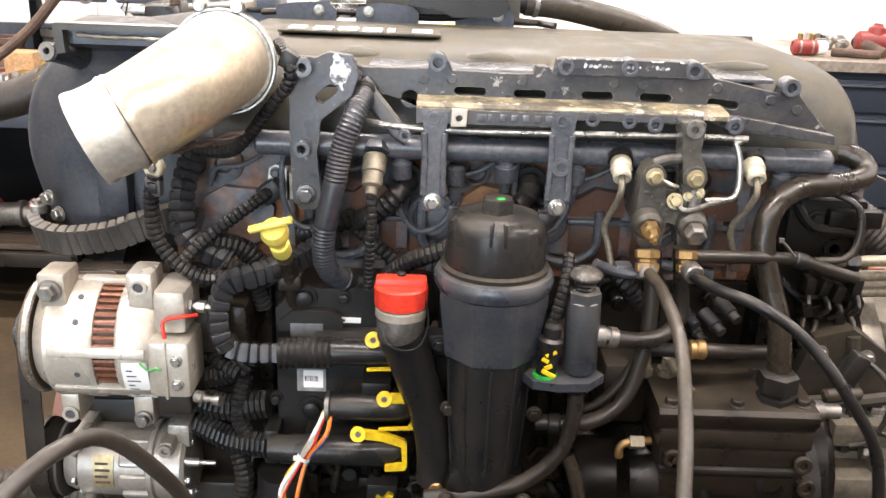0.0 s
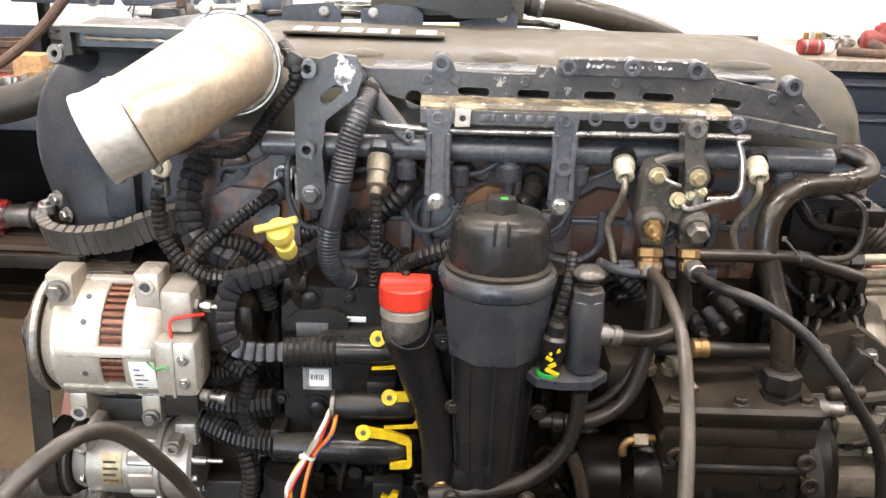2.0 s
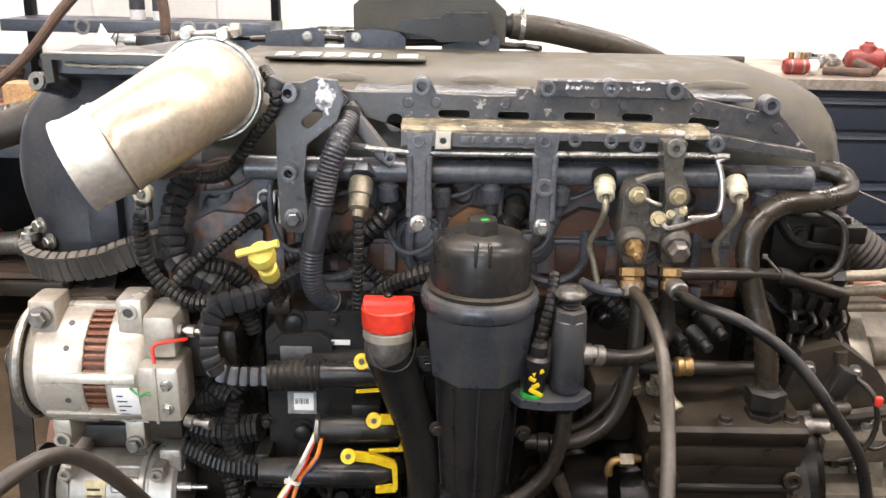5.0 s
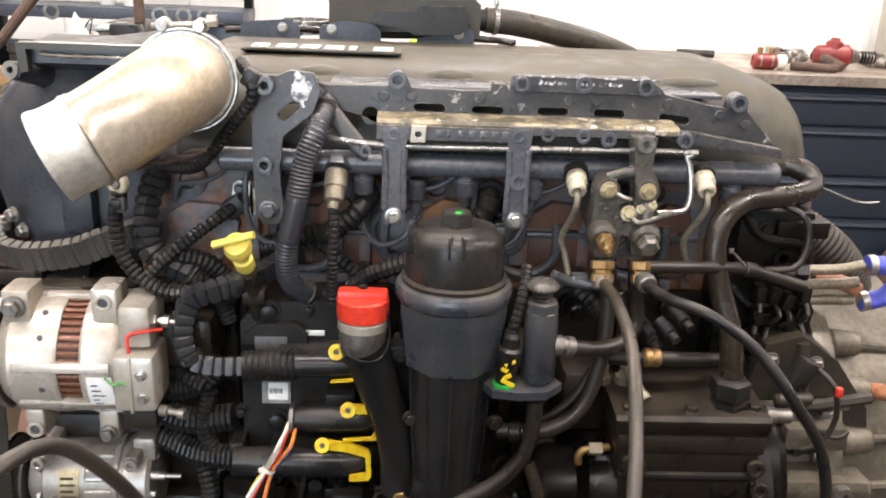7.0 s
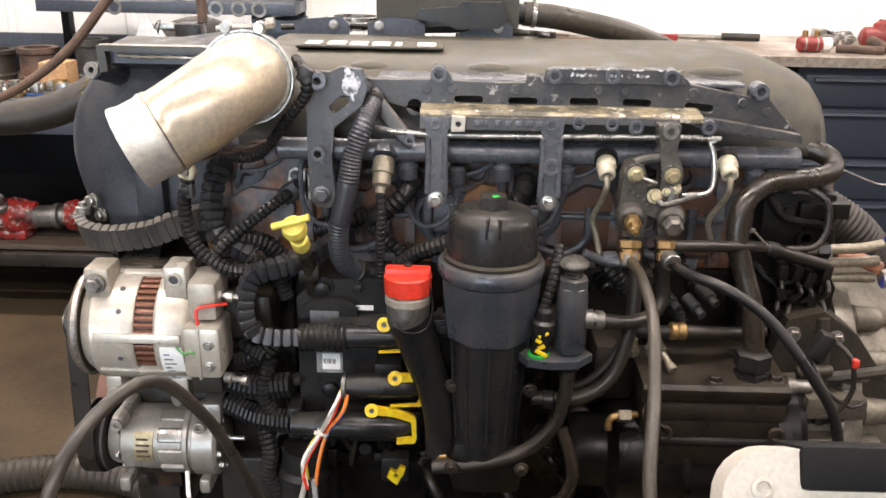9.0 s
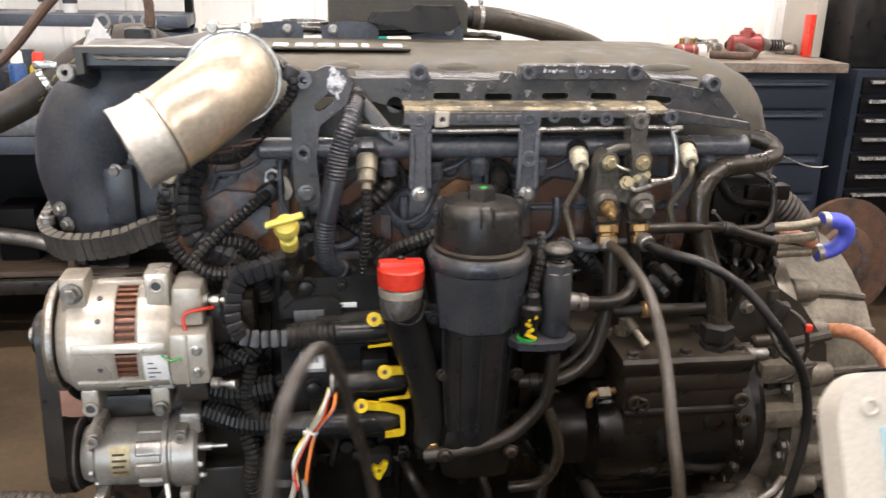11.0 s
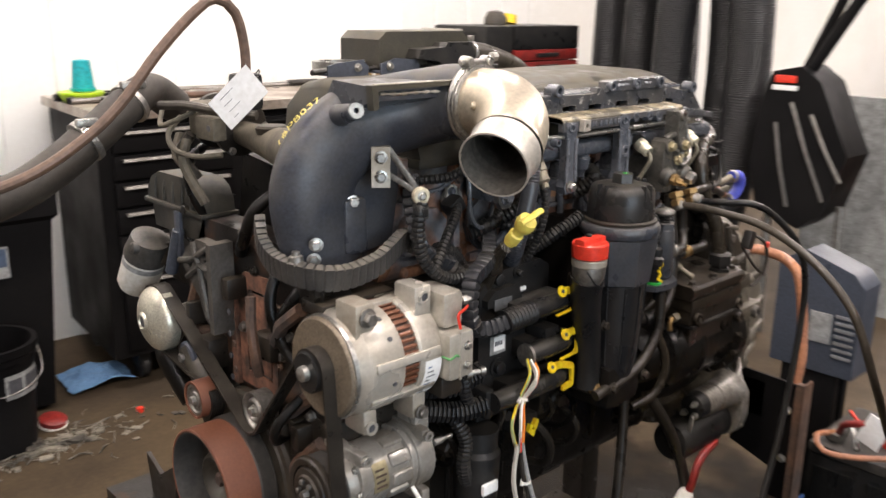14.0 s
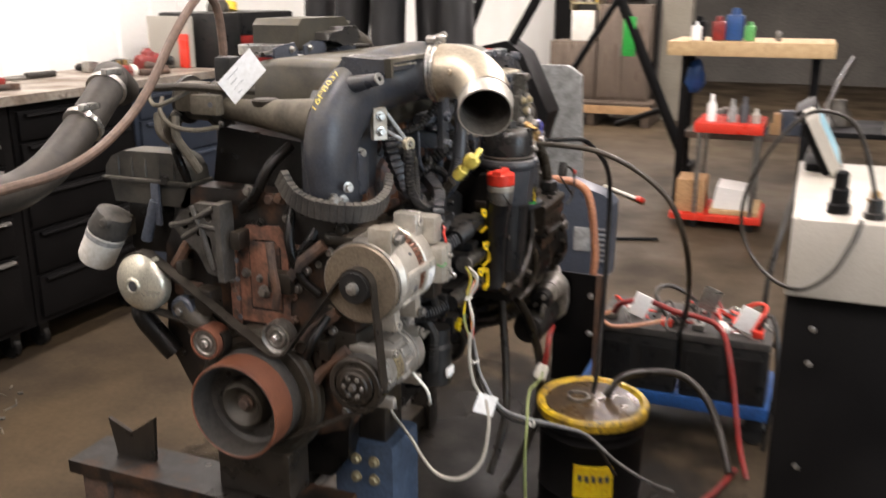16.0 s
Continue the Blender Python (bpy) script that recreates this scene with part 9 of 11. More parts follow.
# two test hoses that run off the engine
h = hose("test_hose", [(0.289, 1.125, 1.205), (0.292, 1.05, 1.205), (0.285, 0.93, 1.194), (0.267, 0.815, 1.150), (0.250, 0.72, 1.075), (0.27, 0.672, 0.95), (0.40, 0.668, 0.78), (0.62, 0.70, 0.60), (0.86, 0.74, 0.455)], 0.0080, M_HOSE_GREY, "long dusty grey test hose running down to the batteries")
sleeve(h, (0.289, 1.132, 1.212), (0.289, 1.12, 1.19), 0.0115, M_DULLSTEEL, 0.02)
h = hose("test_hose", [(0.345, 1.122, 1.205), (0.36, 1.05, 1.212), (0.40, 1.01, 1.208), (0.455, 0.985, 1.175), (0.505, 0.955, 1.115), (0.555, 0.95, 1.03), (0.565, 0.95, 0.90), (0.50, 0.94, 0.65), (0.41, 0.93, 0.47), (0.385, 0.935, 0.405)], 0.0076, M_BLACK, "long black test hose running down into the drum")
sleeve(h, (0.345, 1.128, 1.21), (0.35, 1.10, 1.206), 0.0115, M_DULLSTEEL, 0.02)

# stubs and blue coupling at the rear
for k, z in enumerate((1.186, 1.160, 1.131)):
    y = 1.250 + 0.006 * k
    h = hose("pipe_stub", [(0.60, y, z - 0.004), (0.645, y, z), (0.685, y, z + 0.002), (0.722, y, z + 0.010 - 0.004 * k)], 0.0085, M_TANSTEEL, "tan steel pipe stub at the rear of the engine", "pipe", 14, 0.012, "rear pipe stubs")
    part("nut", lathe(B(), (0.615, y, z - 0.003), (1, 0, 0), [(0, 0.014), (0.02, 0.014)], 6), M_BLACK, h)
h = hose("coupling_hose", [(0.728, 1.250, 1.196), (0.758, 1.250, 1.196), (0.782, 1.254, 1.182), (0.785, 1.258, 1.160), (0.768, 1.261, 1.138), (0.735, 1.262, 1.130)], 0.0145, M_BLUERUBBER, "blue silicone U-shaped coupling hose", n=16)
for p, q in (((0.728, 1.250, 1.196), (0.74, 1.25, 1.196)), ((0.735, 1.262, 1.130), (0.75, 1.262, 1.133))):
    part("hose_clamp", lathe(B(), p, Vector(q) - Vector(p), [(0, 0.0155), (0.001, 0.0165), (0.011, 0.0165), (0.012, 0.0155)], 20), M_STEEL, h)
h = hose("heater_hose", [(0.66, 1.275, 1.165), (0.70, 1.272, 1.160), (0.735, 1.275, 1.145)], 0.012, M_SALMON, "short rusty brown rubber hose", n=14)
t = thing("exhaust_flex", (0.80, 1.42, 1.15), "dusty ribbed flexible exhaust hose behind the engine", "hose")
part("bellows", ribbed([(0.655, 1.44, 1.215), (0.70, 1.42, 1.195), (0.75, 1.41, 1.16), (0.80, 1.43, 1.10), (0.82, 1.46, 1.03)], 0.040, 0.0075, 0.06, 24), M_TANHOSE, t)
h = hose("rubber_hose", [(0.76, 1.25, 0.98), (0.785, 1.20, 1.0), (0.80, 1.16, 0.997), (0.802, 1.105, 0.983), (0.80, 1.066, 0.93), (0.80, 1.04, 0.76), (0.79, 1.04, 0.66)], 0.0135, M_SALMON, "tan-brown rubber hose looping down beside the machine box", n=14)
h = hose("starter_cable", [(0.60, 1.12, 1.09), (0.625, 1.09, 1.07), (0.635, 1.085, 1.02), (0.62, 1.09, 0.975), (0.60, 1.10, 0.96)], 0.004, M_RUBBER, "thin black cable on the flywheel housing", "cable")
bm = B()
box(bm, (0.626, 1.079, 1.056), (0.636, 1.089, 1.070), 0.003)
part("red_boot", bm, M_RED, h)
bm = B()
box(bm, (0.575, 1.10, 1.055), (0.60, 1.125, 1.10), 0.006, Matrix.Rotation(0.4, 3, "Y"))
part("connector", bm, M_BLACK, h)
hose("lead_wire", [(0.575, 1.12, 1.06), (0.60, 1.095, 1.01), (0.64, 1.09, 0.985), (0.665, 1.10, 0.99)], 0.0035, M_RUBBER, "thin black wire on the flywheel housing", "cable")

hose("loose_wire", [(0.60, 1.31, 1.325), (0.66, 1.30, 1.305), (0.72, 1.30, 1.283), (0.755, 1.30, 1.284)], 0.0016, M_DULLSTEEL, "thin loose grey wire sticking out behind the pipe", "wire", 6)

# ---- on top of the engine ----
t = thing("breather_box", (0.0, 1.70, 1.474), "black moulded plastic box on top of the engine", "plastic box")
bm = B()
prism(bm, [(-0.135, 1.485), (-0.135, 1.545), (-0.115, 1.562), (0.115, 1.562), (0.14, 1.54), (0.14, 1.485)], 1.64, 1.78, "y")
rounded(bm, 0.012, 3)
bx = part("shell", bm, M_COVER, t)
bm = B()
prism(bm, [(-0.06, 1.505), (-0.05, 1.524), (0.02, 1.528), (0.03, 1.538), (0.105, 1.538), (0.12, 1.505), (0.10, 1.49), (0.02, 1.487), (0.0, 1.497)], 1.595, 1.645, "y")
rounded(bm, 0.006, 2)
part("front_moulding", bm, M_GLOSS, bx, "glossy black moulding")
bm = B()
box(bm, (-0.12, 1.66, 1.474), (0.12, 1.76, 1.487), 0.004)
part("foot", bm, M_BLACK, t)
part("spout", lathe(B(), (0.138, 1.66, 1.513), (1, 0.1, -0.08), [(0, 0.02), (0.03, 0.02)], 20), M_BLACK, t)
h = hose("breather_hose", [(0.150, 1.662, 1.513), (0.21, 1.67, 1.508), (0.29, 1.69, 1.492), (0.37, 1.71, 1.472), (0.45, 1.74, 1.44), (0.50, 1.77, 1.40)], 0.0235, M_HOSE_GREY, "dusty grey rubber breather hose", n=18)
part("hose_clamp", lathe(B(), (0.165, 1.664, 1.512), (1, 0.1, -0.08), [(0, 0.0245), (0.001, 0.0255), (0.008, 0.0255), (0.009, 0.0245)], 20), M_STEEL, h)
bm = B()
box(bm, (0.166, 1.655, 1.538), (0.174, 1.673, 1.55), 0.002)
part("clamp_ear", bm, M_STEEL, h)
for x0, x1, hx in ((-0.290, -0.185, -0.215), (-0.150, -0.040, -0.128), (0.025, 0.128, 0.10)):
    b = thing("top_bracket", ((x0 + x1) / 2, 1.62, 1.474), "grey folded steel bracket on the valve cover", "bracket", "brackets on the cover")
    bm = B()
    plate(bm, [(x0, 1.470), (x1, 1.470), (x1, 1.492), (x1 - 0.012, 1.502), (hx + 0.02, 1.506), (x0 + 0.02, 1.500 if x0 < 0 else 1.485), (x0, 1.495 if x0 < 0 else 1.480)], [circle2(hx, 1.490, 0.005)], (0, 1.62, 0), (1, 0, 0), (0, 0, 1), 0.006)
    part("upright", bm, M_GREYSTEEL, b)
    bm = B()
    box(bm, (x0, 1.621, 1.474), (x1, 1.66, 1.480), 0.002)
    part("foot", bm, M_GREYSTEEL, b)
    part("bolt", bolt(B(), (hx, 1.613, 1.490), (0, -1, 0), 0.007), M_STEEL, b)
for pts in ([(-0.32, 1.63, 1.482), (-0.20, 1.65, 1.486), (-0.05, 1.64, 1.481), (0.05, 1.63, 1.484), (0.15, 1.64, 1.48)], [(0.12, 1.63, 1.481), (0.155, 1.60, 1.483), (0.17, 1.62, 1.481), (0.20, 1.60, 1.479)]):
    hose("top_wire", pts, 0.006, M_RUBBER, "black cable lying along the valve cover", "cable", 8)
t = thing("oil_filler_ring", (-0.19, 1.68, 1.474), "bright machined ring standing on the engine", "ring")
bm = B()
ring(bm, (-0.185, 1.72, 1.474), (0, 0, 1), 0.045, 0.06, 0.024, 32)
part("ring", bm, M_STEEL, t)

# ---- front of the engine: throttle, tank, filter, big hose ----
t = thing("throttle_body", (-0.52, 1.68, 1.34), "dark dusty throttle body with a flange and lever", "throttle")
bm = B()
lathe(bm, (-0.492, 1.62, 1.385), (0, 1, 0.05), [(0, 0.05), (0.004, 0.056), (0.016, 0.056), (0.02, 0.044), (0.09, 0.044), (0.094, 0.055), (0.106, 0.055), (0.11, 0.045)], 28)
part("barrel", bm, M_PAINT_DIRTY, t)
bm = B()
box(bm, (-0.56, 1.64, 1.37), (-0.50, 1.71, 1.435), 0.01)
part("actuator", bm, M_DUSTTAN, t)
bm = B()
box(bm, (-0.575, 1.585, 1.368), (-0.545, 1.655, 1.412), 0.006)
part("front_block", bm, M_DUSTTAN, t)
part("block_hole", cyl(B(), (-0.5765, 1.60, 1.392), (-0.574, 1.60, 1.392), 0.006, n=12), M_INK, t)
for pts, r in (([(-0.56, 1.74, 1.40), (-0.60, 1.715, 1.372), (-0.605, 1.68, 1.345), (-0.58, 1.64, 1.335), (-0.55, 1.60, 1.34)], 0.0055), ([(-0.59, 1.755, 1.415), (-0.612, 1.72, 1.39), (-0.60, 1.685, 1.40), (-0.57, 1.655, 1.42)], 0.005), ([(-0.57, 1.70, 1.36), (-0.585, 1.69, 1.32), (-0.58, 1.665, 1.28), (-0.565, 1.65, 1.24)], 0.010), ([(-0.55, 1.76, 1.36), (-0.57, 1.74, 1.325), (-0.555, 1.72, 1.30)], 0.014)):
    part("dusty_link", hose_mesh(pts, r, 8, 0.01), M_DUSTTAN, t)
part("lever", hose_mesh([(-0.60, 1.74, 1.425), (-0.585, 1.66, 1.43), (-0.56, 1.58, 1.425), (-0.52, 1.52, 1.42)], 0.009, 10), M_HOUSING, t)
part("link", hose_mesh([(-0.56, 1.70, 1.37), (-0.575, 1.72, 1.33), (-0.55, 1.70, 1.28)], 0.011, 10), M_HOUSING, t)
for k in range(6):
    a = k * math.pi / 3
    part("bolt", bolt(B(), (-0.492 + 0.05 * math.cos(a), 1.62, 1.385 + 0.05 * math.sin(a)), (0, -1, 0), 0.006), M_DULLSTEEL, t)
t = thing("paper_label", (-0.57, 1.53, 1.40), "large white paper tag hung on the throttle lever", "tag")
c0 = Vector((-0.550, 1.530, 1.453))
ux, uy = Vector((0.049, -0.05, 0.069)).normalized(), Vector((0.032, -0.014, -0.044)).normalized()
bm = B()
plate(bm, [(-0.050, -0.031), (0.050, -0.031), (0.050, 0.031), (-0.050, 0.031)], [], c0, ux, uy, 0.0012)
tag = part("card", bm, M_WHITE, t)
nz = ux.cross(uy).normalized()
for k, w in enumerate((0.034, 0.02, 0.028, 0.012)):
    bm = B()
    y = -0.020 + 0.013 * k
    plate(bm, [(-0.030, y - 0.0006), (-0.030 + w, y - 0.0006), (-0.030 + w, y + 0.0006), (-0.030, y + 0.0006)], [], c0 - nz * 0.0006, ux, uy, 0.0004)
    part("print", bm, M_GREYLABEL, tag)
part("string", hose_mesh([c0 + ux * 0.05, c0 + ux * 0.07 + Vector((0, 0.02, 0)), (-0.55, 1.56, 1.43)], 0.0012, 5), M_RUBBER, t)

t = thing("oil_separator", (-0.50, 1.81, 1.14), "dusty black oil separator tank at the engine front", "tank")
bm = B()
prism(bm, [(1.69, 1.205), (1.694, 1.235), (1.71, 1.258), (1.74, 1.272), (1.88, 1.270), (1.915, 1.255), (1.935, 1.23), (1.938, 1.205)], -0.55, -0.478)
rounded(bm, 0.012, 3)
lid = part("lid", bm, M_SEPAR, t)
for y in (1.735, 1.775, 1.815, 1.855, 1.895):
    part("lid_rib", sweep(B(), [(-0.5515, y, 1.212), (-0.552, y, 1.235), (-0.548, y, 1.256)], 0.0035, 6), M_SEPAR, lid)
bm = B()
box(bm, (-0.562, 1.775, 1.10), (-0.553, 1.798, 1.20), 0.003)
part("strap", bm, M_GREYSTEEL, t)
bm = B()
prism(bm, [(1.70, 1.145), (1.695, 1.20), (1.93, 1.20), (1.92, 1.145)], -0.545, -0.482)
rounded(bm, 0.01)
part("body", bm, M_SEPAR, t)
bm = B()
box(bm, (-0.558, 1.684, 1.197), (-0.470, 1.944, 1.208), 0.004)
part("rim", bm, M_SEPAR, t)
bm = B()
box(bm, (-0.53, 1.72, 1.02), (-0.42, 1.90, 1.15), 0.014)
part("bracket", bm, M_SUMPSHADE, t)
part("post", cyl(B(), (-0.556, 1.79, 1.16), (-0.566, 1.82, 1.06), 0.013, n=12, chamfer=0.003), M_GREYSTEEL, t)
t = thing("fuel_filter", (-0.585, 1.975, 0.96), "white screw-on fuel filter with a grey head", "filter")
fd = Vector((-0.1, 0.46, -0.88))
part("can", lathe(B(), Vector((-0.565, 1.905, 1.125)) + fd * 0.058, fd, [(0, 0.042), (0.004, 0.046), (0.075, 0.045), (0.088, 0.038), (0.090, 0)], 28), M_WHITEPLASTIC, t, "scuffed white filter can")
part("head", lathe(B(), (-0.565, 1.905, 1.125), fd, [(0, 0.025), (0.006, 0.042), (0.05, 0.049), (0.060, 0.047)], 28), M_GREYCAST, t, "dusty grey cast head")
part("head_knob", lathe(B(), (-0.60, 1.90, 1.105), (-1, 0.1, 0.1), [(0, 0.014), (0.012, 0.013), (0.016, 0.008)], 14), M_GREYCAST, t)
bm = B()
box(bm, (-0.56, 1.88, 1.06), (-0.50, 1.94, 1.11), 0.01)
part("arm", bm, M_HOUSING, t)
bm = B()
ring(bm, Vector((-0.565, 1.905, 1.125)) + fd * 0.066, fd, 0.0458, 0.0466, 0.012, 28)
part("print_band", bm, M_GREYLABEL, t)
t = thing("front_bracket", (-0.53, 1.72, 1.0), "grey cast skeleton bracket at the engine front", "bracket")
bm = B()
plate(bm, [(1.722, 1.115), (1.690, 1.150), (1.650, 1.172), (1.600, 1.172), (1.586, 1.13), (1.586, 1.03), (1.604, 1.005), (1.630, 1.01), (1.652, 1.055), (1.690, 1.085)],
      [slot2(1.655, 1.145, 0.030, 0.016, 6, -0.4), circle2(1.683, 1.118, 0.010), slot2(1.648, 1.108, 0.026, 0.018, 6, 0.8), circle2(1.618, 1.142, 0.011), slot2(1.622, 1.082, 0.034, 0.016, 6, 1.4), circle2(1.618, 1.036, 0.008)], (-0.590, 0, 0), (0, 1, 0), (0, 0, 1), 0.024)
part("web", bm, M_GREYCAST, t)
for pts in ([(1.722, 1.115), (1.668, 1.128), (1.600, 1.165)], [(1.69, 1.088), (1.635, 1.122), (1.592, 1.118)], [(1.66, 1.165), (1.634, 1.105), (1.61, 1.02)]):
    part("raised_rib", sweep(B(), [(-0.592, y, z) for y, z in pts], 0.0065, 8), M_GREYCAST, t)
bm = B()
prism(bm, [(-0.60, 1.578), (-0.60, 1.594), (-0.585, 1.602), (-0.55, 1.602), (-0.55, 1.578)], 0.995, 1.175, "z")
rounded(bm, 0.006, 2)
part("side_post", bm, M_GREYCAST, t, "smooth blue-grey post")
# Pipes take the same black, so they sink into the painted hollow.
for pts, r in (([(-0.50, 1.45, 1.30), (-0.56, 1.47, 1.26), (-0.57, 1.50, 1.20), (-0.55, 1.55, 1.16)], 0.012), ([(-0.50, 1.75, 1.34), (-0.56, 1.72, 1.31), (-0.565, 1.70, 1.25), (-0.54, 1.70, 1.20)], 0.010), ([(-0.53, 1.43, 1.18), (-0.57, 1.42, 1.10), (-0.56, 1.40, 1.02), (-0.55, 1.36, 0.98)], 0.011), ([(-0.50, 1.36, 1.17), (-0.55, 1.38, 1.10), (-0.56, 1.42, 1.05)], 0.013), ([(-0.55, 1.85, 0.93), (-0.58, 1.84, 0.88), (-0.57, 1.80, 0.82), (-0.56, 1.77, 0.78)], 0.026), ([(-0.55, 1.40, 0.84), (-0.60, 1.37, 0.85), (-0.61, 1.35, 0.89), (-0.57, 1.33, 0.94)], 0.009)):
    hose("front_pipe", pts, r, M_SUMPSHADE, "dirty pipe on the engine front, blackened to stand for shade", "pipe", 12, 0.012, "pipes on the engine front")
rnd = random.Random(11)
for k in range(26):
    y, z = 1.30 + 0.46 * rnd.random(), 0.66 + 0.55 * rnd.random()
    r = 0.006 + 0.006 * rnd.random()
    part("front_bolt", bolt(B(), (-0.546, y, z), (-1, 0, 0), r), rnd.choice([M_RUST, M_DULLSTEEL, M_PAINT_DIRTY]), eng)
for k in range(14):
    y, z = 1.32 + 0.42 * rnd.random(), 0.68 + 0.42 * rnd.random()
    bm = B()
    box(bm, (-0.57 - 0.02 * rnd.random(), y, z), (-0.54, y + 0.02 + 0.05 * rnd.random(), z + 0.02 + 0.05 * rnd.random()), 0.008)
    part("front_lug", bm, rnd.choice([M_RUST, M_PAINT_DIRTY, M_PAINT_DIRTY]), eng)

t = thing("exhaust_hose", (-0.8, 1.82, 1.3), "large grey ribbed exhaust hose with steel clamps", "hose")
pts = [(-0.48, 1.92, 1.40), (-0.545, 1.895, 1.438), (-0.615, 1.845, 1.422), (-0.70, 1.825, 1.367), (-0.785, 1.815, 1.312), (-0.87, 1.80, 1.275), (-0.98, 1.78, 1.260), (-1.15, 1.76, 1.285), (-1.40, 1.80, 1.36), (-1.75, 1.95, 1.50), (-2.2, 2.2, 1.75), (-2.7, 2.6, 2.3), (-2.9, 2.8, 3.1), (-2.95, 2.85, 3.97)]
part("bellows", ribbed(pts, 0.040, 0.024, 0.13, 28, 0.14, 1.0), M_TANHOSE, t)
for p, q in (((-0.608, 1.850, 1.424), (-0.63, 1.842, 1.410)), ((-0.712, 1.8235, 1.360), (-0.728, 1.8215, 1.350))):
    c = part("hose_clamp", lathe(B(), p, Vector(q) - Vector(p), [(0, 0.041), (0.001, 0.0435), (0.013, 0.0435), (0.014, 0.041)], 32), M_STEEL, t)
    bm = B()
    box(bm, Vector(p) + Vector((-0.03, -0.03, 0.028)), Vector(p) + Vector((0.02, -0.012, 0.042)), 0.003)
    part("screw_box", bm, M_STEEL, c)
t = thing("lifting_hose", (-0.5, 1.63, 1.45), "thin brown hose arching over the engine front", "hose")
pts = [(-0.475, 1.63, 1.44), (-0.472, 1.632, 1.53), (-0.49, 1.63, 1.60), (-0.53, 1.63, 1.625), (-0.575, 1.63, 1.60), (-0.65, 1.63, 1.53), (-0.725, 1.63, 1.445), (-0.80, 1.63, 1.385), (-0.90, 1.64, 1.33), (-1.03, 1.65, 1.305), (-1.25, 1.66, 1.32), (-1.6, 1.7, 1.45), (-2.0, 1.8, 1.7), (-2.4, 2.0, 2.4), (-2.55, 2.1, 3.2), (-2.6, 2.1, 3.97)]
part("tube", hose_mesh(pts, 0.0095, 10, 0.02), M_BROWNCABLE, t)
part("gland", lathe(B(), (-0.475, 1.63, 1.43), (0, 0, 1), [(0, 0.022), (0.03, 0.022), (0.032, 0.014), (0.06, 0.012)], 14), M_BLACK, t)
bm = B()
box(bm, (-0.515, 1.585, 1.42), (-0.462, 1.63, 1.49), 0.010)
single("sensor_block", bm, M_BLACK, "black sensor housing on the engine front", "sensor")
t = thing("crankcase_drain", (-0.12, 1.22, 0.66), "black filter canister with a white label below the block", "canister")
part("can", lathe(B(), (-0.235, 1.22, 0.66), (0.05, 0, 1), [(0, 0.03), (0.004, 0.045), (0.10, 0.047), (0.11, 0.04), (0.15, 0.04)], 24), M_BLACK, t)
bm = B()
box(bm, (-0.262, 1.168, 0.69), (-0.222, 1.176, 0.712), 0.001)
part("label", bm, M_WHITE, t)
bm = B()
box(bm, (-0.26, 1.22, 0.74), (-0.20, 1.32, 0.80), 0.01)
part("bracket", bm, M_PAINT_DIRTY, t)
t = thing("yellow_plug", (-0.06, 1.2, 0.78), "yellow connector lock on the crankcase", "connector")
bm = B()
plate(bm, [(-0.084, 0.752), (-0.078, 0.768), (-0.068, 0.762), (-0.060, 0.775), (-0.051, 0.771), (-0.055, 0.757), (-0.060, 0.750), (-0.066, 0.736), (-0.074, 0.742)], [circle2(-0.068, 0.755, 0.0045, 10)], (0, 1.225, 0), (1, 0, 0), (0, 0, 1), 0.012)
part("lock", bm, M_YELLOW, t)
bm = B()
box(bm, (-0.095, 1.222, 0.735), (-0.045, 1.31, 0.785), 0.006)
part("plug", bm, M_BLACK, t)
# lower crankcase clutter
for k, (x, z, r, m) in enumerate(((-0.19, 0.80, 0.018, M_BLACK), (-0.13, 0.79, 0.016, M_BLACK), (-0.28, 0.77, 0.02, M_PAINT_DIRTY), (0.05, 0.78, 0.02, M_PAINT_DIRTY), (0.20, 0.80, 0.022, M_PAINT_DIRTY), (0.26, 0.86, 0.02, M_PAINT_DIRTY), (0.24, 1.02, 0.018, M_PAINT_DIRTY), (0.28, 1.10, 0.012, M_SUMPSHADE), (0.34, 1.13, 0.015, M_PAINT_DIRTY), (0.40, 1.15, 0.012, M_SUMPSHADE), (0.44, 1.10, 0.012, M_PAINT_DIRTY), (-0.34, 1.10, 0.018, M_PAINT_DIRTY))):
    bm = B()
    lathe(bm, (x, 1.31, z), (0.1 * math.sin(k), -1, 0.1 * math.cos(k)), [(0, r * 1.3), (0.02, r * 1.3), (0.022, r), (0.06, r), (0.064, r * 0.7), (0.075, r * 0.7)], 14 if k % 2 else 6)
    part("crankcase_fitting", bm, m, eng)
bm = B()
box(bm, (-0.35, 1.20, 1.02), (-0.27, 1.32, 1.10), 0.014)
part("loom_bracket", bm, M_PAINT_DIRTY, eng)
bm = B()
box(bm, (0.26, 1.19, 0.93), (0.33, 1.32, 1.03), 0.014)
part("side_casting", bm, M_PAINT_DIRTY, eng)

# ================= under and beside the engine =================
t = thing("engine_stand", (0.0, 1.55, 0.0), "rusty steel engine stand with a blue post", "engine stand")
bm = B()
prism(bm, [(1.30, 0.44), (2.06, 0.44), (2.06, 0.475), (1.30, 0.475)], -0.66, -0.52)
rounded(bm, 0.004)
part("front_beam", bm, M_FRONT, t)
bm = B()
prism(bm, [(1.30, 0.36), (2.04, 0.36), (2.04, 0.44), (1.30, 0.44)], -0.62, -0.60)
part("beam_web", bm, M_RUST, t)
bm = B()
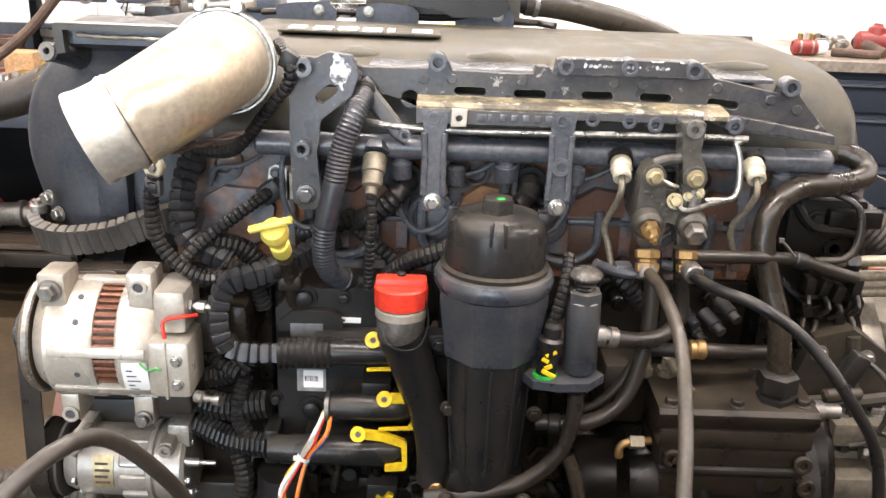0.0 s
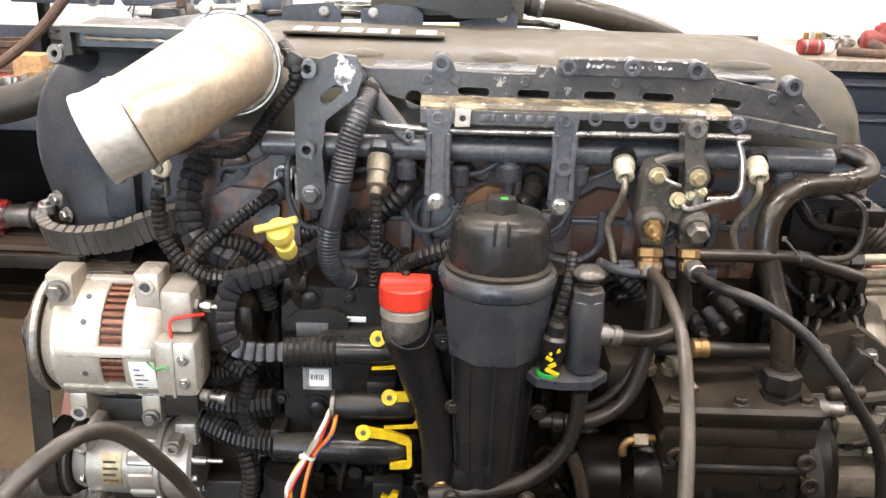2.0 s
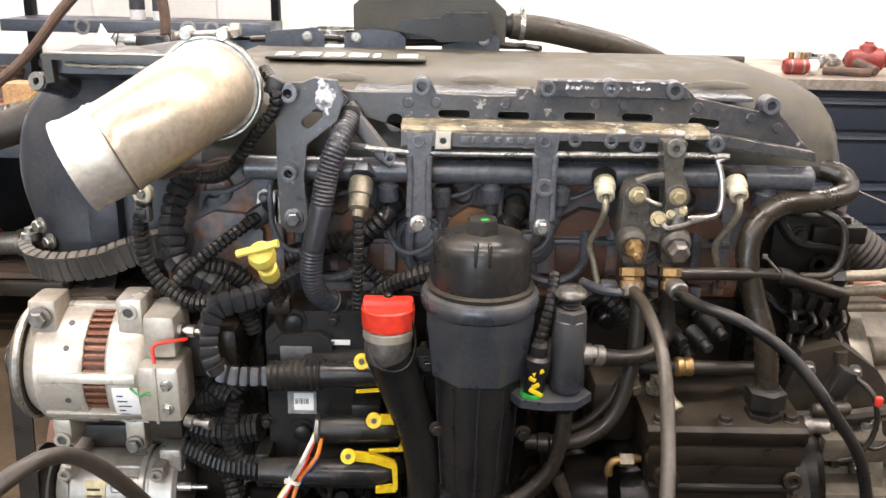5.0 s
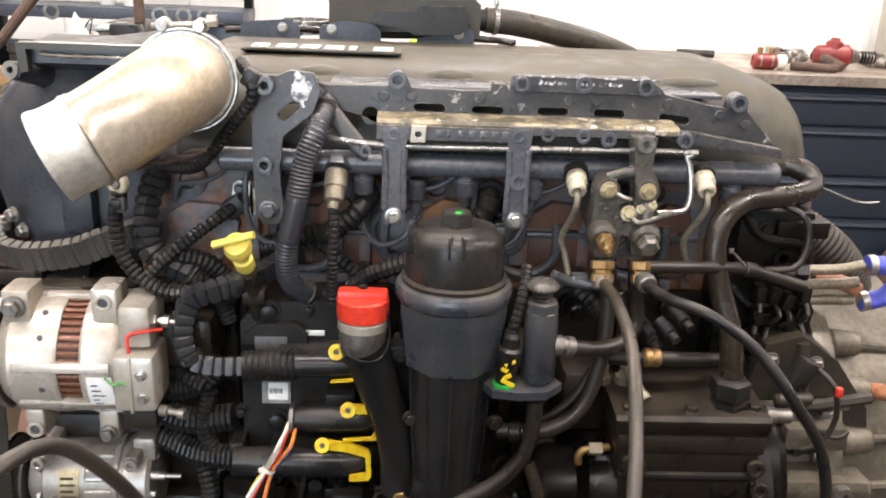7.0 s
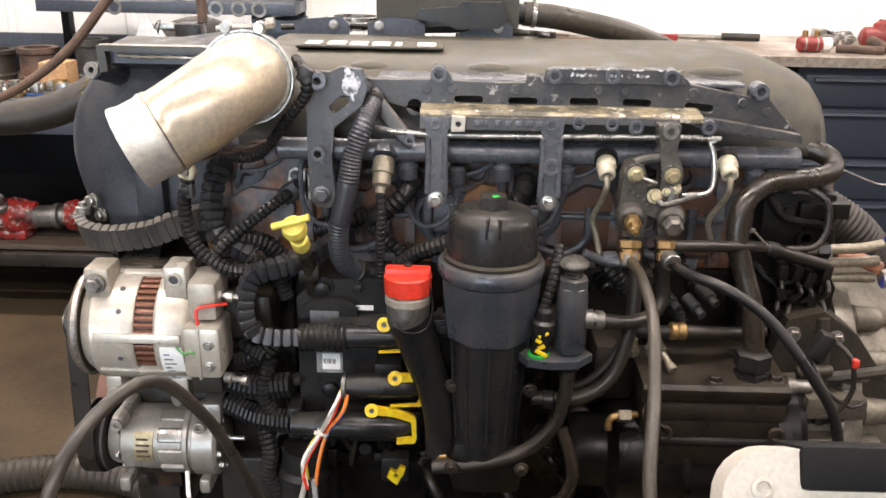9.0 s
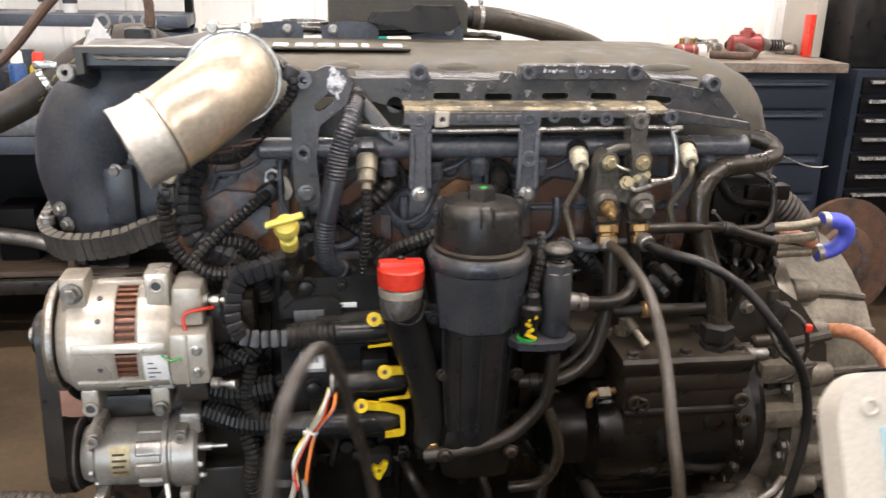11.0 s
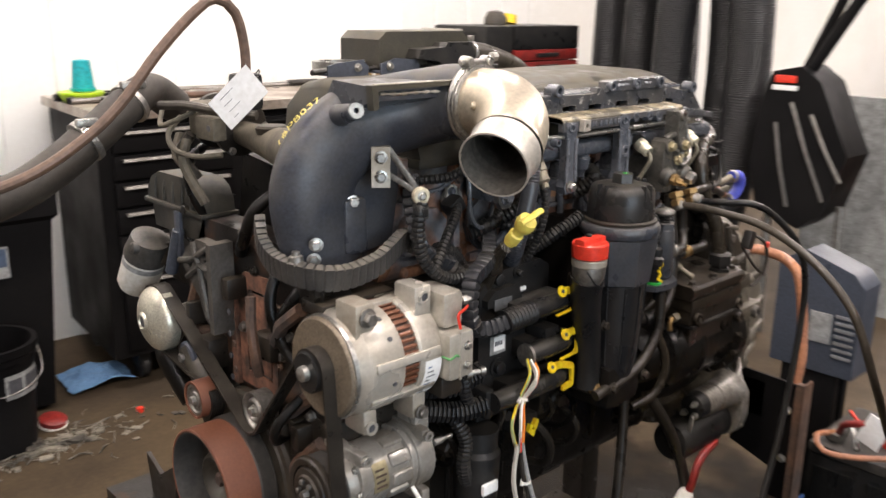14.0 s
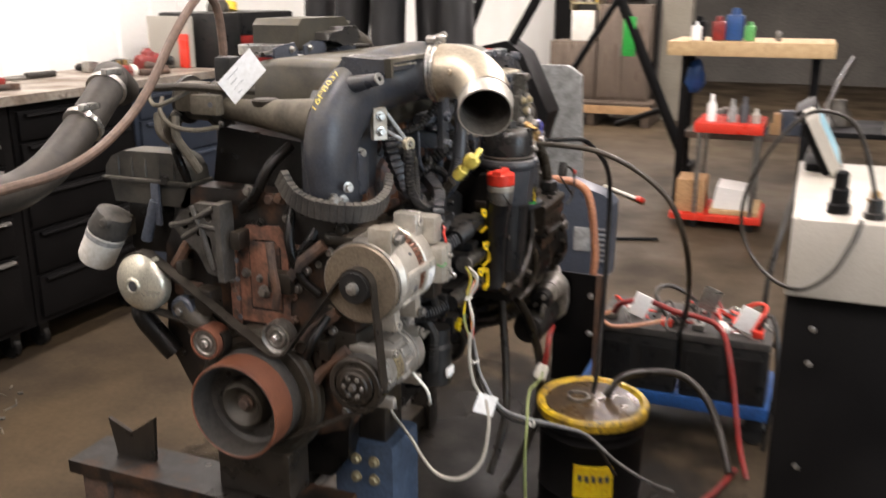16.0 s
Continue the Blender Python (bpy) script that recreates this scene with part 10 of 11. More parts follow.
prism(bm, [(1.845, 0.475), (1.965, 0.475), (1.985, 0.575), (1.915, 0.545), (1.835, 0.60)], -0.585, -0.575, "x")
part("notched_plate", bm, M_PAINT_DIRTY, t)
bm = B()
box(bm, (-0.62, 1.42, 0.475), (-0.53, 1.62, 0.60), 0.01)
part("saddle", bm, M_PAINT_DIRTY, t)
for y in (1.34, 1.96):
    bm = B()
    box(bm, (-0.64, y, 0.0), (-0.54, y + 0.08, 0.44), 0.005)
    part("leg", bm, M_RUST, t)
bm = B()
box(bm, (-0.42, 1.25, 0.0), (-0.26, 1.42, 0.555), 0.02)
part("post", bm, M_BLUESTEEL, t, "blue-grey steel post")
bm = B()
box(bm, (-0.40, 1.28, 0.54), (-0.30, 1.38, 0.74), 0.008)
part("post_head", bm, M_PAINT_DIRTY, t)
for k in range(4):
    part("bolt", bolt(B(), (-0.425, 1.30 + 0.05 * (k % 2), 0.46 + 0.05 * (k // 2)), (-1, 0, 0), 0.011), M_CREAMPIPE, t)
for x, y in ((0.30, 1.62), (0.66, 1.62)):
    bm = B()
    box(bm, (x, y, 0.0), (x + 0.08, y + 0.08, 0.50), 0.006)
    part("rear_leg", bm, M_PAINT_DIRTY, t)
bm = B()
box(bm, (-0.60, 1.64, 0.02), (0.75, 1.72, 0.10), 0.006)
part("base_rail", bm, M_PAINT_DIRTY, t)
bm = B()
box(bm, (0.28, 1.50, 0.50), (0.74, 1.72, 0.54), 0.006)
part("rear_beam", bm, M_PAINT_DIRTY, t)
bm = B()
box(bm, (-0.40, 1.50, 0.38), (0.40, 1.60, 0.44), 0.006)
part("cradle", bm, M_PAINT_DIRTY, t)
# dark steel plate beside the flywheel housing
t = thing("steel_plate", (0.75, 1.08, 0.0), "dark steel mounting plate on an angle-iron leg", "plate")
bm = B()
plate(bm, [(1.005, 0.40), (1.19, 0.46), (1.19, 0.68), (1.01, 0.675)], [], (0.75, 0, 0), (0, 1, 0), (0, 0, 1), 0.008)
part("plate", bm, M_CABBLACK, t)
bm = B()
box(bm, (0.745, 0.998, 0.0), (0.765, 1.02, 0.68), 0.002)
box(bm, (0.745, 0.998, 0.0), (0.80, 1.004, 0.68), 0.002)
part("leg", bm, M_RUST, t)
for z in (0.46, 0.60):
    part("bolt", bolt(B(), (0.748, 1.035, z), (-1, 0, 0), 0.009), M_STEEL, t)
bm = B()
box(bm, (0.75, 1.10, 0.55), (0.80, 1.30, 0.66), 0.005)
part("stay", bm, M_CABBLACK, t)

# drum with yellow lid
DX, DY = 0.385, 0.935
t = thing("drum", (DX, DY, 0), "black grease drum with a dirty yellow lid", "drum")
bm = B()
lathe(bm, (DX, DY, 0.001), (0, 0, 1), [(0, 0.155), (0.012, 0.162), (0.10, 0.162), (0.108, 0.167), (0.116, 0.162), (0.29, 0.164), (0.298, 0.169), (0.306, 0.164), (0.32, 0.164), (0.328, 0.169), (0.336, 0.164), (0.36, 0.165)], 40)
body = part("body", bm, M_CABBLACK, t)
bm = B()
lathe(bm, (DX, DY, 0.352), (0, 0, 1), [(0, 0.168), (0.002, 0.176), (0.026, 0.178), (0.034, 0.172), (0.034, 0.158), (0.024, 0.150), (0.024, 0.03), (0.022, 0.0)], 44)
lid = part("lid", bm, M_DRUMLID, t, "dirty yellow metal lid")
bm = B()
lathe(bm, (DX, DY, 0.3765), (0, 0, 1), [(0, 0.149), (0.0025, 0.146), (0.0025, 0.0)], 40)
part("grease_film", bm, M_GREASE, lid, "brown grease film")
bm = B()
ring(bm, (DX + 0.0, DY + 0.045, 0.378), (0, 0, 1), 0.028, 0.036, 0.012, 22)
part("bung_ring", bm, M_STEEL, lid)
bm = B()
prism(bm, [(DX + 0.1685 * math.cos(a), DY + 0.1685 * math.sin(a)) for a in [math.radians(176 + 7 * i) for i in range(7)]] + [(DX + 0.160 * math.cos(a), DY + 0.160 * math.sin(a)) for a in [math.radians(218 - 7 * i) for i in range(7)]], 0.125, 0.235, "z")
lab = part("label", bm, M_YELLOW, body, "yellow paper label")
for k in range(5):
    a = math.radians(183 + 7 * k)
    bm = B()
    box(bm, (DX + 0.1695 * math.cos(a) - 0.003, DY + 0.1695 * math.sin(a) - 0.006, 0.185), (DX + 0.1695 * math.cos(a) + 0.003, DY + 0.1695 * math.sin(a) + 0.006, 0.205), 0, Matrix.Rotation(a, 3, "Z"))
    part("print_bar", bm, M_INK, lab)
hose("return_hose", [(0.42, 0.90, 0.385), (0.46, 0.86, 0.44), (0.50, 0.78, 0.455), (0.50, 0.68, 0.46), (0.46, 0.60, 0.42), (0.41, 0.55, 0.35), (0.30, 0.50, 0.26)], 0.0125, M_RUBBER, "black hose coming out of the drum")
# batteries on a blue dolly
t = thing("dolly", (1.14, 0.74, 0), "blue painted flat trolley under the batteries", "dolly")
bm = B()
box(bm, (0.98, 0.40, 0.115), (1.36, 1.12, 0.165), 0.006)
part("deck", bm, M_BLUE, t)
for x in (1.03, 1.31):
    for y in (0.46, 1.06):
        bm = B()
        cyl(bm, (x - 0.015, y, 0.05), (x + 0.015, y, 0.05), 0.05, n=16, chamfer=0.006)
        box(bm, (x - 0.025, y - 0.03, 0.06), (x + 0.025, y + 0.03, 0.116), 0.003)
        part("castor", bm, M_BLACK, t)


def battery(y0, y1):
    b = thing("battery", (1.15, (y0 + y1) / 2, 0.165), "black ribbed truck battery on the blue trolley", "battery", "batteries")
    c = B()
    box(c, (0.99, y0, 0.166), (1.32, y1, 0.385), 0.01)
    part("case", c, M_BLACK, b)
    c = B()
    box(c, (0.985, y0 - 0.002, 0.386), (1.325, y1 + 0.002, 0.418), 0.008)
    part("lid", c, M_DARKMETAL, b)
    n = int((y1 - y0 - 0.03) / 0.009)
    for i in range(2):
        for k in range(n // 2 - 2):
            c = B()
            yy = y0 + 0.02 + i * (y1 - y0) / 2 + k * 0.009
            box(c, (0.983, yy, 0.20), (0.991, yy + 0.0045, 0.35), 0)
            part("rib", c, M_BLACK, b)
    for yy, m in ((y0 + 0.05, M_RED), (y1 - 0.05, M_DULLSTEEL)):
        part("post", lathe(B(), (1.05, yy, 0.418), (0, 0, 1), [(0, 0.014), (0.02, 0.011)], 14), M_DULLSTEEL, b)
        c = B()
        box(c, (1.02, yy - 0.02, 0.422), (1.09, yy + 0.02, 0.444), 0.005)
        part("clamp", c, m, b)
    return b


battery(0.43, 0.74)
battery(0.755, 1.065)
for pts, r, m, lab in (([(1.05, 1.01, 0.44), (1.0, 0.97, 0.50), (1.02, 0.88, 0.515), (1.04, 0.78, 0.48), (1.03, 0.68, 0.47), (0.98, 0.60, 0.45), (0.90, 0.55, 0.33), (0.80, 0.50, 0.12), (0.72, 0.46, 0.02)], 0.010, M_REDPAINT, "thick red battery cable over the batteries"),
                       ([(1.05, 0.80, 0.44), (1.10, 0.86, 0.52), (1.16, 0.82, 0.54), (1.14, 0.72, 0.50), (1.05, 0.69, 0.44)], 0.009, M_RUBBER, "thick black battery cable over the batteries"),
                       ([(1.05, 1.02, 0.44), (0.97, 1.04, 0.45), (0.93, 1.0, 0.43), (0.96, 0.92, 0.43), (1.05, 0.80, 0.44)], 0.008, M_SALMON, "pink link cable between the batteries"),
                       ([(1.06, 0.48, 0.44), (1.0, 0.45, 0.52), (0.96, 0.42, 0.50), (0.93, 0.40, 0.30), (0.95, 0.42, 0.02)], 0.009, M_RUBBER, "black battery cable hanging to the floor"),
                       ([(1.10, 0.58, 0.43), (1.15, 0.52, 0.50), (1.10, 0.46, 0.52), (1.02, 0.50, 0.44)], 0.006, M_RED, "thin red jumper lead"),
                       ([(0.78, 0.50, 0.015), (0.60, 0.55, 0.02), (0.48, 0.60, 0.015), (0.30, 0.62, 0.02)], 0.009, M_REDPAINT, "red cable lying on the floor"),):
    hose("battery_cable", pts, r, m, lab, "cable", 10, 0.02, "battery cables")
for p, m in (((1.00, 0.90, 0.50), M_WHITE), ((1.02, 0.52, 0.49), M_WHITE), ((1.08, 0.66, 0.53), M_STEEL)):
    bm = B()
    box(bm, Vector(p) - Vector((0.003, 0.032, 0.045)), Vector(p) + Vector((0.003, 0.032, 0.045)), 0.001, Matrix.Rotation(0.35, 3, "X"))
    single("paper_tag", bm, m, "white paper tag tied to a battery cable", "tag", "cable tags")
rnd = random.Random(3)
for k in range(7):
    x, y = 1.02 + 0.25 * rnd.random(), 0.5 + 0.5 * rnd.random()
    j = thing("jumper_clamp", (x, y, 0.42), "spring jumper clamp lying on a battery", "clamp", "jumper clamps")
    for s in (-1, 1):
        bm = B()
        box(bm, (x - 0.05, y - 0.01, 0.43 + 0.012 * s), (x + 0.05, y + 0.01, 0.436 + 0.012 * s), 0.002, Matrix.Rotation(0.25 * s, 3, "Y") @ Matrix.Rotation(rnd.random(), 3, "Z"))
        part("jaw", bm, rnd.choice([M_RED, M_STEEL, M_BLACK]), j)
for k in range(9):
    x, y = 1.01 + 0.24 * rnd.random(), 0.47 + 0.55 * rnd.random()
    a = rnd.random() * 6.28
    pts = [(x, y, 0.424), (x + 0.05 * math.cos(a), y + 0.05 * math.sin(a), 0.45 + 0.03 * rnd.random()), (x + 0.10 * math.cos(a + 0.7), y + 0.07 * math.sin(a + 0.7), 0.44), (x + 0.06 * math.cos(a + 1.6), y + 0.10 * math.sin(a + 1.6), 0.426)]
    hose("jumper_lead", pts, 0.004 + 0.003 * rnd.random(), (M_RUBBER, M_RUBBER, M_REDPAINT)[k % 3], "loose jumper lead curled on the batteries", "cable", 8, 0.015, "jumper leads")
rnd = random.Random(11)
for k in range(6):
    x, y, a = 1.02 + 0.22 * rnd.random(), 0.47 + 0.10 * k, rnd.random() * 3.1
    w = thing("terminal_clip", (x, y, 0.42), "bright bent terminal clip on a battery lid", "clip", "terminal clips")
    v = Vector((math.cos(a), math.sin(a), 0))
    part("strap", sweep(B(), smooth_path([Vector((x, y, 0.424)) - v * 0.035, Vector((x, y, 0.452 + 0.01 * (k % 3))), Vector((x, y, 0.432)) + v * 0.04], 0.006), 0.008, 8, 0.35), M_STEEL if k % 3 else M_PALEALU, w)
    part("stud", lathe(B(), Vector((x, y, 0.419)) - v * 0.03, (0, 0, 1), [(0, 0.008), (0.008, 0.008), (0.01, 0.004), (0.022, 0.004)], 8), M_DULLSTEEL, w)
for x, y, a in ((1.03, 0.60, 0.3), (1.10, 0.93, 1.2)):
    w = thing("cable_boot", (x, y, 0.42), "white plastic cable boot lying on a battery", "cable boot", "cable boots")
    v = Vector((math.cos(a), math.sin(a), 0.1))
    part("boot", lathe(B(), Vector((x, y, 0.443)) - v * 0.03, v, [(0, 0.010), (0.006, 0.018), (0.045, 0.020), (0.056, 0.012), (0.07, 0.010)], 14), M_WHITEPLASTIC, w)
    part("tail", hose_mesh([Vector((x, y, 0.443)) + v * 0.04, Vector((x, y, 0.47)) + v * 0.09, Vector((x + 0.02, y - 0.03, 0.44)) + v * 0.13], 0.005, 8), M_RED, w)
# plug and red cable under the engine
h = hose("jumper_lead", [(0.390, 1.10, 0.46), (0.402, 1.095, 0.50), (0.415, 1.095, 0.535), (0.45, 1.10, 0.553), (0.52, 1.11, 0.56)], 0.0095, M_REDPAINT, "bent red starter cable with a white boot", "cable")
part("boot", lathe(B(), (0.392, 1.102, 0.475), (-0.15, 0.1, -0.5), [(0, 0.014), (0.01, 0.02), (0.045, 0.022), (0.052, 0.014)], 14), M_WHITEPLASTIC, h)
hose("earth_wire", [(0.39, 1.105, 0.455), (0.34, 1.09, 0.46), (0.22, 1.07, 0.49), (0.076, 1.05, 0.533), (-0.05, 1.02, 0.555), (-0.12, 1.0, 0.53), (-0.13, 1.0, 0.42), (-0.10, 1.0, 0.20), (-0.06, 1.0, 0.01)], 0.0035, M_LIMEWIRE, "pale green earth wire", "cable")
hose("white_wire", [(-0.345, 1.30, 0.70), (-0.36, 1.287, 0.632), (-0.38, 1.223, 0.574), (-0.40, 1.151, 0.504), (-0.38, 1.091, 0.486), (-0.34, 1.049, 0.520), (-0.30, 1.045, 0.601), (-0.25, 1.07, 0.64)], 0.0042, M_CREAM, "white wire hanging in a bow below the alternator", "cable")
hose("black_cable", [(0.30, 1.18, 0.74), (0.36, 1.14, 0.62), (0.42, 1.12, 0.45), (0.44, 1.13, 0.28), (0.40, 1.18, 0.10), (0.34, 1.22, 0.015)], 0.014, M_RUBBER, "thick black cable hanging from the engine", "cable")
hose("black_cable", [(0.24, 1.2, 0.76), (0.18, 1.16, 0.55), (0.12, 1.14, 0.40), (0.05, 1.16, 0.25)], 0.012, M_RUBBER, "black cable hanging under the engine", "cable")

# blue-grey machine behind the flywheel
t = thing("dyno_box", (1.45, 1.25, 0), "dark blue-grey louvred steel machine box", "machine")
bm = B()
prism(bm, [(1.09, 0.50), (1.085, 0.80), (1.12, 0.84), (1.28, 0.89), (1.36, 0.84), (1.36, 0.50)], 1.30, 1.42)
rounded(bm, 0.01)
bx = part("case", bm, M_GREYSTEEL, t)
for k in range(7):
    bm = B()
    box(bm, (1.294, 1.10, 0.56 + 0.022 * k), (1.302, 1.16, 0.571 + 0.022 * k), 0.002, Matrix.Rotation(0.4, 3, "Y"))
    part("louvre", bm, M_GREYTOP, bx)
bm = B()
box(bm, (1.294, 1.17, 0.60), (1.30, 1.24, 0.70), 0.002)
part("data_plate", bm, M_GREYLABEL, bx)
for x in (1.31, 1.38):
    bm = B()
    box(bm, (x, 1.14, 0), (x + 0.035, 1.32, 0.505), 0.004)
    part("leg", bm, M_CABBLACK, t)

# ---- control console in front of the engine ----
t = thing("console", (0.05, 0.22, 0), "cream control box on a black steel cabinet", "console")
bm = B()
box(bm, (-0.262, 0.03, 1.012), (0.44, 0.405, 1.18), 0.006)
cb = part("control_box", bm, M_CREAM, t)
bm = B()
box(bm, (-0.22, 0.05, 0.02), (0.42, 0.40, 1.010), 0.006)
cab = part("cabinet", bm, M_CABBLACK, t)
for y in (0.10, 0.34):
    for z in (0.35, 0.60, 0.85, 0.93):
        part("rivet", lathe(B(), (-0.22, y, z), (-1, 0, 0), [(0, 0.007), (0.003, 0.007), (0.005, 0.003)], 10), M_STEEL, cab)
for x, y in ((-0.252, 0.395), (-0.252, 0.04), (-0.05, 0.395)):
    part("screw", lathe(B(), (x, y, 1.18), (0, 0, 1), [(0, 0.005), (0.002, 0.004)], 10), M_STEEL, cb)
part("gland", lathe(B(), (-0.205, 0.25, 1.18), (0, 0, 1), [(0, 0.022), (0.012, 0.022), (0.014, 0.017), (0.04, 0.015)], 8), M_BLACK, cb)
part("cable_socket", lathe(B(), (-0.175, 0.318, 1.18), (0, 0, 1), [(0, 0.024), (0.018, 0.024), (0.022, 0.019), (0.05, 0.019), (0.054, 0.015), (0.085, 0.014), (0.09, 0.008)], 16), M_CABBLACK, cb)
part("knob", lathe(B(), (-0.03, 0.24, 1.18), (0, 0, 1), [(0, 0.018), (0.004, 0.018), (0.006, 0.013), (0.022, 0.011)], 16), M_BRASS, cb)
bm = B()
box(bm, (-0.06, 0.06, 1.181), (0.10, 0.20, 1.184), 0.001)
part("paper", bm, M_WHITE, t)
h = hose("console_cable", [(-0.205, 0.25, 1.215), (-0.202, 0.275, 1.30), (-0.195, 0.304, 1.364), (-0.183, 0.343, 1.388), (-0.166, 0.396, 1.384), (-0.151, 0.445, 1.33), (-0.140, 0.480, 1.27), (-0.126, 0.506, 1.20), (-0.119, 0.512, 1.13), (-0.135, 0.492, 1.075), (-0.185, 0.455, 1.04), (-0.250, 0.410, 1.03), (-0.288, 0.365, 1.04), (-0.290, 0.32, 1.08), (-0.276, 0.29, 1.14), (-0.255, 0.275, 1.185)], 0.0045, M_RUBBER, "dark cable arching out of the control box", "cable", 12)
t = thing("monitor", (0.36, 0.36, 1.18), "cream-framed tablet display tilted on the console", "monitor")
tilt = Matrix.Rotation(radians(-28), 3, "X")
cen = Vector((0.37, 0.352, 1.262))


def tilted(lo, hi, bevel=0.0):
    c = B()
    box(c, lo, hi, bevel)
    bmesh.ops.transform(c, matrix=Matrix.Translation(cen) @ tilt.to_4x4(), verts=c.verts)
    return c




def round_panel(w, h, rad, y0, y1):
    """Upright panel with rounded corners, tilted like the display."""
    pts = []
    for cx, cz, a0 in ((w - rad, h - rad, 0), (rad - w, h - rad, 90), (rad - w, rad - h, 180), (w - rad, rad - h, 270)):
        pts += [(cx + rad * math.cos(math.radians(a0 + 15 * i)), cz + rad * math.sin(math.radians(a0 + 15 * i))) for i in range(7)]
    c = prism(B(), pts, y0, y1, "y")
    rounded(c, 0.004, 3, 1.0)
    bmesh.ops.transform(c, matrix=Matrix.Translation(cen) @ tilt.to_4x4(), verts=c.verts)
    return c


fr = part("frame", round_panel(0.168, 0.095, 0.034, -0.012, 0.014), M_CREAM, t)
part("screen", tilted((-0.136, -0.0145, -0.062), (0.136, -0.0125, 0.056), 0.0005), M_SCREEN, fr)
part("top_bar", tilted((-0.118, -0.0165, 0.069), (0.118, 0.034, 0.098), 0.005), M_CABBLACK, t)
part("back", tilted((-0.130, 0.012, -0.08), (0.150, 0.034, 0.066), 0.008), M_CABBLACK, t)
for sx in (-1, 1):
    for sz in (-1, 1):
        c = lathe(B(), (sx * 0.142, -0.011, sz * 0.070), (0, -1, 0), [(0, 0.0075), (0.003, 0.0075), (0.004, 0.005), (0.002, 0.004), (0.002, 0)], 14)
        bmesh.ops.transform(c, matrix=Matrix.Translation(cen) @ tilt.to_4x4(), verts=c.verts)
        part("corner_screw", c, M_CREAM, fr)
bm = B()
box(bm, (0.28, 0.30, 1.181), (0.46, 0.39, 1.20), 0.006)
part("foot", bm, M_CABBLACK, t)

# ================= far side of the shop =================
t = thing("extraction_hose", (2.9, 2.85, 0.3), "black ribbed exhaust extraction hose hung in loops", "hose")
for y0, y1, z0, x in ((2.42, 2.88, 0.35, 2.95), (2.66, 3.24, 0.50, 3.16), (3.05, 3.55, 0.62, 3.28)):
    pts = [(x, y0 + 0.06, 3.95), (x, y0 + 0.03, 2.2), (x, y0, 1.2), (x, y0 + 0.06, z0 + 0.25), (x, (y0 + y1) / 2, z0), (x, y1 - 0.10, z0 + 0.25), (x, y1, 1.2), (x, y1 - 0.03, 2.2), (x, y1 - 0.06, 3.95)]
    part("loop", ribbed(pts, 0.112, 0.0115, 0.022, 24), M_EXTRACT, t)
t = thing("welding_set", (2.75, 1.95, 0), "tall black covered machine with a red and white badge", "machine")
bm = B()
prism(bm, [(1.84, 0.70), (1.76, 0.97), (1.92, 1.30), (2.02, 1.37), (2.16, 1.34), (2.20, 1.20), (2.24, 0.90), (2.18, 0.68), (1.95, 0.60)], 2.70, 2.95)
rounded(bm, 0.03, 2)
hd = part("hood", bm, M_CABBLACK, t)
bm = B()
box(bm, (2.69, 2.04, 1.29), (2.70, 2.14, 1.325), 0.002)
part("red_badge", bm, M_RED, hd)
bm = B()
box(bm, (2.69, 2.03, 1.255), (2.70, 2.15, 1.278), 0.002)
part("white_badge", bm, M_WHITE, hd)
for y0, z0, y1, z1 in ((2.05, 1.2, 1.85, 0.75), (2.12, 1.1, 2.02, 0.7), (1.95, 1.15, 1.78, 0.85)):
    part("fold", sweep(B(), [(2.70, y0, z0), (2.685, (y0 + y1) / 2, (z0 + z1) / 2), (2.70, y1, z1)], 0.009, 8), M_DULLSTEEL, hd)
for y in (1.78, 2.14):
    bm = B()
    cyl(bm, (2.80, y, 0), (2.80, y + 0.02, 0.72), 0.02, n=10)
    part("leg", bm, M_DULLSTEEL, t)
part("mast", cyl(B(), (2.78, 2.02, 1.33), (2.78, 1.55, 2.15), 0.028, n=12), M_CABBLACK, t)
t = thing("panel", (3.55, 1.98, 0), "grey rounded plastic panel standing on the floor", "panel")
bm = B()
plate(bm, [(1.72, 0.0), (2.30, 0.0), (2.30, 1.12), (2.22, 1.18), (1.86, 1.18), (1.77, 1.12)], [], (3.5, 0, 0), (0, 1, 0), (0, 0, 1), 0.05)
part("board", bm, M_GREYLABEL, t)
bm = B()
box(bm, (3.48, 1.9, 0.0), (3.75, 2.15, 0.05), 0.01)
part("foot", bm, M_GREYLABEL, t)

# A-frame hoist
t = thing("gantry_hoist", (6.6, 1.9, 0), "black steel A-frame gantry hoist", "hoist")
for y0, y1 in ((1.42, 2.9), (4.2, 2.9)):
    part("leg", sweep(B(), [(6.5, y0, 0.02), (6.5, y1, 3.2)], 0.05, 10), M_CABBLACK, t)
part("brace", sweep(B(), [(6.5, 2.16, 1.60), (6.5, 3.06, 0.12)], 0.032, 8), M_CABBLACK, t)
part("low_brace", sweep(B(), [(6.5, 1.68, 0.56), (6.9, 2.2, 0.34)], 0.03, 8), M_CABBLACK, t)
part("beam", sweep(B(), [(6.5, 2.9, 3.15), (9.5, 2.9, 3.15)], 0.07, 8), M_CABBLACK, t)
for y in (1.42, 4.2):
    bm = B()
    box(bm, (6.3, y - 0.06, 0.0), (6.7, y + 0.06, 0.06), 0.008)
    part("foot", bm, M_CABBLACK, t)
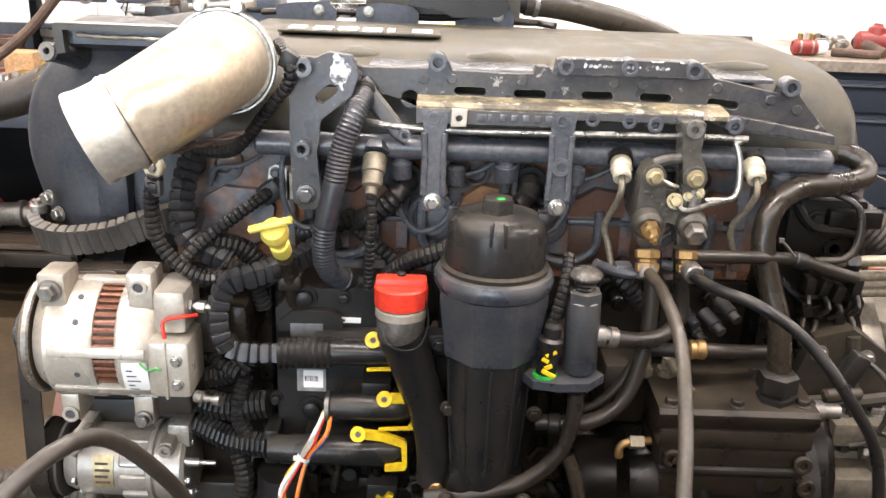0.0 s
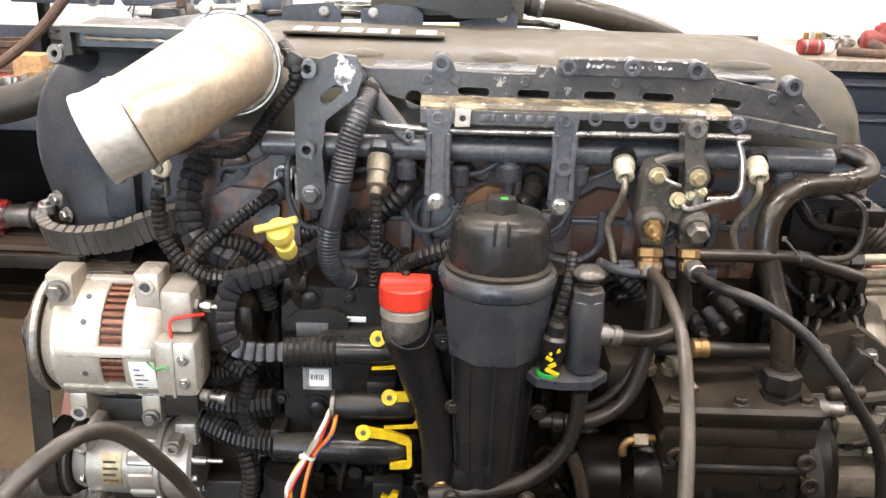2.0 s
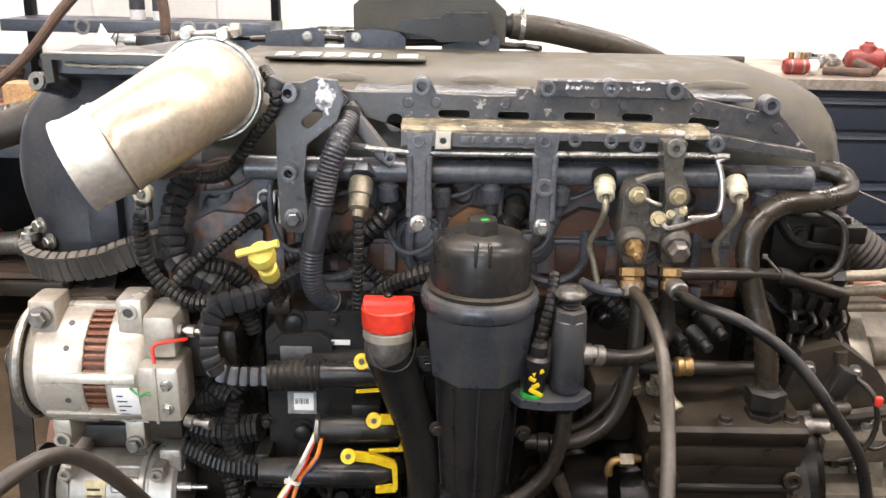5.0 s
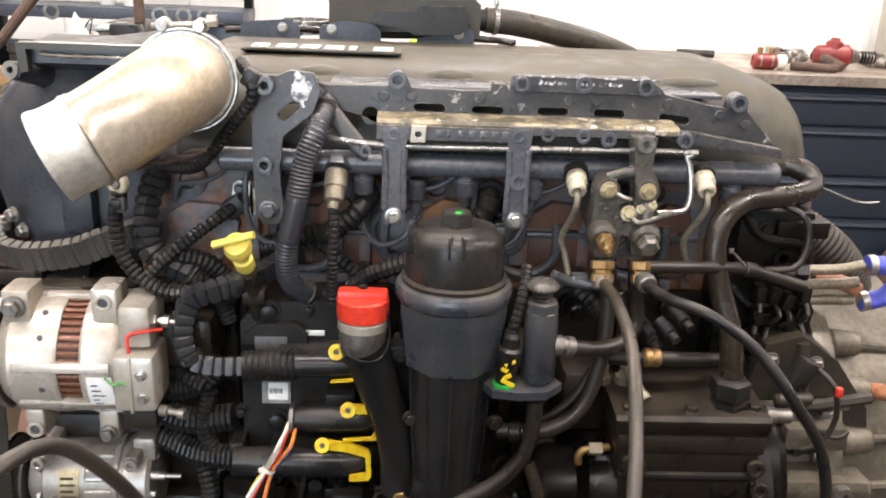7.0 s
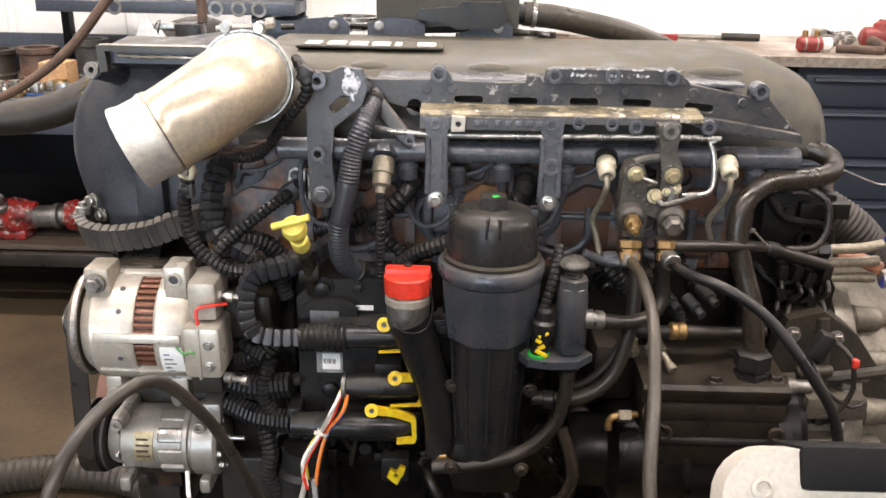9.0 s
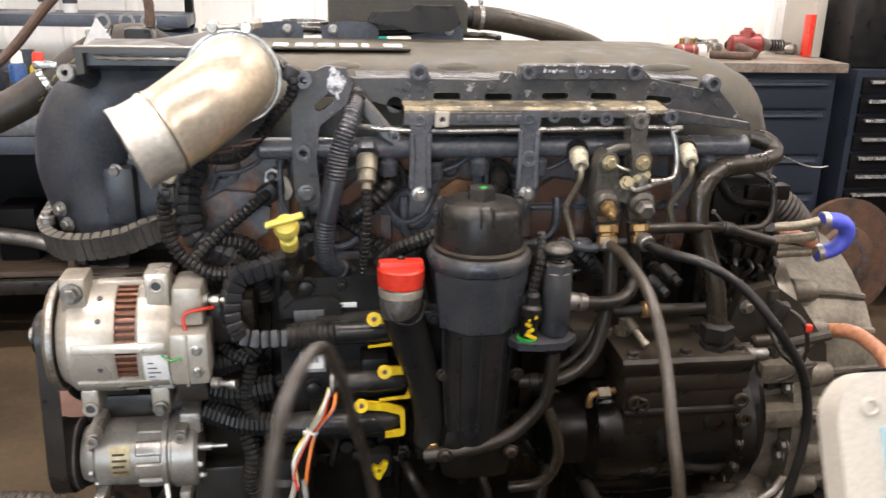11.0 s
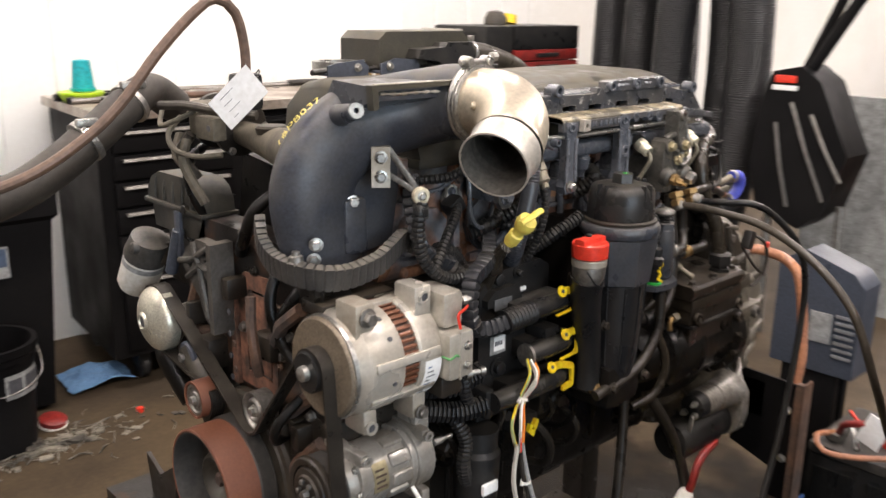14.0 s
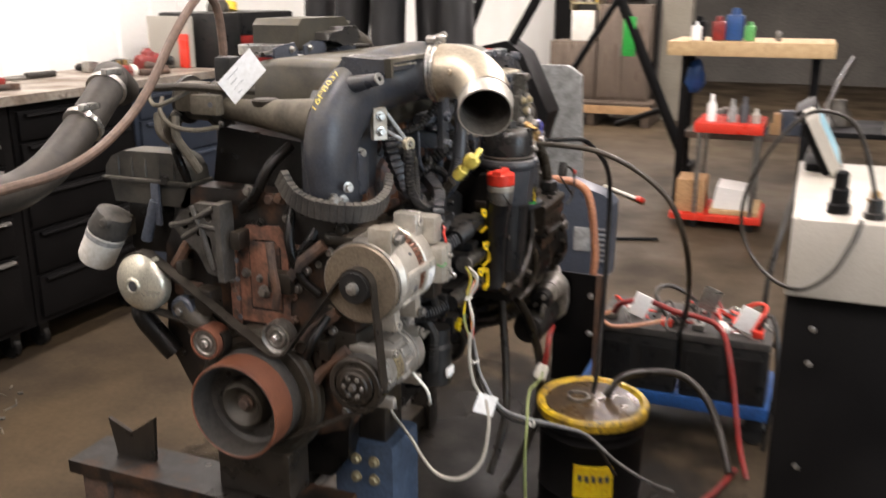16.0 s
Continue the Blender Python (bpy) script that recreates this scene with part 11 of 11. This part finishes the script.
# far cabinet on a pallet
t = thing("brown_cabinet", (9.6, 2.65, 0.2), "worn brown steel cabinet on a wooden pallet", "cabinet")
bm = B()
box(bm, (9.32, 2.32, 0.30), (9.95, 2.98, 1.50), 0.015)
part("body", bm, M_BROWNCAB, t)
for y0, y1 in ((2.335, 2.64), (2.655, 2.965)):
    bm = B()
    box(bm, (9.302, y0, 0.34), (9.32, y1, 1.47), 0.005)
    d = part("door", bm, M_BROWNCAB, t)
    bm = B()
    box(bm, (9.285, y0 + 0.255 if y0 < 2.5 else y0 + 0.02, 0.86), (9.302, y0 + 0.275 if y0 < 2.5 else y0 + 0.04, 1.0), 0.003)
    part("handle", bm, M_DULLSTEEL, d)
t = thing("low_cabinet", (9.6, 3.3, 0.2), "low brown steel cabinet beside the tall one", "cabinet")
bm = B()
box(bm, (9.36, 3.0, 0.30), (9.95, 3.62, 1.04), 0.012)
part("body", bm, M_BROWNCAB, t)
bm = B()
box(bm, (9.345, 3.03, 0.35), (9.36, 3.59, 1.0), 0.004)
part("door", bm, M_BROWNCAB, t)
bm = B()
box(bm, (9.42, 3.06, 1.041), (9.75, 3.36, 1.42), 0.01)
single("white_carton", bm, M_WHITEPLASTIC, "white carton standing on the low cabinet", "carton")
t = thing("wall_rack", (9.5, 3.2, 1.42), "pale yellow wooden rack over the low cabinet", "rack")
for z in (1.50, 1.68, 1.86):
    bm = B()
    box(bm, (9.5, 3.02, z), (9.8, 3.40, z + 0.025), 0.003)
    part("shelf", bm, M_CREAMPIPE, t)
for y in (3.02, 3.375):
    bm = B()
    box(bm, (9.5, y, 1.421), (9.8, y + 0.025, 2.0), 0.003)
    part("side", bm, M_CREAMPIPE, t)
rnd = random.Random(8)
for k in range(7):
    s = 0.04 + 0.05 * rnd.random()
    y = 3.06 + 0.25 * rnd.random()
    bm = lathe(B(), (9.58, y, (1.526, 1.706)[k % 2]), (0, 0, 1), [(0, s * 0.5), (s * 1.2, s * 0.5), (s * 1.5, s * 0.25), (s * 1.7, 0)], 12)
    single("stored_part", bm, rnd.choice([M_BRASS, M_CREAM, M_YELLOW, M_WHITEPLASTIC]), "small stored can on the wooden rack", "can", "stored parts")
t = thing("winch_motor", (9.5, 2.6, 1.5), "dark greasy winch motor standing on the brown cabinet", "motor")
part("drum", cyl(B(), (9.5, 2.42, 1.66), (9.5, 2.80, 1.66), 0.15, n=24, chamfer=0.02), M_PAINT_DIRTY, t)
part("gearbox", box(B(), (9.40, 2.78, 1.502), (9.62, 2.92, 1.78), 0.02), M_RUST, t)
part("hub", cyl(B(), (9.34, 2.60, 1.66), (9.42, 2.60, 1.66), 0.06, n=16, chamfer=0.01), M_REDPAINT, t)
part("foot", box(B(), (9.40, 2.40, 1.501), (9.62, 2.84, 1.53), 0.004), M_PAINT_DIRTY, t)
t = thing("pallet", (9.4, 2.9, 0), "brown wooden pallet under the brown cabinets", "pallet")
for k in range(6):
    bm = B()
    box(bm, (9.02 + 0.17 * k, 2.2, 0.272), (9.15 + 0.17 * k, 3.72, 0.298), 0.003)
    part("board", bm, M_WOODDARK, t)
for y in (2.22, 2.92, 3.6):
    bm = B()
    box(bm, (9.02, y, 0.0), (10.0, y + 0.10, 0.27), 0.004)
    part("bearer", bm, M_WOODDARK, t)
bm = B()
box(bm, (9.005, 2.2, 0.16), (9.018, 3.72, 0.262), 0.003)
part("edge_board", bm, M_CARD, t)
bm = B()
box(bm, (9.9, 1.90, 0), (10.25, 2.27, 4.0), 0.01)
structure("column_far", bm, M_BEIGE, "beige painted steel column in the far bay", "column")
bm = B()
box(bm, (9.62, 2.275, 0), (9.70, 2.31, 4.0), 0.005)
structure("post_far", bm, M_CABBLACK, "thin black post beside the brown cabinet", "column")
bm = B()
box(bm, (6.46, 1.98, 1.05), (6.49, 2.10, 1.42), 0.01)
single("green_cloth", bm, M_GREEN, "bright green cloth hung on the hoist", "cloth")
# red cart and timber bench
t = thing("service_cart", (4.4, 0.9, 0), "red two-tier service cart with a folded rag", "cart")
bm = B()
box(bm, (4.2, 0.62, 0.055), (4.75, 1.25, 0.105), 0.01)
part("lower_tray", bm, M_RED, t)
bm = B()
box(bm, (4.2, 0.66, 0.69), (4.75, 1.12, 0.76), 0.01)
part("upper_tray", bm, M_RED, t)
for x in (4.24, 4.71):
    for y in (0.70, 1.08):
        part("post", cyl(B(), (x, y, 0.10), (x, y, 0.70), 0.016, n=10), M_DULLSTEEL, t)
        part("castor", lathe(B(), (x - 0.012, y, 0.03), (1, 0, 0), [(0, 0.03), (0.024, 0.03)], 12), M_BLACK, t)
bm = B()
box(bm, (4.24, 0.64, 0.106), (4.70, 0.98, 0.14), 0.006)
part("timber", bm, M_WOOD, t)
bm = B()
prism(bm, [(0.70, 0.141), (0.96, 0.141), (0.94, 0.30), (0.74, 0.28)], 4.28, 4.60)
rounded(bm, 0.02)
single("folded_rag", bm, M_WHITE, "folded white rag on the cart", "rag")
bm = B()
box(bm, (4.26, 1.02, 0.106), (4.55, 1.22, 0.34), 0.004)
single("carton", bm, M_CARD, "brown cardboard carton on the cart", "carton")
for k, (y, m, hgt) in enumerate(((1.02, M_WHITE, 0.19), (0.88, M_GREYLABEL, 0.16), (0.80, M_INK, 0.18), (0.72, M_CREAM, 0.10))):
    bm = B()
    lathe(bm, (4.32, y, 0.761), (0, 0, 1), [(0, 0.032), (hgt * 0.6, 0.032), (hgt * 0.75, 0.016), (hgt, 0.014), (hgt, 0)], 14)
    single("bottle", bm, m, "plastic spray bottle on the red cart", "bottle", "bottles on the cart")
t = thing("timber_bench", (4.9, 0.8, 0), "rough timber bench with dark steel legs", "bench")
bm = B()
box(bm, (4.45, 0.26, 1.20), (5.2, 1.38, 1.30), 0.006)
part("bench_top", bm, M_WOOD, t)
for x in (4.85, 5.15):
    for y in (0.34, 1.26):
        bm = B()
        box(bm, (x, y, 0.0), (x + 0.06, y + 0.06, 1.199), 0.004)
        part("leg", bm, M_CABBLACK, t)
bm = B()
box(bm, (4.86, 0.4, 0.55), (5.18, 1.26, 0.60), 0.004)
part("shelf", bm, M_WOODDARK, t)
for k in range(12):
    y, s = 0.42 + 0.06 * k, 0.05 + 0.08 * rnd.random()
    bm = B()
    box(bm, (4.9, y, 0.601), (4.9 + s, y + s * 0.8, 0.60 + s * 1.5), 0.008)
    single("stored_box", bm, rnd.choice([M_CARD, M_CABBLACK, M_CARD, M_GREYSTEEL, M_DULLSTEEL]), "small box on the bench's lower shelf", "box", "boxes on the bench shelf")
for k, (y, m, s) in enumerate(((1.16, M_WHITE, 0.07), (1.14, M_CABBLACK, 0.09), (1.0, M_REDPAINT, 0.09), (0.88, M_BLUE, 0.12), (0.80, M_GREENWIRE, 0.07), (0.62, M_DULLSTEEL, 0.04))):
    bm = B()
    box(bm, (4.55 + 0.02 * k, y, 1.301), (4.55 + 0.02 * k + s, y + s, 1.301 + s * 1.5), s * 0.12)
    lathe(bm, (4.55 + 0.02 * k + s / 2, y + s / 2, 1.30 + s * 1.5), (0, 0, 1), [(0, s * 0.3), (s * 0.4, s * 0.25)], 12)
    single("shop_container", bm, m, "small shop container on the timber bench", "container", "containers on the timber bench")
bm = B()
bmesh.ops.create_icosphere(bm, subdivisions=3, radius=0.1, matrix=pose(4.88, 1.22, 1.02) @ Matrix.Diagonal((0.7, 0.8, 1.3, 1)))
for v in bm.verts:
    v.co += noise.noise_vector(v.co * 14) * 0.03
single("blue_rag", bm, M_BLUE, "blue rag bundle hung below the timber bench", "rag")
# small things on the far floor
t = thing("extension_rod", (4.6, 1.7, 0), "grey steel rod with a red end on the floor", "rod")
part("rod", hose_mesh([(5.3, 1.95, 0.02), (4.9, 1.60, 0.02)], 0.016, 8), M_WHITEPLASTIC, t)
part("red_end", cyl(B(), (4.9, 1.60, 0.025), (4.84, 1.55, 0.025), 0.025, n=10, chamfer=0.005), M_RED, t)
hose("floor_rod", [(3.55, 1.80, 0.015), (3.75, 1.25, 0.015)], 0.012, M_CABBLACK, "thin black rod on the floor", "rod")
t = thing("wrapped_can", (4.35, 2.1, 0), "tan can with a red label on the floor", "can")
part("can", lathe(B(), (4.35, 1.95, 0.001), (0, 0, 1), [(0, 0.09), (0.20, 0.09), (0.21, 0.08), (0.21, 0)], 20), M_CARD, t)
part("label", lathe(B(), (4.35, 1.95, 0.05), (0, 0, 1), [(0, 0.0905), (0.1, 0.0905)], 20, caps=False), M_RED, t)
h = hose("floor_cable", [(3.0, 0.2, 1.3), (2.4, 0.30, 1.15), (1.9, 0.42, 0.75), (1.75, 0.48, 0.40), (1.8, 0.46, 0.15), (2.0, 0.40, 0.015)], 0.012, M_RUBBER, "black cable sweeping down to the floor", "cable")
# machinery block at the far right
t = thing("parts_rack", (3.4, 0.25, 0), "dark steel rack full of castings", "rack")
for z in (0.25, 0.55, 0.85):
    bm = B()
    box(bm, (3.2, -0.5, z), (3.8, 0.42, z + 0.03), 0.003)
    part("shelf", bm, M_CABBLACK, t)
for x in (3.2, 3.77):
    for y in (-0.5, 0.39):
        bm = B()
        box(bm, (x, y, 0), (x + 0.03, y + 0.03, 1.0), 0.002)
        part("post", bm, M_CABBLACK, t)
for k in range(18):
    z = (0.28, 0.58, 0.88)[k % 3]
    y, s = -0.35 + 0.72 * rnd.random(), 0.05 + 0.05 * rnd.random()
    bm = lathe(B(), (3.25 + 0.3 * rnd.random(), y, z + 0.001), (0, 0, 1), [(0, s), (s * 0.6, s * 0.9), (s * 1.2, s * 0.5), (s * 1.6, s * 0.45), (s * 1.6, 0)], 12)
    single("casting", bm, rnd.choice([M_DULLSTEEL, M_HOUSING, M_CABBLACK, M_DULLSTEEL]), "loose grey casting on the steel rack", "casting", "castings on the rack")
# brake disc leaning by the tool chest
t = thing("brake_disc", (1.75, 3.1, 0.0), "rusty brake disc leaning on the drawer cabinets", "brake disc")
bm = B()
lathe(bm, (2.30, 3.50, 0.30), (0.1, -1, 0.12), [(0, 0.10), (0, 0.29), (0.03, 0.29), (0.03, 0.16), (0.05, 0.15), (0.06, 0.12), (0.06, 0.06)], 44)
part("disc", bm, M_RUST, t)
for k in range(10):
    a = k * math.pi / 5
    part("hole", lathe(B(), (2.30 + 0.09 * math.cos(a), 3.441, 0.307 + 0.09 * math.sin(a)), (0.1, -1, 0.12), [(0, 0.014), (0.003, 0.014)], 10), M_INK, t)
